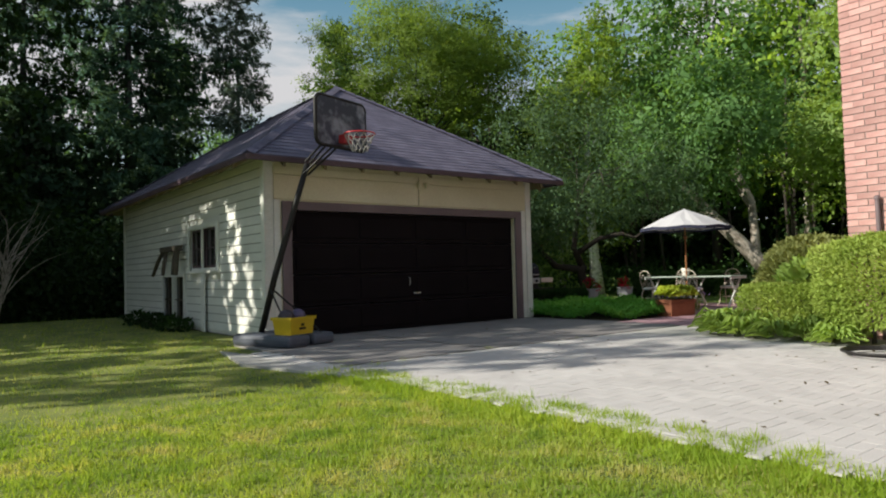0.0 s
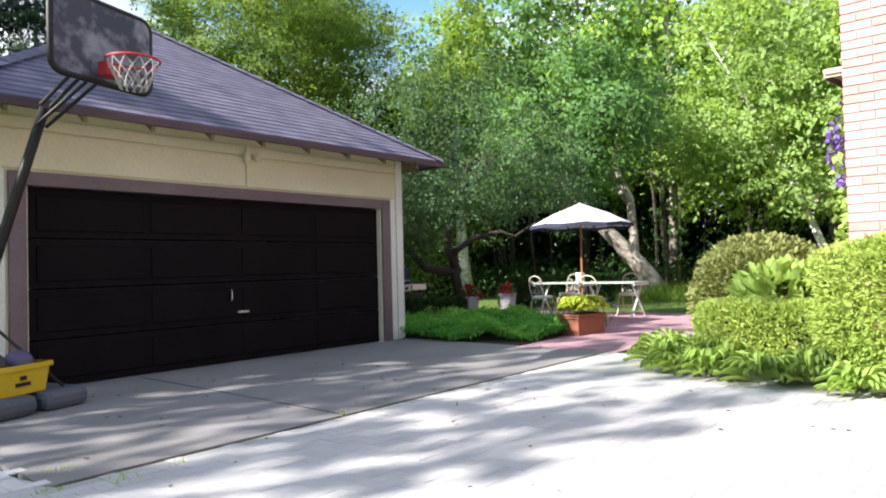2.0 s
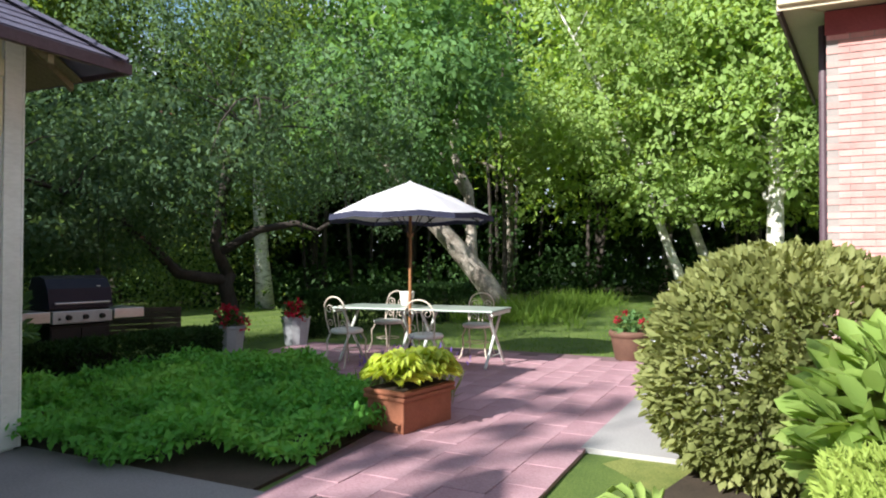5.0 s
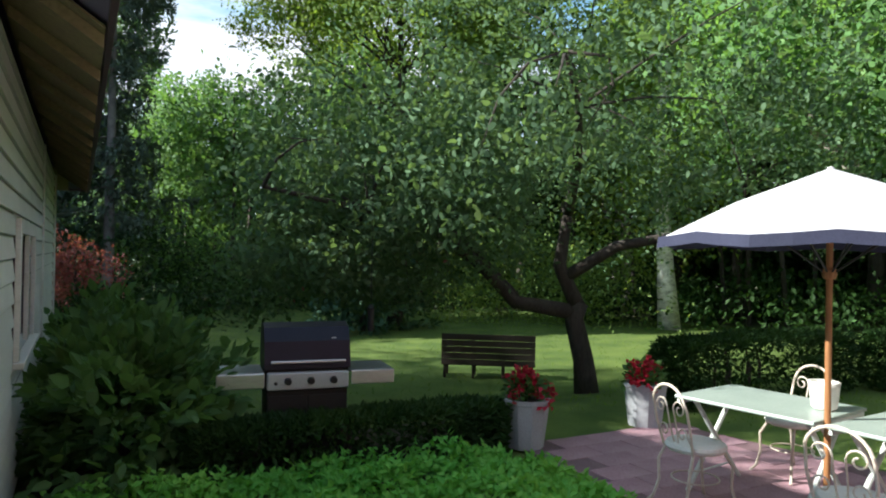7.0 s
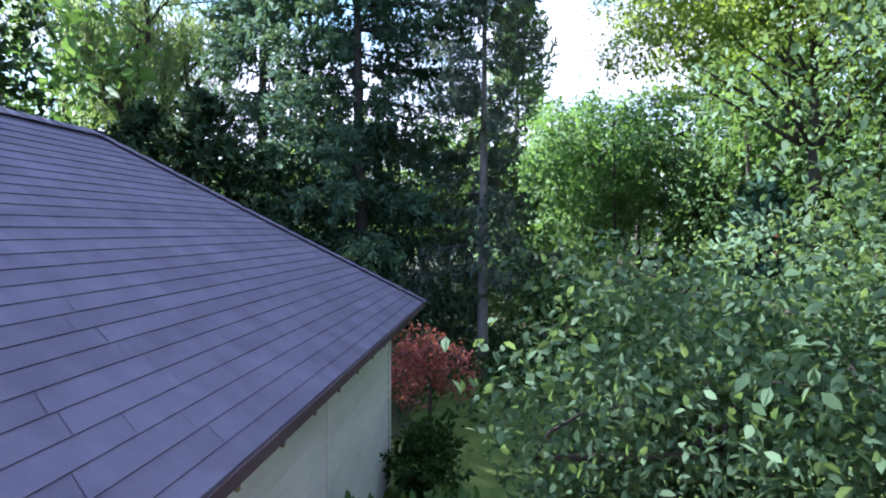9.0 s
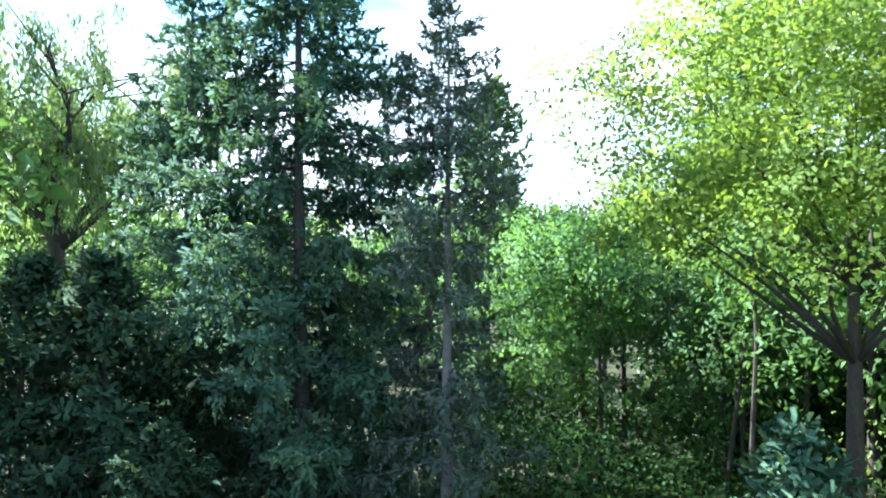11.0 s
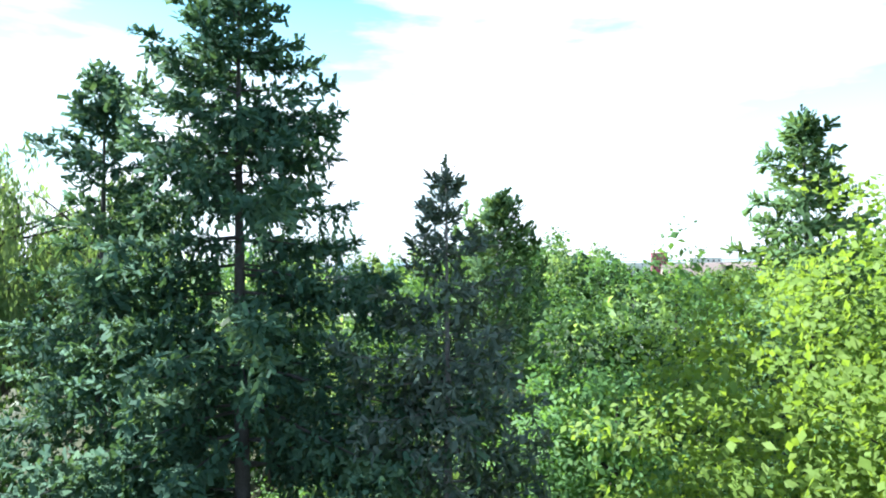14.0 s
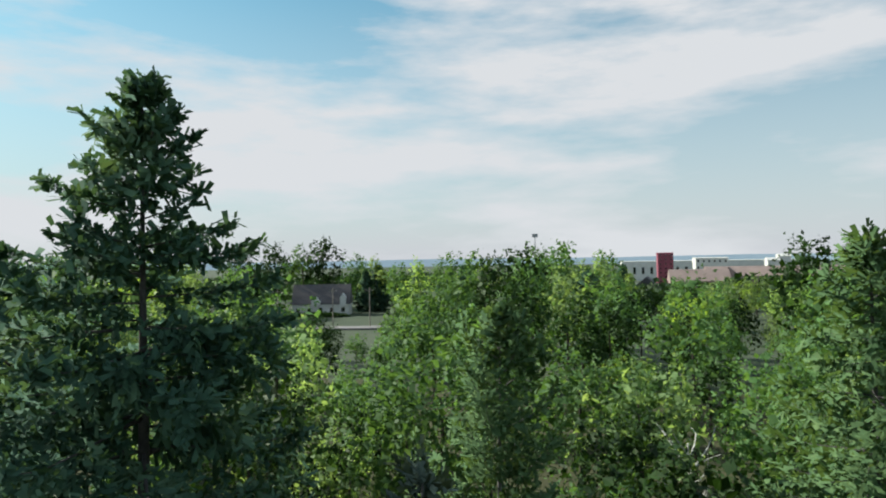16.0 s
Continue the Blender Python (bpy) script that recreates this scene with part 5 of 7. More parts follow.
def far_tree(kind, at, seed, lobes=27, each=7, per=9, size=0.27, inner=22, deep=0.56):
    """A tree of the far wood: a crown of many leafy boughs on a short trunk."""
    r = np.random.default_rng(seed)
    leaf = (LEAF_MAPLE, LEAF_DARK, LEAF_BRIGHT, LEAF_WILLOW, LEAF_PALE)[kind]
    tree = thing("distant_tree", (*at, ground_height(*at)), "rounded green tree in the wood beyond the garden", "tree", "trees of the far wood")
    part("trunk", bar([(0, 0, -0.3), (0.1, 0, 5), (0, 0.1, 9)], [0.22, 0.15, 0.06], 6), BARK, tree)
    mids, sizes = boughs_of((0, 0, 7.0), (4.6, 4.6, 6.4), lobes, r, 0.22, 0.36)
    hubs, way = leaf_clumps(mids, sizes, each, r, 0.6)
    p = np.repeat(hubs, per, 0) + r.normal(size=(len(hubs) * per, 3)) * [0.30, 0.30, 0.20]
    q, deep_way = leaf_heart(mids, sizes, r, inner, 0.64)
    out = np.repeat(way, per, 0)
    heart = np.array([0, 0, 6.5])
    crown_mesh("crown", leaf, tree, [(p, size, out, unit(out + 0.5 * unit(p - heart) + [0, 0, 0.25]), 0.7, 0.3), (q, deep, np.cross(deep_way, r.normal(size=q.shape)), unit(deep_way + 0.6 * unit(q - heart) + [0, 0, 0.3]), 0.8, 0.2)])
    return tree


west = far_tree(1, (-24, 0), 240, 26, 6, 5, 0.55)
mothers = [far_tree((0, 3, 0, 1, 0)[k], at, 200 + k, each=6, per=8, inner=16) for k, at in enumerate(((9, 58), (22, 62), (30, 57), (1.5, 55), (33.5, 66)))]
for k, (x, y) in enumerate(((44, 15), (45, 4), (44, -2), (42, -8), (20, 46), (30, 44), (-8, 36), (-3, 48), (6, 50), (-10, 45), (11, 52), (17, 51), (24, 50), (-14, 38), (29, 48), (-8.5, 29.5), (-6, 34), (45, 22), (47, 10), (44, 30), (39, 35), (5, 46))):
    f = (0.9 + 0.25 * r.random()) * (1.35 if y < 36 and x > 0 else 1.1 if y < 36 else 0.82)
    f *= 0.55 if -4 < x < 13 and y > 40 else 1.0
    c = copy_thing(mothers[(0, 0, 3, 0, 3)[k % 5]], pose(x, y, ground_height(x, y), 0, 0, r.random() * 360))
    c.matrix_basis = c.matrix_basis @ Matrix.Diagonal((f, f, f, 1))
for k, (x, y, f) in enumerate(((3.5, 67.0, 0.88), (0.2, 62.5, 0.90), (5.9, 72.5, 0.92), (-4.5, 66.0, 0.95))):
    c = copy_thing(mothers[(0, 3, 0, 3)[k]], pose(x, y, ground_height(x, y), 0, 0, 80 * k))
    c.matrix_basis = c.matrix_basis @ Matrix.Diagonal((f, f, f, 1))
# unseen trees added west and south of the drive to shade garage and lawn
# the southern ones only hold back light from the sky
for k, (x, y, f) in enumerate(((-15, -6, 1.2), (-8, -12, 1.3), (0, -14, 1.3), (7, -17, 1.3), (-18, 28, 1.3), (27, -9, 1.3), (33, -12, 1.3), (-6.3, 23.5, 1.2), (-12, 25, 1.2), (-5.5, 17.2, 0.95))):
    c = copy_thing(west, pose(x, y, 0, 0, 0, 77 * k))
    c.matrix_basis = c.matrix_basis @ Matrix.Diagonal((f, f, f, 1))
# slim unseen copy, added to dapple the apron and side lawn
c = copy_thing(west, pose(-9.0, 13.4, 0, 0, 0, 40))
c.matrix_basis = c.matrix_basis @ Matrix.Diagonal((0.60, 0.60, 0.98, 1))

# left trees take the near-black leaf: their shade is put into it
for k, (x, y, f) in enumerate(((-4.0, 20.5, 0.85), (-6.0, 25.0, 1.1), (-3.4, 28.6, 0.90), (0.2, 23.0, 0.82))):
    c = copy_thing(seedlings[3], pose(x, y, 0, 0, 0, 140 * k))
    c.matrix_basis = c.matrix_basis @ Matrix.Diagonal((f, f, f, 1))


c = copy_thing(seedlings[3], pose(1.3, 19.2, 0, 0, 0, 200))
c.matrix_basis = c.matrix_basis @ Matrix.Diagonal((0.78, 0.78, 0.92, 1))


def thicket(name, line, count, height, depth, leaf, size, label, seed, per=24, lump=0.45):
    """Undergrowth along a line in plan, in clumps, as high as given, ragged on top."""
    r = np.random.default_rng(seed)
    line = np.array(line, float)
    m = max(1, count // per)
    seg = r.integers(0, len(line) - 1, m)
    f = r.random((m, 1))
    q = line[seg] * (1 - f) + line[seg + 1] * f + r.normal(size=(m, 2)) * depth
    crest = np.array([0.55 + 0.55 * noise.noise(Vector((x * 0.33, y * 0.33, seed))) + 0.25 * noise.noise(Vector((x * 1.3, y * 1.3, seed))) for x, y in q])
    floor = np.array([ground_height(x, y) for x, y in q])
    z = floor + height * np.clip(crest + 0.15, 0.12, 1.2) * r.random(m) ** 0.8
    p = np.repeat(np.column_stack([q, z]), per, 0) + r.normal(size=(m * per, 3)) * [lump, lump, lump * 0.6]
    p[:, 2] = np.maximum(p[:, 2], np.repeat(floor, per) + 0.05)
    ob = from_arrays(name, *leaf_cards(p, np.full(len(p), size), wide=0.6, r=r), leaf)
    return tagged(ob, label, "undergrowth", kind="stuff")


EDGE = ((35, -6), (38, 2), (36, 11), (33.5, 18), (30.5, 24), (27.5, 30), (22, 33.5), (18, 36))
# near-black sheets: the wood's inner shade is put into their leaf colour
thicket("undergrowth", EDGE, 15000, 1.9, 1.5, LEAF_DARK, 0.20, "undergrowth at the edge of the wood, shade put into its dark leaves", 3)
thicket("undergrowth", [(x + 4, y + 3) for x, y in EDGE], 11000, 6.5, 2.2, LEAF_DARK, 0.36, "leaves inside the wood, near-black to stand in for its shade", 4, lump=0.7)
thicket("undergrowth", [(x + 11, y + 8) for x, y in EDGE], 9000, 15.0, 2.2, LEAF_DARK, 1.15, "dense far side of the wood, shade put into its dark leaves", 5, per=10, lump=1.0)
thicket("undergrowth", [(x + 8, y + 5.5) for x, y in EDGE], 6000, 5.5, 1.1, LEAF_DARK, 0.75, "brushwood deep in the wood, darkened to stand in for shade", 15, per=12, lump=0.8)
# the pale leaf colour stands in for sunlight on these saplings
thicket("undergrowth", ((27.8, 23.2), (26.0, 26.5), (22.8, 29.5)), 8000, 5.6, 0.9, LEAF_PALE, 0.15, "yellow-green saplings beyond the back lawn, sunlight put into pale leaves", 13, per=60, lump=0.55)
thicket("undergrowth", EDGE, 2600, 2.6, 1.8, LEAF_MAPLE, 0.14, "sunlit saplings at the edge of the wood", 6)
# shade among these shrubs and brushwood is likewise put into the dark leaves
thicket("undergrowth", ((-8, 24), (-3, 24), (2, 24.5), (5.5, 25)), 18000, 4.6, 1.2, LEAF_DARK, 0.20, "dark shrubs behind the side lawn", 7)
thicket("undergrowth", ((-12, 40), (0, 38), (10, 38), (18, 37)), 9000, 4.6, 2.2, LEAF_DARK, 0.30, "undergrowth below the spruces, darkened to stand in for shade", 9, lump=0.6)
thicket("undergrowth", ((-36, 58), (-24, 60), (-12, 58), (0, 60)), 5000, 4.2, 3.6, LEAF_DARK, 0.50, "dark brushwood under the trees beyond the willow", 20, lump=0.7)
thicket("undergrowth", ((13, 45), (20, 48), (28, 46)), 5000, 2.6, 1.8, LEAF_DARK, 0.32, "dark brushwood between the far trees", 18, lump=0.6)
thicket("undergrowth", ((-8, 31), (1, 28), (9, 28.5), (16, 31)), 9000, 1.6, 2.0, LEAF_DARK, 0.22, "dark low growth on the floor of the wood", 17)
thicket("undergrowth", ((12, 34), (16, 35), (21, 37)), 6000, 3.2, 1.2, LEAF_MAPLE, 0.16, "green saplings below the maples", 10)
r = np.random.default_rng(12)
n = 4200
p = np.column_stack([21.4 + 8.2 * r.random(n), 11.3 + r.normal(size=n) * 0.55, np.zeros(n)])
hubs = p[r.integers(0, n, 130)]
p = hubs[r.integers(0, 130, n)] + r.normal(size=(n, 3)) * [0.14, 0.14, 0.0]
lean = r.normal(size=(n, 3)) * [0.75, 0.75, 0.0] + [0, 0, 1.9]
iris = from_arrays("undergrowth", *leaf_cards(p, 0.24 + 0.32 * r.random(n), lean, wide=0.05, droop=0, flat=0.0, r=r), GRASS_GREEN)
tagged(iris, "tall grassy green iris leaves behind the lawn", "undergrowth", kind="stuff")

# thin dark trunks inside the wood
poles = [thing("sapling", (30.5, 14.5, 0), "thin dark sapling trunk in the wood", "tree", "saplings in the wood")]
part("trunk", bar([(0, 0, -0.1), (0.1, 0.05, 3), (0.0, 0.15, 6), (0.1, 0.1, 9)], [0.09, 0.075, 0.06, 0.03], 6), BARK, poles[0])
from_arrays("crown", *leaf_cards(r.normal(size=(260, 3)) * [0.7, 0.7, 1.2] + [0, 0, 8.2], np.full(260, 0.26), r=r), LEAF_MAPLE, poles[0])
for k in range(46):
    s = r.random() * (len(EDGE) - 1)
    i = int(s)
    a, b = np.array(EDGE[i]), np.array(EDGE[i + 1])
    x, y = a + (b - a) * (s - i) + r.normal(size=2) * 1.6 + [1.5, 1.2]
    copy_thing(poles[0], pose(x, y, ground_height(x, y), r.normal() * 3, r.normal() * 3, r.random() * 360))

dead = thing("bare_shrub", (2.5, 21.2, 0), "pale leafless branching shrub at the lawn's edge", "shrub")
bm = bmesh.new()
r = np.random.default_rng(14)
tube(bm, [(0, 0, -0.05), (0.1, 0, 0.7), (0.35, 0.1, 1.5)], [0.06, 0.05, 0.035], 6)
for k in range(26):
    a, h = r.random() * 6.28, 0.5 + r.random() * 1.2
    end = np.array([0.2 + 1.3 * math.cos(a) * (0.4 + r.random()), 0.6 * math.sin(a), h + 0.9 + 1.1 * r.random()])
    tube(bm, limb((0.1 + 0.1 * h, 0.05, h), end, 0.15, r, 5), [0.017, 0.013, 0.010, 0.006, 0.003], 5)
part("branch", bm, PALE_BARK, dead)

# red-leaved shrub and green shrubs behind and beside the garage
red = thing("red_shrub", (11.55, 23.4, -0.40), "shrub with dull red leaves behind the garage", "shrub")
part("stem", bar([(0, 0, -0.05), (0.05, 0, 1.2), (0, 0.05, 2.2)], [0.06, 0.04, 0.02], 6), BARK, red)
from_arrays("crown", *leaf_cards(crown_points(2400, (0, 0, 1.7), (0.95, 0.95, 1.15), r), np.full(2400, 0.09), r=r), LEAF_RED, red)


def shrub(name, at, label, radii, leaf, count, size, seed, out=0.6, z0=0.0, category="shrub", broad=False, uneven=0.10):
    """A clipped or loose shrub: leaves over an uneven dome, with a few stems inside."""
    r = np.random.default_rng(seed)
    ob = thing(name, (at[0], at[1], ground_height(at[0], at[1])), label, category)
    bm = bmesh.new()
    for k in range(5):
        a = 2 * math.pi * k / 5
        tube(bm, [(0, 0, -0.05), (0.3 * radii[0] * math.cos(a), 0.3 * radii[1] * math.sin(a), z0 + radii[2] * 0.5), (0.6 * radii[0] * math.cos(a), 0.6 * radii[1] * math.sin(a), z0 + radii[2])], [0.03, 0.02, 0.008], 5)
    part("stem", bm, BARK, ob)
    d = unit(r.normal(size=(count, 3)))
    lump = np.array([1 + uneven * noise.noise(Vector(v) * 2.2 + Vector((seed, 0, 0))) + 0.05 * noise.noise(Vector(v) * 6) for v in d])
    p = d * (0.68 + 0.32 * r.random((count, 1)) ** 0.5) * lump[:, None] * np.array(radii) + [0, 0, z0 + radii[2]]
    good = p[:, 2] > 0.02
    if broad:
        from_arrays("foliage", *oval_leaves(p[good], size, r, d[good] * 0.9 + [0, 0, 0.25]), leaf, ob, smooth=True)
    else:
        from_arrays("foliage", *leaf_cards(p[good], np.full(good.sum(), size), d[good] * out, wide=0.55, droop=-0.05, flat=0.3, r=r), leaf, ob)
    return ob


shrub("green_shrub", (12.0, 14.2, 0), "low dark green shrub along the garage side", (0.72, 1.3, 0.52), LEAF_MAPLE, 3800, 0.14, 51, uneven=1.2, broad=True)
shrub("green_shrub", (12.1, 16.6, 0), "green arching shrub along the garage side", (0.85, 1.4, 0.58), LEAF_MAPLE, 4000, 0.14, 52, uneven=1.2, broad=True)
for y in (14.9, 16.2, 17.6):
    shrub("dark_shrub", (5.0, y, 0), "low dark weeds along the garage wall", (0.30, 0.55, 0.14), LEAF_DARK, 500, 0.09, 57 + int(y), uneven=0.5)
shrub("dark_shrub", (11.9, 20.2, 0), "dark upright shrub at the garage corner", (0.42, 0.7, 0.55), LEAF_DARK, 2600, 0.11, 53, uneven=1.5)
shrub("round_bush", (13.0, 6.08, 0), "big clipped round bush with pale variegated leaves", (0.92, 0.90, 0.78), LEAF_BUSH, 15000, 0.068, 54, z0=-0.05, broad=True)
shrub("leafy_plant", (11.75, 5.55, 0), "broad-leaved green perennial behind the clipped hedge", (0.55, 0.5, 0.46), LEAF_HOSTA, 700, 0.17, 55, z0=0.15, category="plant", broad=True)


def hedge(name, at, label, dims, leaf, count, size, seed, soft=0.16):
    """A clipped hedge: leaves over a rounded block."""
    r = np.random.default_rng(seed)
    ob = thing(name, at, label, "hedge")
    lx, ly, h = dims
    for k in range(6):
        x, y, bm = lx * (0.1 + 0.8 * r.random()), ly * (0.1 + 0.8 * r.random()), bmesh.new()
        tube(bm, [(x, y, -0.05), (x + 0.05, y, h * 0.5), (x, y + 0.06, h * 0.9)], [0.03, 0.02, 0.008], 5)
        part("stem", bm, BARK, ob)
    p = r.random((count, 3)) * dims
    face = r.integers(0, 7, count)
    for f, (axis, val) in enumerate(((0, 0), (0, 1), (1, 0), (1, 1), (2, 1), (2, 1), (0, 0))):
        p[face == f, axis] = val * dims[axis]
    mid = np.array([lx / 2, ly / 2, h / 2])
    q = (p - mid) / mid
    shrink = 1 - soft * (np.abs(q) ** 4).sum(1, keepdims=True) / 3
    wob = np.array([0.06 * noise.noise(Vector(v) * 2.0) + 0.04 * noise.noise(Vector(v) * 6.0) for v in p])[:, None]
    p = mid + (p - mid) * (shrink + wob - np.where(r.random((count, 1)) < 0.35, 0.35, 0.10) * r.random((count, 1)) ** 2)
    p = p[p[:, 2] > 0.01]
    out = unit((p - mid) / mid ** 1.0)
    from_arrays("foliage", *leaf_cards(p, np.full(len(p), size), out * 0.7, wide=0.4, droop=-0.1, flat=0.3, r=r), leaf, ob)
    return ob


hedge("yew_hedge", (9.75, 2.0, 0), "tall rounded clipped yellow-green yew before the brick wall", (1.15, 3.10, 1.42), LEAF_YEW, 28000, 0.056, 61, 0.42)
hedge("yew_hedge", (9.75, -2.6, 0), "clipped yellow-green yew hedge along the drive", (0.95, 4.55, 1.22), LEAF_YEW, 7000, 0.10, 64)
hedge("yew_hedge", (10.35, 4.75, 0), "low clipped yellow-green hedge beside the hostas", (0.85, 1.35, 0.74), LEAF_YEW, 13000, 0.046, 62, 0.16)
hedge("dark_hedge", (17.9, 13.3, 0), "low dark green hedge behind the patio", (3.6, 0.8, 0.80), LEAF_DARK, 8500, 0.09, 63)
hedge("dark_hedge", (21.55, 12.75, 0), "low dark green hedge on the lawn side", (2.1, 0.8, 0.80), LEAF_DARK, 5000, 0.09, 65)
hedge("dark_hedge", (12.3, 12.78, 0), "low dark hedge round the barbecue", (2.9, 0.52, 0.46), LEAF_DARK, 12000, 0.075, 66)


def hosta(at, seed, radius=0.32, height=0.34, leaf=LEAF_HOSTA, count=34, long=0.26, label="yellow-green hosta clump in the bed", category="plant", name="hosta"):
    """A clump of broad ribbed leaves arching from the middle."""
    r = np.random.default_rng(seed)
    ob = thing(name, at, label, category)
    verts, faces = [], []
    for k in range(count):
        a, rise = r.random() * 6.283, 0.25 + 0.75 * r.random()
        way, side = np.array([math.cos(a), math.sin(a), 0]), np.array([-math.sin(a), math.cos(a), 0])
        reach, wide = radius * (1.15 - 0.55 * rise) + long * 0.3, long * 0.27 * (0.8 + 0.4 * r.random())
        base = len(verts)
        for s, w, dz in ((0.30, 0.25, 0.55), (0.55, 0.85, 0.92), (0.80, 0.9, 0.98), (1.0, 0.55, 0.86), (1.12, 0.03, 0.70)):
            mid = way * reach * s + [0, 0, height * rise * dz + 0.03]
            verts += [mid + side * wide * w + [0, 0, 0.018], mid - [0, 0, 0.008], mid - side * wide * w + [0, 0, 0.018]]
        for i in range(4):
            b = base + 3 * i
            faces += [(b, b + 1, b + 4, b + 3), (b + 1, b + 2, b + 5, b + 4)]
    from_arrays("leaf", verts, faces, leaf, ob, smooth=True)
    return ob


k = 0
for y, x0, x1 in ((4.55, 9.85, 10.3), (4.95, 9.95, 10.3), (5.35, 9.95, 10.25), (5.75, 10.0, 10.35), (6.15, 10.2, 10.9), (6.45, 10.55, 11.15), (6.7, 10.95, 11.5)):
    x = x0
    while x < x1:
        k += 1
        tagged(hosta((x + 0.06 * math.sin(k * 5), y + 0.06 * math.cos(k * 3), -0.02), 100 + k, 0.24 + 0.05 * (k % 3), 0.24 + 0.04 * (k % 4), count=64, long=0.115), group="hostas in the bed")
        x += 0.34

bed = part("flower_bed", slab([(9.75, 4.2), (10.0, 6.0), (10.7, 6.75), (11.9, 6.9), (13.9, 6.4), (14.1, 4.75), (10.8, 4.75), (10.7, 2), (9.75, 2)], -0.08, 0.008), SOIL, None)
tagged(bed, "dark soil flower bed at the house corner", "flower bed", kind="structure")

# ground cover between garage and patio
r = np.random.default_rng(16)
n = 62000
p = np.column_stack([11.2 + 4.3 * r.random(n), 8.9 + 5.0 * r.random(n)])
inside = (p[:, 1] > 8.95 + np.maximum(0, p[:, 0] - 12.9) * 0.45 + np.maximum(0, 11.9 - p[:, 0]) * 1.6) & (p[:, 0] < 13.0 + np.clip(p[:, 1] - 9.0, 0, 2.2) * 0.92) & (p[:, 1] < 12.72 + 0.10 * np.sin(p[:, 0] * 3)) & (p.sum(1) < 27.25)
p = p[inside]
hump = np.array([0.19 + 0.17 * noise.noise(Vector((x * 1.3, y * 1.3, 0))) + 0.13 * noise.noise(Vector((x * 3.4, y * 3.4, 5))) for x, y in p])
cover = from_arrays("ground_cover", *leaf_cards(np.column_stack([p, np.maximum(0.03, hump * (0.55 + 0.55 * r.random(len(p))))]), np.full(len(p), 0.066), wide=0.6, droop=0.1, flat=0.6, r=r), LEAF_COVER)
tagged(cover, "dense dark green leafy ground cover beside the patio", "ground cover", kind="stuff")
soil_bed = part("flower_bed", slab([(11.3, 9.0), (13.1, 9.1), (14.5, 9.95), (15.0, 11.2), (14.7, 12.6), (15.2, 14.2), (11.3, 14.2)], -0.08, 0.004), SOIL, None)
tagged(soil_bed, "dark soil under the ground cover", "flower bed", kind="structure")


# ---- basketball hoop and bin ----
hoop = thing("basketball_hoop", (5.30, 10.35, 0.012), "portable basketball hoop with scuffed board and leaning pole", "basketball hoop", turn=18)
base = bmesh.new()
block(base, -0.46, -0.03, -0.62, 0.62, 0.0, 0.17, bevel=0.06)
block(base, 0.03, 0.46, -0.62, 0.62, 0.0, 0.17, bevel=0.06)
block(base, -0.40, 0.40, 0.05, 0.60, 0.02, 0.15, bevel=0.03)
part("base", base, GREY_PLASTIC, hoop, "weathered grey plastic base tank", smooth=False)
for dx in (-0.3, 0.3):
    part("wheel", bar([(dx - 0.03, 0.66, 0.06), (dx + 0.03, 0.66, 0.06)], 0.055, 14), BLACK_METAL, hoop)
part("pole", bar([(0, 0.50, 0.12), (0.10, 0.28, 1.0), (0.25, 0.00, 2.0), (0.36, -0.20, 2.72)], [0.05, 0.048, 0.046, 0.044], 14), BLACK_METAL, hoop, smooth=True)
for dx in (-0.30, 0.30):
    part("strut", bar([(0.08 + dx * 0.1, 0.32, 0.80), (dx, -0.48, 0.17)], 0.014), BLACK_METAL, hoop)
for dx in (-0.05, 0.05):
    part("arm", bar([(0.35 + dx, -0.16, 2.55), (0.53 + dx, -0.67, 2.98)], 0.017), BLACK_METAL, hoop)
    part("arm", bar([(0.36 + dx, -0.21, 2.74), (0.54 + dx, -0.69, 3.22)], 0.017), BLACK_METAL, hoop)
edge = [(0.54 + sx * 0.43 + 0.11 * math.cos(a), 3.285 + sz * 0.255 + 0.11 * math.sin(a)) for sx, sz, q in ((1, 1, 0), (-1, 1, 1), (-1, -1, 2), (1, -1, 3))
        for a in np.linspace(q * math.pi / 2, (q + 1) * math.pi / 2, 5)]
face = bmesh.new()
front, back = ([face.verts.new((x, y, z)) for x, z in edge] for y in (-0.77, -0.728))
face.faces.new(front)
face.faces.new(back[::-1])
for k in range(len(edge)):
    face.faces.new((front[k], front[k - 1], back[k - 1], back[k]))
bmesh.ops.recalc_face_normals(face, faces=face.faces)
board = part("backboard", face, BOARD_FACE, hoop, "scuffed dark grey acrylic backboard")
part("rim_strip", bar([(x, -0.749, z) for x, z in edge + edge[:1]], 0.030, 8), BLACK_METAL, board, smooth=True)
part("bracket", box(0.45, 0.63, -0.89, -0.772, 2.97, 3.10, bevel=0.01), RED_METAL, hoop, "red steel rim bracket")
ring = [(0.54 + 0.225 * math.cos(a), -1.11 + 0.225 * math.sin(a), 3.08) for a in np.linspace(0, 2 * math.pi, 33)]
part("rim", bar(ring, 0.012), RED_METAL, hoop, "red steel rim", smooth=True)
net = bmesh.new()
for k in range(12):
    for sg in (1, -1):
        tube(net, [(0.54 + (0.222 - 0.11 * s) * math.cos(2 * math.pi * k / 12 + sg * 0.9 * s), -1.11 + (0.222 - 0.11 * s) * math.sin(2 * math.pi * k / 12 + sg * 0.9 * s), 3.07 - 0.25 * s) for s in (0, 0.25, 0.5, 0.75, 1)], 0.005, 4)
part("net", net, NET, hoop, "frayed white cord net")

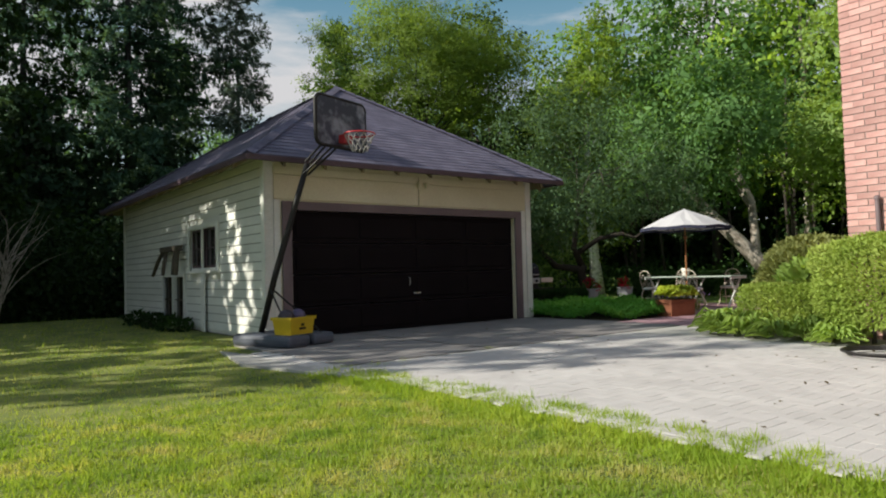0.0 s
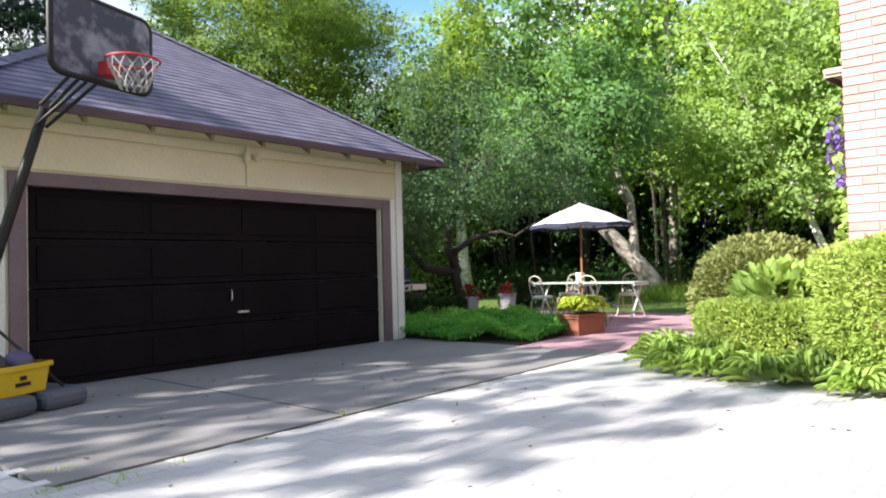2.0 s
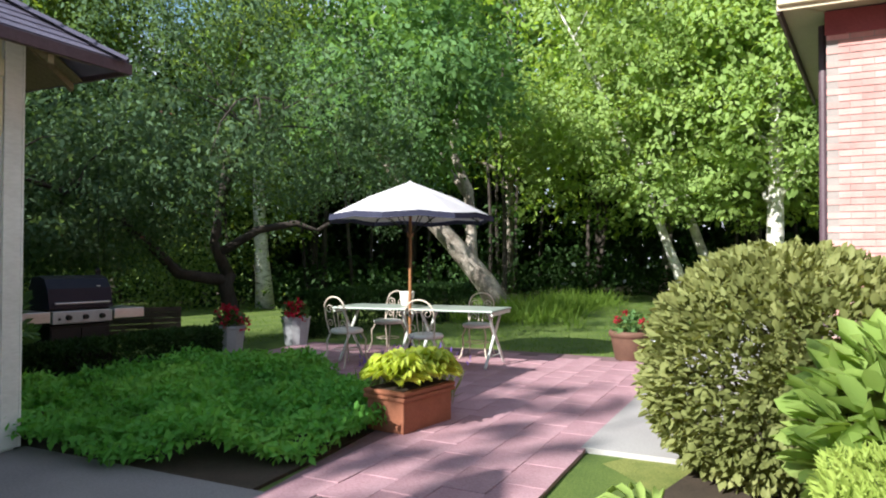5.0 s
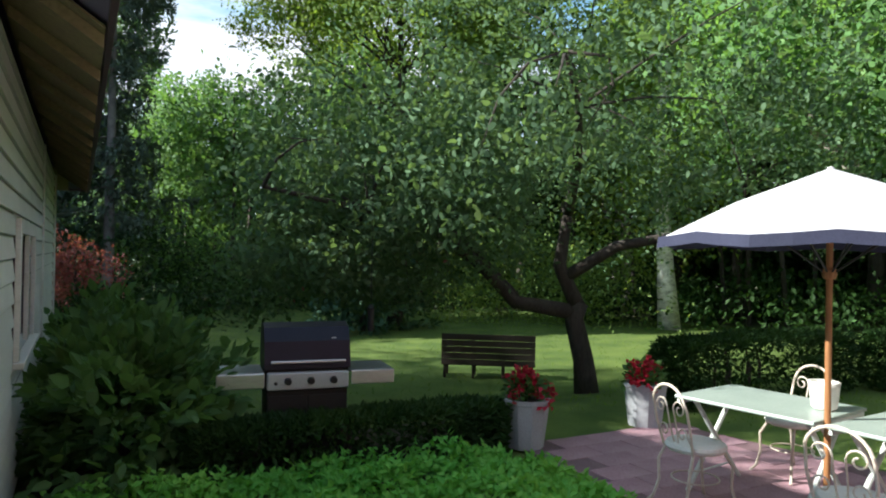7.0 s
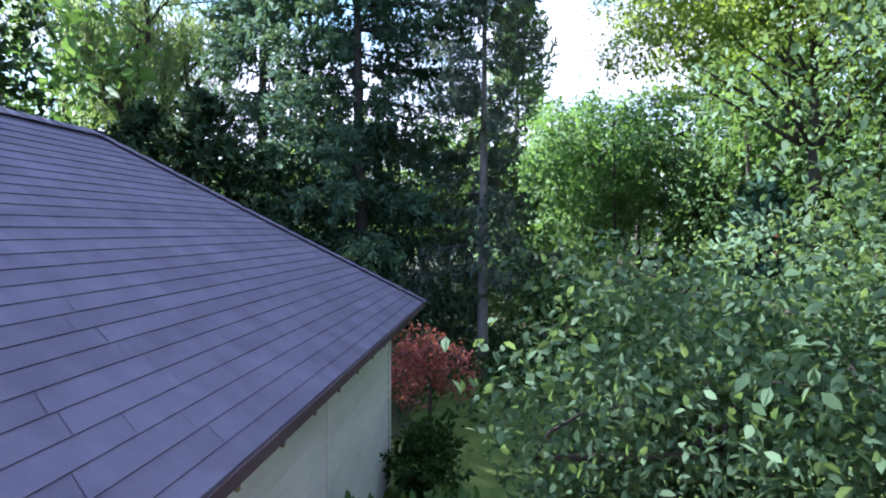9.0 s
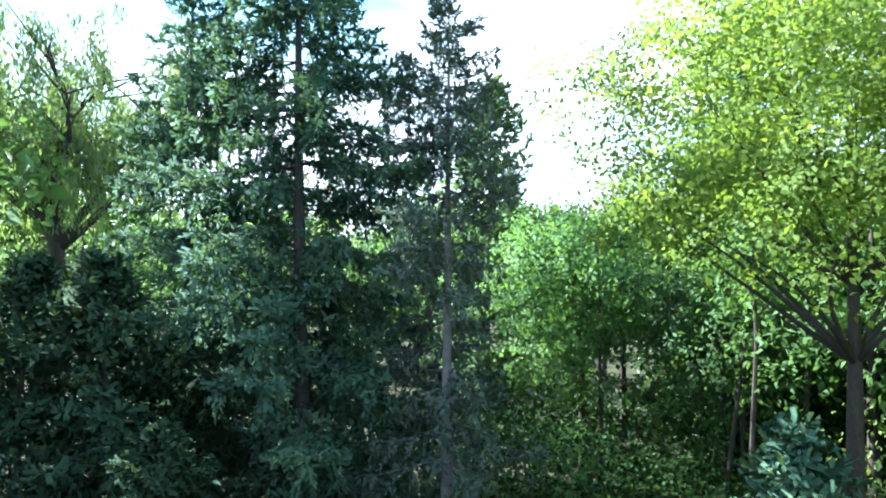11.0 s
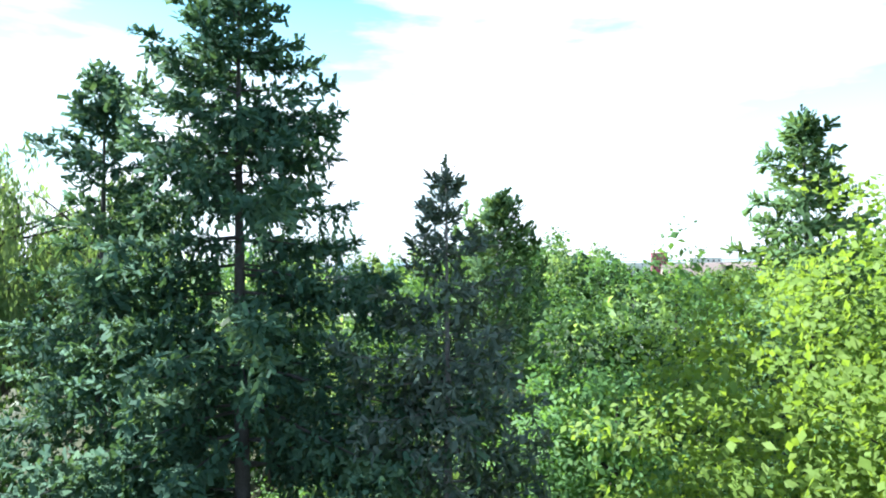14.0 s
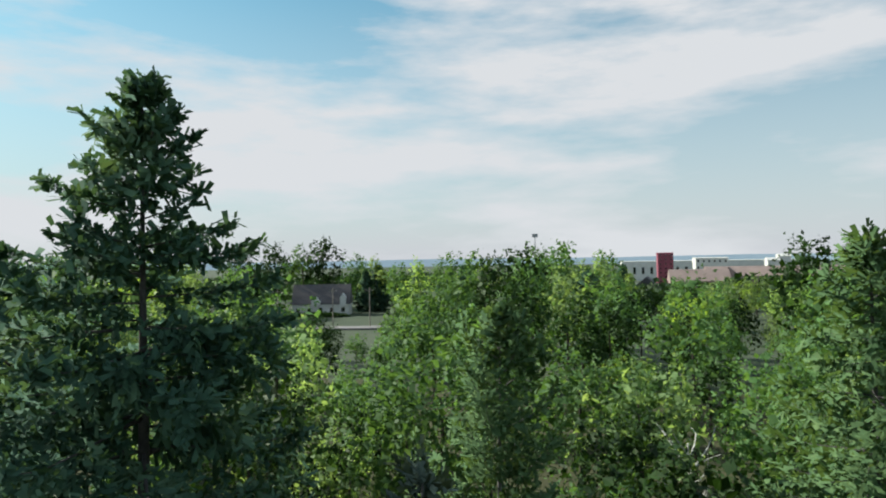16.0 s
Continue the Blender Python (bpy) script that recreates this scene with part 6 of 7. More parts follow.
bin_box = thing("recycling_bin", (5.30, 9.99, 0.182), "yellow plastic recycling bin standing on the hoop base", "bin", turn=24)
shell = bmesh.new()
for z0, z1, g in ((0.0, 0.225, 0.0), (0.21, 0.25, 0.02)):
    o = [(-0.26 - g, -0.17 - g), (0.26 + g, -0.17 - g), (0.26 + g, 0.17 + g), (-0.26 - g, 0.17 + g)]
    lowv = [shell.verts.new((x * (0.9 if z0 == 0 else 1), y * (0.88 if z0 == 0 else 1), z0)) for x, y in o]
    highv = [shell.verts.new((x, y, z1)) for x, y in o]
    inn = [shell.verts.new((x * 0.93, y * 0.90, z1)) for x, y in o]
    for i in range(4):
        j = (i + 1) % 4
        shell.faces.new((lowv[i], lowv[j], highv[j], highv[i]))
        shell.faces.new((highv[i], highv[j], inn[j], inn[i]))
    if z0 == 0:
        shell.faces.new(lowv[::-1])
part("tub", shell, YELLOW_PLASTIC, bin_box)
mark = bmesh.new()
block(mark, -0.07, 0.07, -0.169, -0.161, 0.07, 0.10)
block(mark, -0.03, 0.03, -0.172, -0.164, 0.12, 0.155)
part("printed_mark", mark, BLACK_METAL, bin_box, "dark printed bars on the bin front")
PURPLE_BALL = surface("purple_ball", (0.075, 0.060, 0.125), (0.130, 0.105, 0.195), 0.5, 6, 120, 0.3)
for x, y, mat, tag in ((5.17, 9.96, BALL, "worn dark ball lying in the yellow bin"), (5.40, 10.06, PURPLE_BALL, "dusty purple ball lying in the yellow bin")):
    ball = part("basketball", lathe([(0.001, 0)] + [(0.12 * math.sin(a), 0.12 - 0.12 * math.cos(a)) for a in np.linspace(0.25, 2.9, 12)] + [(0.001, 0.24)], 22), mat, None, smooth=True)
    ball.location = (x, y, 0.30)
    tagged(ball, tag, "ball", "balls in the bin")

hose = part("garden_hose", bar([((0.34 + 0.012 * k / 10) * math.cos(k * 0.35), (0.34 + 0.012 * k / 10) * math.sin(k * 0.35), 0.02 + 0.011 * (k // 18)) for k in range(56)], 0.013), BLACK_METAL, None)
hose.location = (9.05, 3.72, 0.03)
tagged(hose, "black garden hose coiled on the driveway", "hose")

# ---- patio ----
TURN_P = -10.0
planter = thing("planter_box", (13.20, 8.91, 0.006), "long terracotta planter box with ribbed rim", "planter", turn=TURN_P)
tub = bmesh.new()
block(tub, -0.33, 0.33, -0.19, 0.19, 0.0, 0.27, bevel=0.012)
part("box", tub, TERRACOTTA, planter)
for z in (0.275, 0.315):
    part("rim", box(-0.355, 0.355, -0.215, 0.215, z - 0.015, z + 0.02, bevel=0.010), TERRACOTTA, planter)
part("earth", box(-0.31, 0.31, -0.17, 0.17, 0.335, 0.342), SOIL, planter)
for k, (dx, dy) in enumerate(((-0.19, 0), (0.0, 0.02), (0.19, -0.02))):
    tagged(hosta((13.20 + dx, 8.91 + dy - dx * 0.17, 0.33), 300 + k, 0.25, 0.27, leaf=LEAF_LIT_LIME, count=95, long=0.17, label="bright yellow-green leafy plant in the planter"), group="plants in the planter")

r = np.random.default_rng(71)
lavender = thing("lavender", (13.95, 9.35, 0), "lavender clump with violet flower spikes", "plant")
p = r.normal(size=(420, 3)) * [0.20, 0.20, 0.0] + [0, 0, 0.02]
tagged(from_arrays("leaves", *leaf_cards(p, np.full(420, 0.30), np.tile([0, 0, 1.6], (420, 1)), wide=0.08, droop=0), LEAF_BUSH, lavender), kind="stuff")
p = r.normal(size=(150, 3)) * [0.24, 0.24, 0.06] + [0, 0, 0.40]
tagged(from_arrays("flower_mass", *leaf_cards(p, np.full(150, 0.07), np.tile([0, 0, 1.5], (150, 1)), wide=0.26, droop=0), PETAL_PURPLE, lavender), kind="stuff")

umbrella = thing("patio_umbrella", (16.05, 10.46, 0.006), "cream canvas patio umbrella with navy edge, open", "umbrella")
part("foot", lathe([(0.24, 0), (0.24, 0.03), (0.10, 0.06), (0.035, 0.08), (0.035, 0.28)], 24), BLACK_METAL, umbrella)
part("pole", bar([(0, 0, 0.05), (0, 0, 2.38)], 0.021, 12), POLE_WOOD, umbrella)
N_RIB, R_UMB, Z_RIM, Z_TOP = 8, 1.11, 1.93, 2.42
canopy, valance = bmesh.new(), bmesh.new()
top_v = canopy.verts.new((0, 0, Z_TOP))
mid_ring, rim_ring, low_ring = [], [], []
for k in range(N_RIB * 4):
    a = 2 * math.pi * k / (N_RIB * 4) + 0.2
    cut = 1 - (0.06 if k % 4 == 2 else 0.035 if k % 4 else 0)
    c, s = math.cos(a), math.sin(a)
    mid_ring.append(canopy.verts.new((0.55 * R_UMB * cut * c, 0.55 * R_UMB * cut * s, Z_TOP - 0.235 - (0.02 if k % 4 == 2 else 0))))
    rim_ring.append(canopy.verts.new((R_UMB * cut * c, R_UMB * cut * s, Z_RIM + (0.03 if k % 4 == 2 else 0.012 if k % 4 else 0))))
    low_ring.append((R_UMB * cut * c * 1.004, R_UMB * cut * s * 1.004, Z_RIM + (0.03 if k % 4 == 2 else 0.012 if k % 4 else 0)))
n = len(mid_ring)
for k in range(n):
    j = (k + 1) % n
    canopy.faces.new((top_v, mid_ring[k], mid_ring[j]))
    canopy.faces.new((mid_ring[k], rim_ring[k], rim_ring[j], mid_ring[j]))
vv = [[valance.verts.new((x * f, y * f, z - d)) for x, y, z in low_ring] for f, d in ((1.0, -0.012), (1.008, 0.06))]
for k in range(n):
    j = (k + 1) % n
    valance.faces.new((vv[0][k], vv[0][j], vv[1][j], vv[1][k]))
part("canopy", canopy, CANVAS, umbrella, "cream canvas canopy", smooth=False)
part("valance", valance, NAVY, umbrella, "navy cloth edge")
for k in range(N_RIB):
    a = 2 * math.pi * k / N_RIB + 0.2
    part("rib", bar([(0.03 * math.cos(a), 0.03 * math.sin(a), Z_TOP - 0.035), (R_UMB * 0.98 * math.cos(a), R_UMB * 0.98 * math.sin(a), Z_RIM - 0.012)], 0.009, 6), BLACK_METAL, umbrella)
    part("strut", bar([(0.025 * math.cos(a), 0.025 * math.sin(a), 1.72), (0.55 * R_UMB * math.cos(a), 0.55 * R_UMB * math.sin(a), Z_TOP - 0.275)], 0.007, 6), BLACK_METAL, umbrella)
part("hub", lathe([(0.035, 0), (0.045, 0.02), (0.045, 0.06), (0.03, 0.08)], 14, (0, 0, 1.68)), POLE_WOOD, umbrella)
part("finial", lathe([(0.012, 0), (0.025, 0.02), (0.02, 0.035), (0.006, 0.04)], 12, (0, 0, Z_TOP - 0.03)), CANVAS, umbrella)


def folding_table(at, turn, long, wide):
    t = thing("folding_table", at, "weathered pale green folding garden table, crossed legs", "table", "garden tables", turn=turn)
    part("tabletop", box(-wide / 2, wide / 2, -long / 2, long / 2, 0.72, 0.745, bevel=0.008), TABLE_TOP, t, "pale grey-green tabletop")
    for y0, y1 in ((-long / 2 + 0.005, -long / 2 + 0.03), (long / 2 - 0.03, long / 2 - 0.005)):
        part("apron", box(-wide / 2 + 0.03, wide / 2 - 0.03, y0, y1, 0.675, 0.718, bevel=0.004), TABLE_PAINT, t)
    for sy in (-1, 1):
        y = sy * (long / 2 - 0.10)
        for sx in (-1, 1):
            part("leg", bar([(sx * (wide / 2 - 0.10), y + 0.012 * sx, 0.715), (-sx * (wide / 2 - 0.06), y + 0.012 * sx, 0.012)], 0.019, 8), TABLE_PAINT, t)
    for sy in (-1, 1):
        part("crossbar", bar([(-wide / 2 + 0.17, sy * (long / 2 - 0.10), 0.14), (wide / 2 - 0.17, sy * (long / 2 - 0.10), 0.14)], 0.008, 8), TABLE_PAINT, t)
    return t


folding_table((16.38, 9.86, 0.006), 4, 1.12, 0.86)
folding_table((16.22, 11.03, 0.006), 8, 1.05, 0.80)
pot_t = thing("table_pot", (16.33, 10.66, 0.752), "cream glazed pot on the garden table", "pot")
part("body", lathe([(0.06, 0), (0.085, 0.02), (0.10, 0.17), (0.105, 0.20), (0.085, 0.20), (0.08, 0.16)], 20), SEAT_PAINT, pot_t, smooth=True)


def spiral(cx, cz, r0, turns, sg, y):
    return [(cx + sg * r0 * (1 - 0.75 * s) * math.cos(turns * 6.283 * s), y, cz + r0 * (1 - 0.75 * s) * math.sin(turns * 6.283 * s)) for s in np.linspace(0, 1, 18)]


chair = thing("bistro_chair", (15.60, 11.15, 0.006), "rust-flecked white wrought iron bistro chair with scrolled back", "chair", "chairs round the tables", turn=-100)
part("seat", lathe([(0.17, 0.43), (0.205, 0.437), (0.215, 0.455), (0.205, 0.478), (0.16, 0.490), (0.02, 0.495)], 28), SEAT_PAINT, chair, "white round seat", smooth=False)
part("seat_ring", bar([(0.197 * math.cos(a), 0.197 * math.sin(a), 0.437) for a in np.linspace(0, 6.283, 29)], 0.009), CHAIR_IRON, chair)
for sx in (-1, 1):
    part("leg", bar([(sx * 0.13, 0.13, 0.435), (sx * 0.165, 0.185, 0.33), (sx * 0.155, 0.185, 0.18), (sx * 0.175, 0.215, 0.06), (sx * 0.205, 0.25, 0.01)], 0.011), CHAIR_IRON, chair)
    part("leg", bar([(sx * 0.15, -0.14, 0.435), (sx * 0.175, -0.185, 0.33), (sx * 0.160, -0.19, 0.18), (sx * 0.18, -0.225, 0.06), (sx * 0.205, -0.265, 0.01)], 0.011), CHAIR_IRON, chair)
back_pts = [(-0.16, -0.15, 0.43), (-0.185, -0.20, 0.62), (-0.18, -0.225, 0.75)] + [(-0.18 * math.cos(a), -0.235 - 0.012 * math.sin(a), 0.75 + 0.155 * math.sin(a)) for a in np.linspace(0.2, math.pi - 0.2, 11)] + [(0.18, -0.225, 0.75), (0.185, -0.20, 0.62), (0.16, -0.15, 0.43)]
back_part = part("backrest", bar(back_pts, 0.010), CHAIR_IRON, chair)
for sg in (-1, 1):
    part("scroll", bar([(sg * 0.02, -0.16, 0.45), (sg * 0.035, -0.195, 0.60)] + spiral(sg * 0.10, 0.74, 0.065, 1.25, -sg, -0.225), 0.006, 6), CHAIR_IRON, back_part)
    part("scroll", bar([(sg * 0.165, -0.17, 0.50)] + spiral(sg * 0.10, 0.56, 0.055, 1.1, sg, -0.195), 0.006, 6), CHAIR_IRON, back_part)
part("stretcher_ring", bar([(0.165 * math.cos(a), 0.165 * math.sin(a), 0.22) for a in np.linspace(0, 6.283, 25)], 0.006, 6), CHAIR_IRON, chair)
for x, y, a in ((15.52, 9.95, -84), (17.02, 9.90, 98), (16.95, 11.32, 84)):
    copy_thing(chair, pose(x, y, 0.006, 0, 0, a))


def flowers(name, at, label, spread, high, count, blooms, seed):
    r = np.random.default_rng(seed)
    ob = thing(name, at, label, "flowers")
    d = unit(r.normal(size=(count, 3)) + [0, 0, 0.6])
    p = d * r.random((count, 1)) ** 0.4 * [spread, spread, high]
    p[:, 2] = np.abs(p[:, 2])
    from_arrays("leaf", *leaf_cards(p, np.full(count, 0.085), d, wide=0.8, droop=0, r=r), LEAF_MAPLE, ob)
    bm = bmesh.new()
    tube(bm, [(0, 0, -0.05), (0.01, 0, high * 0.5), (0.0, 0.02, high * 0.8)], 0.01, 5)
    part("stem", bm, LEAF_DARK, ob)
    for k in range(blooms):
        v = unit(r.normal(size=3) + [0, 0, 1.0]) * [spread * 1.02, spread * 1.02, high * 1.08]
        q = np.tile([*v[:2], abs(v[2])], (16, 1)) + r.normal(size=(16, 3)) * 0.026
        tagged(from_arrays("bloom", *leaf_cards(q, np.full(16, 0.05), wide=0.9, droop=0, r=r), PETAL_RED, ob, "red flower head"), kind="stuff")
    return ob


pot = thing("tall_pot", (15.40, 12.98, 0.0), "tall pale grey faceted flower pot", "pot", "grey flower pots")
part("body", lathe([(0.16, 0), (0.175, 0.01), (0.225, 0.42), (0.235, 0.43), (0.235, 0.465), (0.20, 0.465), (0.195, 0.40)], 10), POT_GREY, pot)
part("earth", lathe([(0.19, 0.40), (0.19, 0.42)], 10), SOIL, pot)
copy_thing(pot, pose(17.05, 13.10, 0, 0, 0, 20))
flowers("geranium", (15.40, 12.98, 0.43), "red geraniums in a grey pot", 0.24, 0.26, 150, 18, 81)
flowers("geranium", (17.05, 13.10, 0.43), "bright red geraniums in a grey pot", 0.23, 0.26, 140, 20, 82)
round_pot = thing("round_pot", (17.80, 7.92, 0.0), "wide brown clay pot with rolled rim", "pot")
part("body", lathe([(0.19, 0), (0.21, 0.02), (0.265, 0.30), (0.275, 0.33), (0.295, 0.34), (0.30, 0.38), (0.285, 0.41), (0.25, 0.41), (0.24, 0.33)], 28), POT_BROWN, round_pot, smooth=True)
part("earth", lathe([(0.245, 0.34), (0.245, 0.36)], 24), SOIL, round_pot)
flowers("potted_flowers", (17.80, 7.92, 0.37), "leafy plant with a few red blooms in a clay pot", 0.25, 0.28, 130, 6, 83)
can = thing("milk_can", (17.42, 7.52, 0.0), "small galvanised milk can beside the clay pot", "can")
part("body", lathe([(0.105, 0), (0.11, 0.01), (0.11, 0.27), (0.075, 0.33), (0.075, 0.37), (0.09, 0.39), (0.075, 0.395)], 22), ZINC, can, smooth=True)
part("lid", lathe([(0.08, 0), (0.085, 0.015), (0.05, 0.03), (0.02, 0.05)], 18, (0, 0, 0.396)), ZINC, can)
part("handle", bar([(0.10, 0, 0.24), (0.15, 0, 0.27), (0.15, 0, 0.34), (0.085, 0, 0.36)], 0.008), ZINC, can)

# ---- barbecue ----
grill = thing("gas_grill", (13.38, 13.32, 0.0), "gas barbecue with closed dark lid and steel side shelves", "barbecue", turn=-9)
cart = bmesh.new()
block(cart, -0.34, 0.34, -0.02, 0.44, 0.06, 0.64, bevel=0.01)
part("cabinet", cart, BLACK_METAL, grill)
for x0, x1 in ((-0.33, -0.005), (0.005, 0.33)):
    part("door", box(x0, x1, -0.036, -0.022, 0.09, 0.60, bevel=0.006), BLACK_METAL, grill)
for dx in (-0.29, 0.29):
    for dy in (0.02, 0.40):
        part("caster", bar([(dx - 0.02, dy, 0.035), (dx + 0.02, dy, 0.035)], 0.035, 12), BLACK_METAL, grill)
part("firebox", box(-0.35, 0.35, -0.01, 0.45, 0.645, 0.82, bevel=0.012), BLACK_METAL, grill)
panel = part("control_panel", box(-0.34, 0.34, -0.085, -0.012, 0.655, 0.80, bevel=0.014), CONTROL, grill, "brushed grey control panel")
for dx in (-0.17, 0.02, 0.21):
    part("knob", bar([(dx, -0.085, 0.728), (dx, -0.125, 0.728)], [0.032, 0.026], 16), BLACK_METAL, panel)
part("igniter", bar([(-0.27, -0.085, 0.715), (-0.27, -0.10, 0.715)], 0.014, 12), BLACK_METAL, panel)
lid = bmesh.new()
prof = [(-0.05, 0.825), (-0.045, 0.86), (0.0, 1.05), (0.08, 1.16), (0.20, 1.195), (0.36, 1.17), (0.44, 1.05), (0.45, 0.825)]
sides = []
for x in (-0.36, 0.36):
    sides.append([lid.verts.new((x, y, z)) for y, z in prof])
for i in range(len(prof) - 1):
    lid.faces.new((sides[0][i], sides[0][i + 1], sides[1][i + 1], sides[1][i]))
lid.faces.new(sides[0])
lid.faces.new(sides[1][::-1])
lid_part = part("lid", lid, GRILL_LID, grill, "glossy dark blue-black lid")
part("lid_handle", bar([(-0.31, -0.075, 0.885), (0.31, -0.075, 0.885)], 0.014, 10), STEEL, lid_part)
part("badge", box(0.20, 0.245, 0.012, 0.03, 1.055, 1.075, bevel=0.003), STEEL, lid_part)
for sg in (-1, 1):
    x0, x1 = (0.36, 0.74) if sg > 0 else (-0.74, -0.36)
    part("side_shelf", box(x0, x1, -0.06, 0.42, 0.775, 0.80, bevel=0.008), STEEL, grill, "steel side shelf")
    part("shelf_front", box(x0, x1, -0.085, -0.062, 0.68, 0.80, bevel=0.008), STEEL, grill)

# ---- back lawn ----
bench = thing("garden_bench", (18.2, 18.1, ground_height(18.2, 18.1)), "weathered wooden garden bench seen from behind, shade put into its colour", "bench", turn=-35)
for z in (0.24, 0.355, 0.47, 0.585, 0.70):
    part("back_slat", box(-0.85, 0.85, -0.02 - 0.02 * z, 0.005 - 0.02 * z, z, z + 0.109, bevel=0.004), DARK_WOOD, bench)
for k in range(4):
    part("seat_slat", box(-0.82, 0.82, 0.05 + k * 0.105, 0.145 + k * 0.105, 0.36, 0.385, bevel=0.005), DARK_WOOD, bench)
for dx in (-0.79, -0.27, 0.27, 0.79):
    part("post", box(dx - 0.025, dx + 0.025, 0.006, 0.05, 0.0, 0.80, bevel=0.006), DARK_WOOD, bench)
    part("leg", box(dx - 0.025, dx + 0.025, 0.40, 0.45, 0.0, 0.358, bevel=0.005), DARK_WOOD, bench)
feeder = thing("bird_feeder", (14.35, 14.3, 1.12), "dark tube bird feeder hanging from the apple tree", "bird feeder")
part("tube", lathe([(0.030, -0.13), (0.036, -0.12), (0.033, 0.10), (0.042, 0.11), (0.015, 0.15)], 16), BLACK_METAL, feeder)
part("cord", bar([(0, 0, 0.18), (0, 0, 1.55)], 0.004, 5), BLACK_METAL, feeder)
deck = thing("deck_chair", (24.6, 7.7, 0.0), "low folding deck chair with a worn brown sling on the lawn", "chair", turn=60)
for sx in (-0.28, 0.28):
    part("leg", bar([(sx, -0.55, 0.02), (sx, 0.10, 0.40), (sx, 0.55, 0.74)], 0.016, 6), CHAIR_IRON, deck)
    part("leg", bar([(sx * 0.9, 0.46, 0.02), (sx * 0.9, -0.02, 0.31), (sx * 0.9, -0.46, 0.44)], 0.016, 6), CHAIR_IRON, deck)
for y, z in ((0.55, 0.74), (-0.46, 0.44), (-0.55, 0.03)):
    part("crossbar", bar([(-0.29, y, z), (0.29, y, z)], 0.017, 6), CHAIR_IRON, deck)
sling = bmesh.new()
rows = []
for k, (y, z) in enumerate(((0.555, 0.745), (0.42, 0.60), (0.26, 0.44), (0.08, 0.31), (-0.12, 0.27), (-0.30, 0.33), (-0.46, 0.445))):
    rows.append([sling.verts.new((x, y, z - 0.03 * (1 - (x / 0.26) ** 2) * math.sin(k * math.pi / 6))) for x in (-0.26, -0.13, 0, 0.13, 0.26)])
for a, b in zip(rows, rows[1:]):
    for k in range(4):
        sling.faces.new((a[k], a[k + 1], b[k + 1], b[k]))
sling_part = part("sling", sling, DARK_WOOD, deck, "sagging brown canvas sling", smooth=True)
sling_part.modifiers.new("cloth", "SOLIDIFY").thickness = 0.012
part("cushion", lathe([(0.001, 0.0), (0.15, 0.01), (0.21, 0.05), (0.18, 0.10), (0.001, 0.12)], 18, (0.0, -0.14, 0.262)), NAVY, deck, "dark crumpled cushion", smooth=True)

# ---- woods and town beyond ----
lighter = [far_tree(k, at, 220 + k, 22, 6, 7, 0.42, 13, 0.80) for k, at in enumerate(((4, 118), (28, 104), (44, 126), (-20, 110), (60, 118)))]
r = np.random.default_rng(19)
spots, tries = [], 0
while len(spots) < 150 and tries < 6000:
    tries += 1
    d = 36 + 210 * r.random() ** 1.5
    b = radians(-36 + 76 * r.random())
    x, y = 13 - d * math.sin(b - radians(2)), 20 + d * math.cos(b)
    near = 4.2 + d * 0.018
    if y < 52 or any((x - u) ** 2 + (y - v) ** 2 < near ** 2 for u, v, *_ in spots):
        continue
    # a clearing with a street and a house
    if abs(x + 36) < 24 and 150 < y < 275 or 95 < y < 135 and 0 < x < 52:
        continue
    spots.append((x, y, d))
for k, (x, y, d) in enumerate(spots):
    slope = (x - 13) / (y - 20)
    f = (0.66 + 0.56 * r.random()) * (1.0 if d < 70 else 1.30 if d < 130 else 1.45)
    if -0.29 < slope < -0.10:
        f *= 0.52 if d > 60 else 0.85
    if 0.20 < slope < 0.46 and d > 60:
        f *= 0.62
    c = copy_thing((mothers if d < 62 else lighter)[int(r.choice(5, p=[0.54, 0.16, 0.05, 0.20, 0.05]))], pose(x, y, ground_height(x, y), 0, 0, r.random() * 360))
    c.matrix_basis = c.matrix_basis @ Matrix.Diagonal((f, f, f, 1))
for k, (x, y, f) in enumerate(((-64, 262, 1.9), (-56, 276, 2.0), (-49, 280, 2.1), (-70, 250, 1.7), (-36, 282, 1.7), (-27, 270, 1.5), (-18, 262, 1.4), (-60, 238, 1.3))):
    c = copy_thing(lighter[(1, 0, 1, 1, 0, 4, 0, 1)[k]], pose(x, y, ground_height(x, y), 0, 0, 50 * k))
    c.matrix_basis = c.matrix_basis @ Matrix.Diagonal((f, f, f, 1))
for k, (x, y, f) in enumerate(((8, 118, 1.36), (14, 124, 1.42), (20, 120, 1.44), (26, 128, 1.40), (32, 122, 1.24), (2, 126, 1.34), (17, 106, 1.22), (29, 110, 1.18), (38, 132, 1.00), (10, 104, 1.14), (24, 98, 1.08), (36, 102, 0.92), (44, 112, 0.84), (50, 124, 0.90))):
    c = copy_thing(lighter[(0, 1, 0, 3, 0, 0, 1, 0, 1, 0, 1, 1, 0, 1)[k]], pose(x, y, ground_height(x, y), 0, 0, 50 * k))
    c.matrix_basis = c.matrix_basis @ Matrix.Diagonal((f * 0.85, f * 0.85, f, 1))
for k, (x, y, f) in enumerate(((-8, 132, 0.50), (-14, 140, 0.52), (-3, 128, 0.50), (-20, 146, 0.55), (-9, 112, 0.60), (-26, 150, 0.52))):
    c = copy_thing(lighter[(0, 1, 0, 0, 1, 0)[k]], pose(x, y, ground_height(x, y), 0, 0, 70 * k))
    c.matrix_basis = c.matrix_basis @ Matrix.Diagonal((f * 1.2, f * 1.2, f, 1))
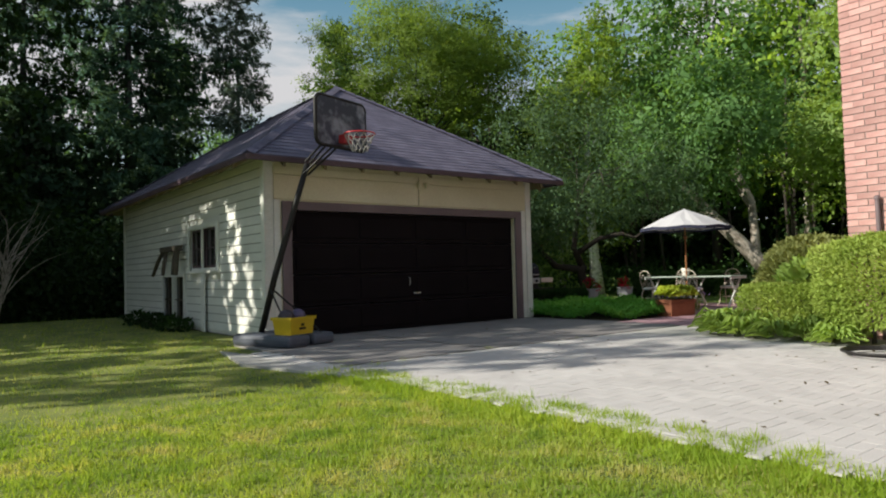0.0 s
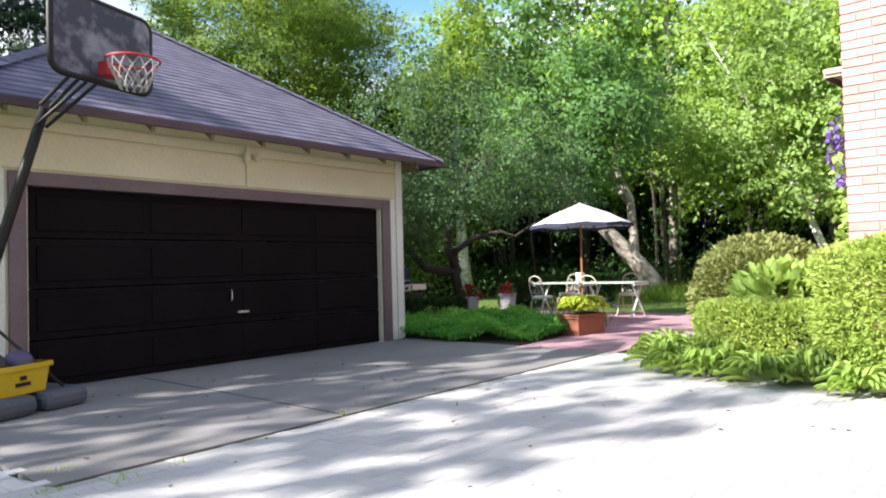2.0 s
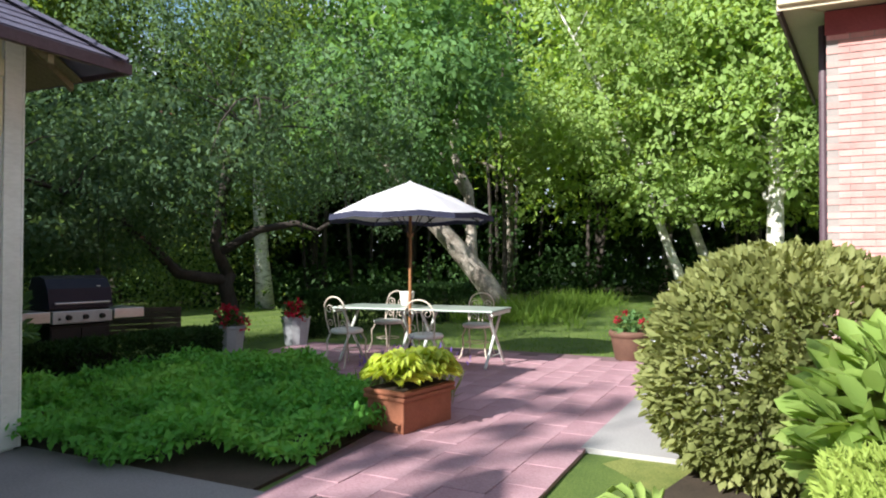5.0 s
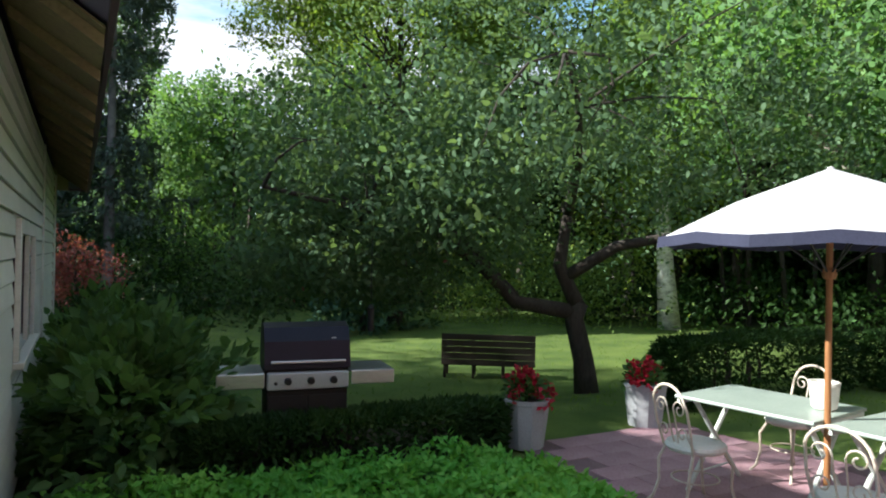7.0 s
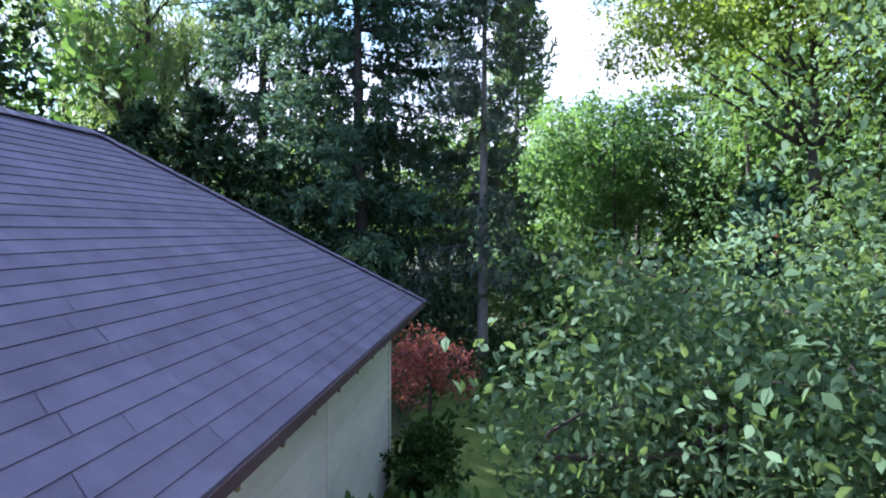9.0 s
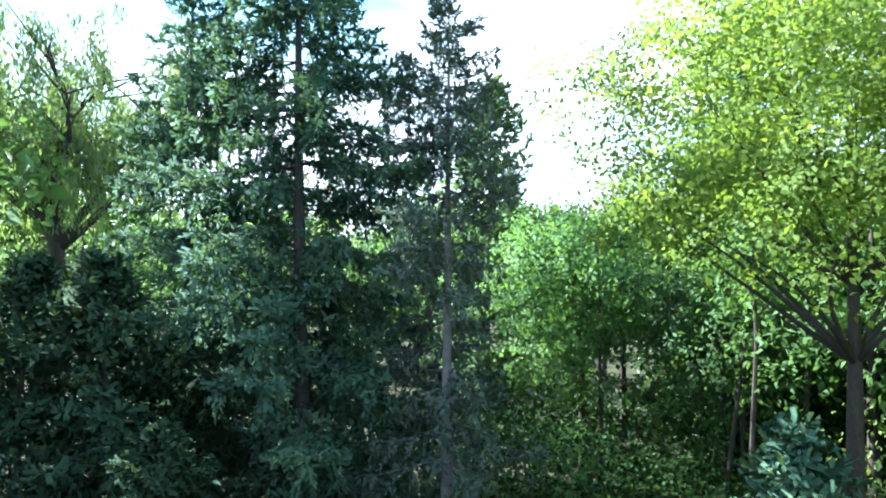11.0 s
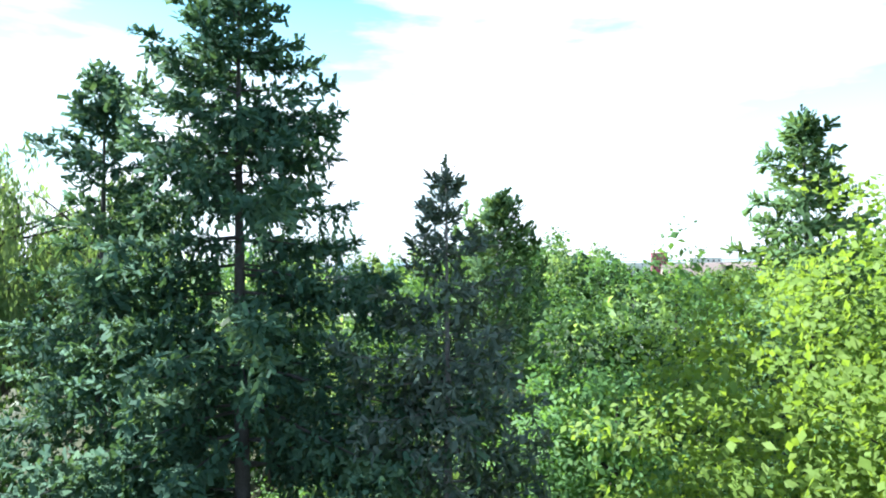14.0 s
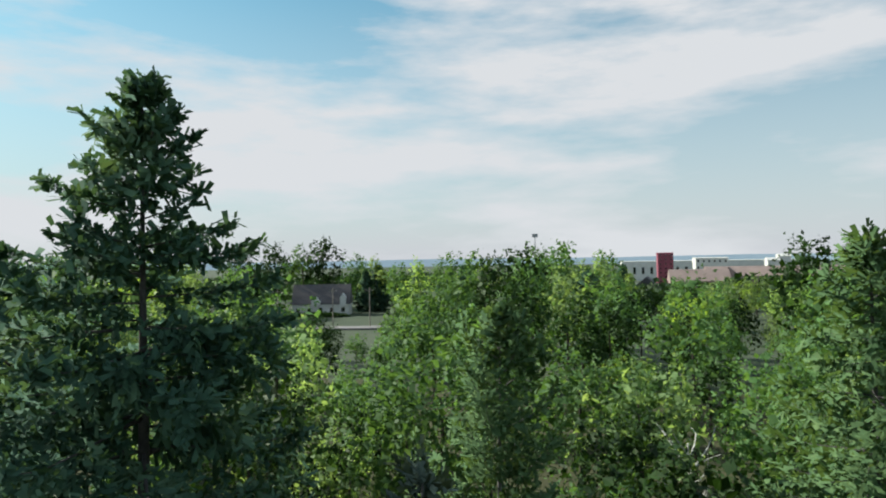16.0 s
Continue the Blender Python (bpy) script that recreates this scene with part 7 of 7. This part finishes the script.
for k, (x, y, h) in enumerate(((-30, 267, 14), (-26, 271, 16), (31, 140, 15), (66, 284, 15), (8, 200, 16))):
    conifer("spruce_tree", "dark pointed spruce in the far wood", h, 0.75, NEEDLE, 400 + k, power=0.72, step=1.3, size=0.7, twig=0.5, pitch=0.7, at=(x, y, 0), trunk=0.2)
snag = thing("dead_tree", (23.5, 58.0, -0.45), "bare pale dead tree standing among the young trees", "tree")
bm = bmesh.new()
tube(bm, [(0, 0, -0.3), (0.2, 0, 4), (0.1, 0.2, 8.4)], [0.16, 0.12, 0.05], 7)
for k in range(16):
    h, a = 3.5 + 4.4 * r.random(), 6.28 * r.random()
    tube(bm, limb((0.15, 0.05, h), (1.9 * math.cos(a), 1.9 * math.sin(a), h + 1.2 + 1.6 * r.random()), 0.3, r, 5), [0.06, 0.045, 0.03, 0.02, 0.008], 5)
part("trunk", bm, WHITE_BARK, snag)

FAR_WALL = surface("far_wall", (0.55, 0.54, 0.52), (0.70, 0.69, 0.67), 0.8, 0.2, 3, 0.0)
FAR_ROOF = surface("far_roof", (0.07, 0.065, 0.07), (0.12, 0.11, 0.115), 0.9, 0.3, 4, 0.0)
FAR_BRICK = surface("far_brick", (0.19, 0.045, 0.075), (0.25, 0.07, 0.10), 0.85, 0.2, 3, 0.0)
ROOF_TAN = surface("tan_roof", (0.22, 0.16, 0.15), (0.32, 0.25, 0.23), 0.9, 0.2, 3, 0.0)


def far_house(at, turn, w, d, h, pitch, wall, top, label, category="house", rows=1, cols=3):
    ob = thing(category.replace(" ", "_"), (*at, ground_height(*at)), label, category, turn=turn)
    part("wall", box(-w / 2, w / 2, -d / 2, d / 2, -1, h), wall, ob)
    bm = bmesh.new()
    e = 0.4
    lo = [bm.verts.new(p) for p in ((-w / 2 - e, -d / 2 - e, h), (w / 2 + e, -d / 2 - e, h), (w / 2 + e, d / 2 + e, h), (-w / 2 - e, d / 2 + e, h))]
    hi = [bm.verts.new(p) for p in ((-w / 2 - e, 0, h + pitch), (w / 2 + e, 0, h + pitch))]
    for q in ((lo[0], lo[1], hi[1], hi[0]), (lo[2], lo[3], hi[0], hi[1]), (lo[1], lo[2], hi[1]), (lo[3], lo[0], hi[0]), lo[::-1]):
        bm.faces.new(q)
    part("roof", bm, top, ob)
    for i in range(cols):
        for j in range(rows):
            x = -w / 2 + w * (i + 0.5) / cols
            z = h * (j + 0.35) / rows
            part("window", box(x - 0.08 * w / cols * 2, x + 0.08 * w / cols * 2, -d / 2 - 0.05, -d / 2 - 0.006, z, z + 0.35 * h / rows), GLASS, ob)
    return ob


manor = far_house((-43, 254), 6, 19, 12, 3.9, 6.6, FAR_WALL, FAR_ROOF, "white house with large dark roof beyond the trees", rows=1, cols=5)
for dx, w, h in ((-1.5, 3.0, 6.4), (7.6, 2.0, 7.6)):
    bm = bmesh.new()
    block(bm, dx - w / 2, dx + w / 2, -6.6, -3.0, 3.2, h - 1.6)
    v = [bm.verts.new(q) for q in ((dx - w / 2 - 0.2, -6.7, h - 1.6), (dx + w / 2 + 0.2, -6.7, h - 1.6), (dx, -6.7, h), (dx - w / 2 - 0.2, -2.0, h - 1.6), (dx + w / 2 + 0.2, -2.0, h - 1.6), (dx, -2.0, h))]
    for q in ((0, 1, 2), (5, 4, 3), (0, 2, 5, 3), (1, 4, 5, 2), (0, 3, 4, 1)):
        bm.faces.new([v[i] for i in q])
    part("dormer", bm, FAR_WALL, manor, "white gabled dormer")
shrub("hedge", (-41, 243), "dark clipped hedge before the white house", (9.0, 1.5, 0.55), LEAF_DARK, 1200, 0.9, 78, uneven=0.4, category="hedge")
far_house((66, 300), 78, 15, 10, 7.6, 5.0, FAR_WALL, FAR_ROOF, "pale gabled house with dark roof at the edge of town", "house", 2, 4)
far_house((77, 292), 74, 14, 10, 6.2, 4.6, FAR_WALL, FAR_ROOF, "pale gabled house with dark roof and white trim", "house", 2, 4)
far_house((106, 322), -10, 24, 14, 8.0, 5.0, ROOF_TAN, ROOF_TAN, "brick apartment house with tan roof at the edge of town", "house", 2, 5)
far_house((124, 336), 70, 16, 12, 8.2, 5.6, ROOF_TAN, ROOF_TAN, "gabled apartment house with tan roof", "house", 2, 4)
far_house((152, 356), -10, 62, 18, 9.5, 4.5, ROOF_TAN, ROOF_TAN, "long building with tan roof at the edge of town", "building", 2, 12)
far_house((173, 632), -8, 13, 13, 27, 0.6, FAR_BRICK, FAR_BRICK, "dark red brick tower block in the town", "tower block", 7, 3)
far_house((205, 610), -8, 26, 18, 22, 0.6, FAR_WALL, FAR_WALL, "pale office block in the town", "building", 4, 6)
far_house((236, 560), -8, 9, 9, 19, 2.0, FAR_WALL, FAR_WALL, "white silo block in the town", "building", 1, 1)
far_house((247, 566), -8, 9, 9, 22, 2.0, FAR_WALL, FAR_WALL, "tall white silo block in the town", "building", 1, 1)
far_house((295, 900), -8, 210, 30, 25, 0.6, FAR_WALL, FAR_WALL, "long white industrial hall at the water", "building", 1, 20)
street = part("road", slab([(-70, 196), (8, 202), (8, 208.5), (-70, 202.5)], -0.3, 0.06), CONCRETE, None)
tagged(street, "pale street crossing the clearing below the house", "road", kind="structure")
for k, (x, y) in enumerate(((-29, 208), (-19, 210), (-44, 206))):
    pole = thing("utility_pole", (x, y, 0), "wooden utility pole with crossarm beside the street", "utility pole", "utility poles")
    part("pole", bar([(0, 0, -0.5), (0, 0, 10.5)], [0.16, 0.11], 8), PALE_BARK, pole)
    part("crossarm", box(-1.1, 1.1, -0.06, 0.06, 9.6, 9.75), PALE_BARK, pole)
    for dx in (-1.0, 1.0):
        part("insulator", lathe([(0.05, 0), (0.07, 0.06), (0.04, 0.14)], 8, (dx, 0, 9.75)), ZINC, pole)
mast = thing("radio_mast", (43, 420, -6), "thin lattice radio mast on the skyline", "mast")
part("lattice", bar([(0, 0, 0), (0, 0, 38)], [0.55, 0.3], 4), ZINC, mast)
part("head", box(-1.6, 1.6, -0.4, 0.4, 36.5, 38.5), ZINC, mast)

# haze over the far ridge is put into its blue colour and a faint glow
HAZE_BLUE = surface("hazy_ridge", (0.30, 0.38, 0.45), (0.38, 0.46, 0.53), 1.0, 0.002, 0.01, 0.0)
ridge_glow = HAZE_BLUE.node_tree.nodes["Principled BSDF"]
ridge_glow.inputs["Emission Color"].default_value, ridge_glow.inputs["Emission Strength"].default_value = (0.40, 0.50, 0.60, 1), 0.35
r = np.random.default_rng(23)
verts, quads = [], []
for k in range(90):
    a = radians(-75 + 150 * k / 89)
    h = 26 + 10 * noise.noise(Vector((k * 0.13, 0, 0))) + 5 * noise.noise(Vector((k * 0.5, 3, 0)))
    x, y = 13 + 4200 * math.sin(a), 4200 * math.cos(a)
    verts += [(x, y, -40), (x, y, h)]
quads = [(2 * k, 2 * k + 2, 2 * k + 3, 2 * k + 1) for k in range(89)]
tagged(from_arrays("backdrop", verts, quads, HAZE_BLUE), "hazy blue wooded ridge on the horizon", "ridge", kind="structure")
belt = np.random.default_rng(29)
n = 26000
d = 240 + 700 * belt.random(n) ** 1.4
b = np.radians(-38 + 78 * belt.random(n))
x, y = 13 - d * np.sin(b), 20 + d * np.cos(b)
bump = np.array([noise.noise(Vector((u * 0.03, v * 0.03, 1))) for u, v in zip(x, y)])
z = np.array([ground_height(u, v) for u, v in zip(x, y)]) + np.maximum(1.0, (9 + 7 * bump)) * belt.random(n) ** 0.6
ok = (bump > -0.25) & ~((np.abs(x + 36) < 24) & (y < 275)) & ~((np.abs((x - 13) / (y - 20) - 0.285) < 0.13) & (d > 290))
p = np.column_stack([x, y, z])[ok]
tagged(from_arrays("far_woods", *leaf_cards(p, np.full(len(p), 3.4), wide=0.8, flat=0.5, r=belt), LEAF_DARK), "dark green far woods towards the town", "woods", kind="stuff")


# ---- pieces of walls, roof, drive and patio ----
def shared_piece(name, key, make, mat, parent, m, cache={}):
    """An object of its own on a mesh that alike pieces share."""
    if key not in cache:
        bm = make()
        bmesh.ops.recalc_face_normals(bm, faces=bm.faces)
        me = bpy.data.meshes.new(name)
        bm.to_mesh(me)
        bm.free()
        me.materials.append(mat)
        cache[key] = me
    ob = new(name, cache[key])
    ob.parent = parent
    ob.matrix_basis = m
    return ob


# clapboards: each a wedge, thicker at its lower edge
def clapboard(x, side, y0, y1, z0, z1):
    bm = bmesh.new()
    sec = ((0.0, z0), (side * 0.026, z0), (side * 0.026, z0 + 0.012), (side * 0.006, z1), (0.0, z1))
    a, b = [bm.verts.new((x + u, y0, w)) for u, w in sec], [bm.verts.new((x + u, y1, w)) for u, w in sec]
    for i in range(5):
        j = (i + 1) % 5
        bm.faces.new((a[i], a[j], b[j], b[i]))
    bm.faces.new(a)
    bm.faces.new(b[::-1])
    return bm


def clad(x, side, y0, y1, holes, breaks=()):
    for k in range(20):
        z0, z1 = 0.06 + 0.152 * k, 0.06 + 0.152 * (k + 1) + 0.008
        stops = [y0]
        for a, b, lo, hi in sorted(holes):
            if z1 > lo - 0.11 and z0 < hi + 0.105:
                stops += [a - 0.105, b + 0.105]
        stops.append(y1)
        for a, b in zip(stops[::2], stops[1::2]):
            cuts = [a] + [c for c in breaks if a < c < b] + [b]
            for u, v in zip(cuts, cuts[1:]):
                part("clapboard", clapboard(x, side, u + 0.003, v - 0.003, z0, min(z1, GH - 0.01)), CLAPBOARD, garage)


clad(GX1 - 0.018, 1, GY0 + 0.112, GY1 - 0.102, [WIN_R], (16.688, 16.752))
clad(GX0 + 0.018, -1, GY0 + 0.112, GY1 - 0.102, [WIN_L, SIDE_DOOR], (16.9,))

# shingles of the roof side towards the patio
for v, f in shingle_rows("right", 29, 0.95):
    bm = bmesh.new()
    vs = [bm.verts.new(q) for q in v]
    for q in f:
        bm.faces.new([vs[i] for i in q])
    bm.faces.ensure_lookup_table()
    bm.faces[1].material_index = 1
    part("shingle", bm, SHINGLE, roof).data.materials.append(SHINGLE_EDGE)

# bricks of the house wall that faces the drive
LB, HB, JT = 0.252, 0.076, 0.011


def brick_mesh():
    return box(-0.006, 0.008, -LB / 2, LB / 2, -HB / 2, HB / 2, bevel=0.003)


wall_near = [o for o in house.children if o.name.startswith("wall")][0]
count = 0
rest_v, rest_f = [], []
for row in range(71):
    z = 0.045 + row * (HB + JT)
    if row % 2:
        n0 = len(rest_v)
        rest_v += [(HX, HY - 0.13, z - HB / 2), (HX, HY, z - HB / 2), (HX, HY, z + HB / 2), (HX, HY - 0.13, z + HB / 2)]
        rest_f += [(n0, n0 + 3, n0 + 2, n0 + 1)]
    for col in range(56):
        y = HY - 0.003 - LB / 2 - col * (LB + JT) - (0.1315 if row % 2 else 0)
        if y < -7.8:
            break
        if 1.15 < z < 3.7 and y > 2.9 and count < 290:
            count += 1
            shared_piece("brick", "brick", brick_mesh, BRICK, wall_near, pose(HX + 0.006 - 0.002 * random.random(), y, z))
        elif y > 1.0 or z > 2.0:
            i, e = len(rest_v), 0.001 * random.random()
            rest_v += [(HX - e, y - LB / 2, z - HB / 2), (HX - e, y + LB / 2, z - HB / 2), (HX - e, y + LB / 2, z + HB / 2), (HX - e, y - LB / 2, z + HB / 2),
                       (HX + 0.012, y - LB / 2, z - HB / 2), (HX + 0.012, y + LB / 2, z - HB / 2), (HX + 0.012, y + LB / 2, z + HB / 2), (HX + 0.012, y - LB / 2, z + HB / 2)]
            rest_f += [(i, i + 3, i + 2, i + 1), (i, i + 1, i + 5, i + 4), (i + 1, i + 2, i + 6, i + 5), (i + 2, i + 3, i + 7, i + 6), (i + 3, i, i + 4, i + 7)]
# the corner return on the garden side and the rear wing
for row in range(71):
    z = 0.045 + row * (HB + JT)
    if row % 2 == 0:
        n0 = len(rest_v)
        rest_v += [(HX, HY, z - HB / 2), (HX + 0.125, HY, z - HB / 2), (HX + 0.125, HY, z + HB / 2), (HX, HY, z + HB / 2)]
        rest_f += [(n0, n0 + 1, n0 + 2, n0 + 3)]
    for x0, yw, cols, top in ((HX, HY, 27, 6.1),):
        for col in range(cols if z < top else 0):
            x = x0 + LB / 2 + col * (LB + JT) + (0.1315 if row % 2 == 0 else 0)
            i = len(rest_v)
            rest_v += [(x - LB / 2, yw, z - HB / 2), (x + LB / 2, yw, z - HB / 2), (x + LB / 2, yw, z + HB / 2), (x - LB / 2, yw, z + HB / 2)]
            rest_f += [(i, i + 1, i + 2, i + 3)]
    for col in range(4 if z < 4.25 else 0):
        y = 5.51 - LB / 2 - col * (LB + JT) - (0.1315 if row % 2 else 0)
        i = len(rest_v)
        rest_v += [(17.99, y - LB / 2, z - HB / 2), (17.99, y + LB / 2, z - HB / 2), (17.99, y + LB / 2, z + HB / 2), (17.99, y - LB / 2, z + HB / 2)]
        rest_f += [(i, i + 3, i + 2, i + 1)]
tagged(from_arrays("bricks", rest_v, rest_f, BRICK, wall_near), kind="stuff")


# herringbone pavers of the drive
def paver_mesh():
    return box(-0.0982, 0.0982, -0.0482, 0.0482, -0.02, 0.012, bevel=0.003)


pv, pf, count = [], [], 0
for i in range(56):
    for j in range(100):
        kind = (i - j) % 4
        if kind not in (0, 3):
            continue
        turn = 0 if kind == 0 else 90
        x, y = 4.3 + 0.1 * i + (0.1 if turn == 0 else 0.05), 0.1 + 0.1 * j + (0.05 if turn == 0 else 0.1)
        if not (4.58 < x < 9.68 and y < 7.42) and not (4.40 < x < 4.72 and 7.42 < y < 9.6):
            continue
        if 6.2 < x < 9.0 and 6.05 < y < 7.42 and count < 290:
            count += 1
            shared_piece("paver", "paver", paver_mesh, PAVER, drive, pose(x, y, 0.003 * random.random(), 0, 0, turn))
        else:
            a, b = (0.0982, 0.0482) if turn == 0 else (0.0482, 0.0982)
            z, n0 = 0.0125 + 0.002 * random.random(), len(pv)
            pv += [(x - a, y - b, z), (x + a, y - b, z), (x + a, y + b, z), (x - a, y + b, z), (x - a - 0.002, y - b - 0.002, 0.0), (x + a + 0.002, y - b - 0.002, 0.0), (x + a + 0.002, y + b + 0.002, 0.0), (x - a - 0.002, y + b + 0.002, 0.0)]
            pf += [(n0, n0 + 1, n0 + 2, n0 + 3), (n0 + 4, n0 + 5, n0 + 1, n0), (n0 + 5, n0 + 6, n0 + 2, n0 + 1), (n0 + 6, n0 + 7, n0 + 3, n0 + 2), (n0 + 7, n0 + 4, n0, n0 + 3)]
tagged(from_arrays("pavers", pv, pf, PAVER, drive), kind="stuff")


# red patio flags
def flag_mesh():
    return box(-0.2212, 0.2212, -0.1464, 0.1464, -0.02, 0.012, bevel=0.004)


for row in range(20):
    y = 7.55 + row * 0.296
    for col in range(18):
        x = 11.45 + col * 0.446 + (0.22 if row % 2 else 0)
        left = 11.3 if y < 8.75 else 13.3 + (y - 8.95) * 1.35 if y < 9.9 else 14.75 + (y - 9.9) * 0.25
        right = 17.75 if y < 10.3 else 17.8 - (y - 10.3) * 0.15
        if left < x - 0.12 and x + 0.12 < right and y < 12.95:
            shared_piece("flagstone", "flag", flag_mesh, RED_PAVER, patio, pose(x, y, 0.004 * random.random(), 0.5 * random.random(), 0.4 * random.random(), random.gauss(0, 0.5)))
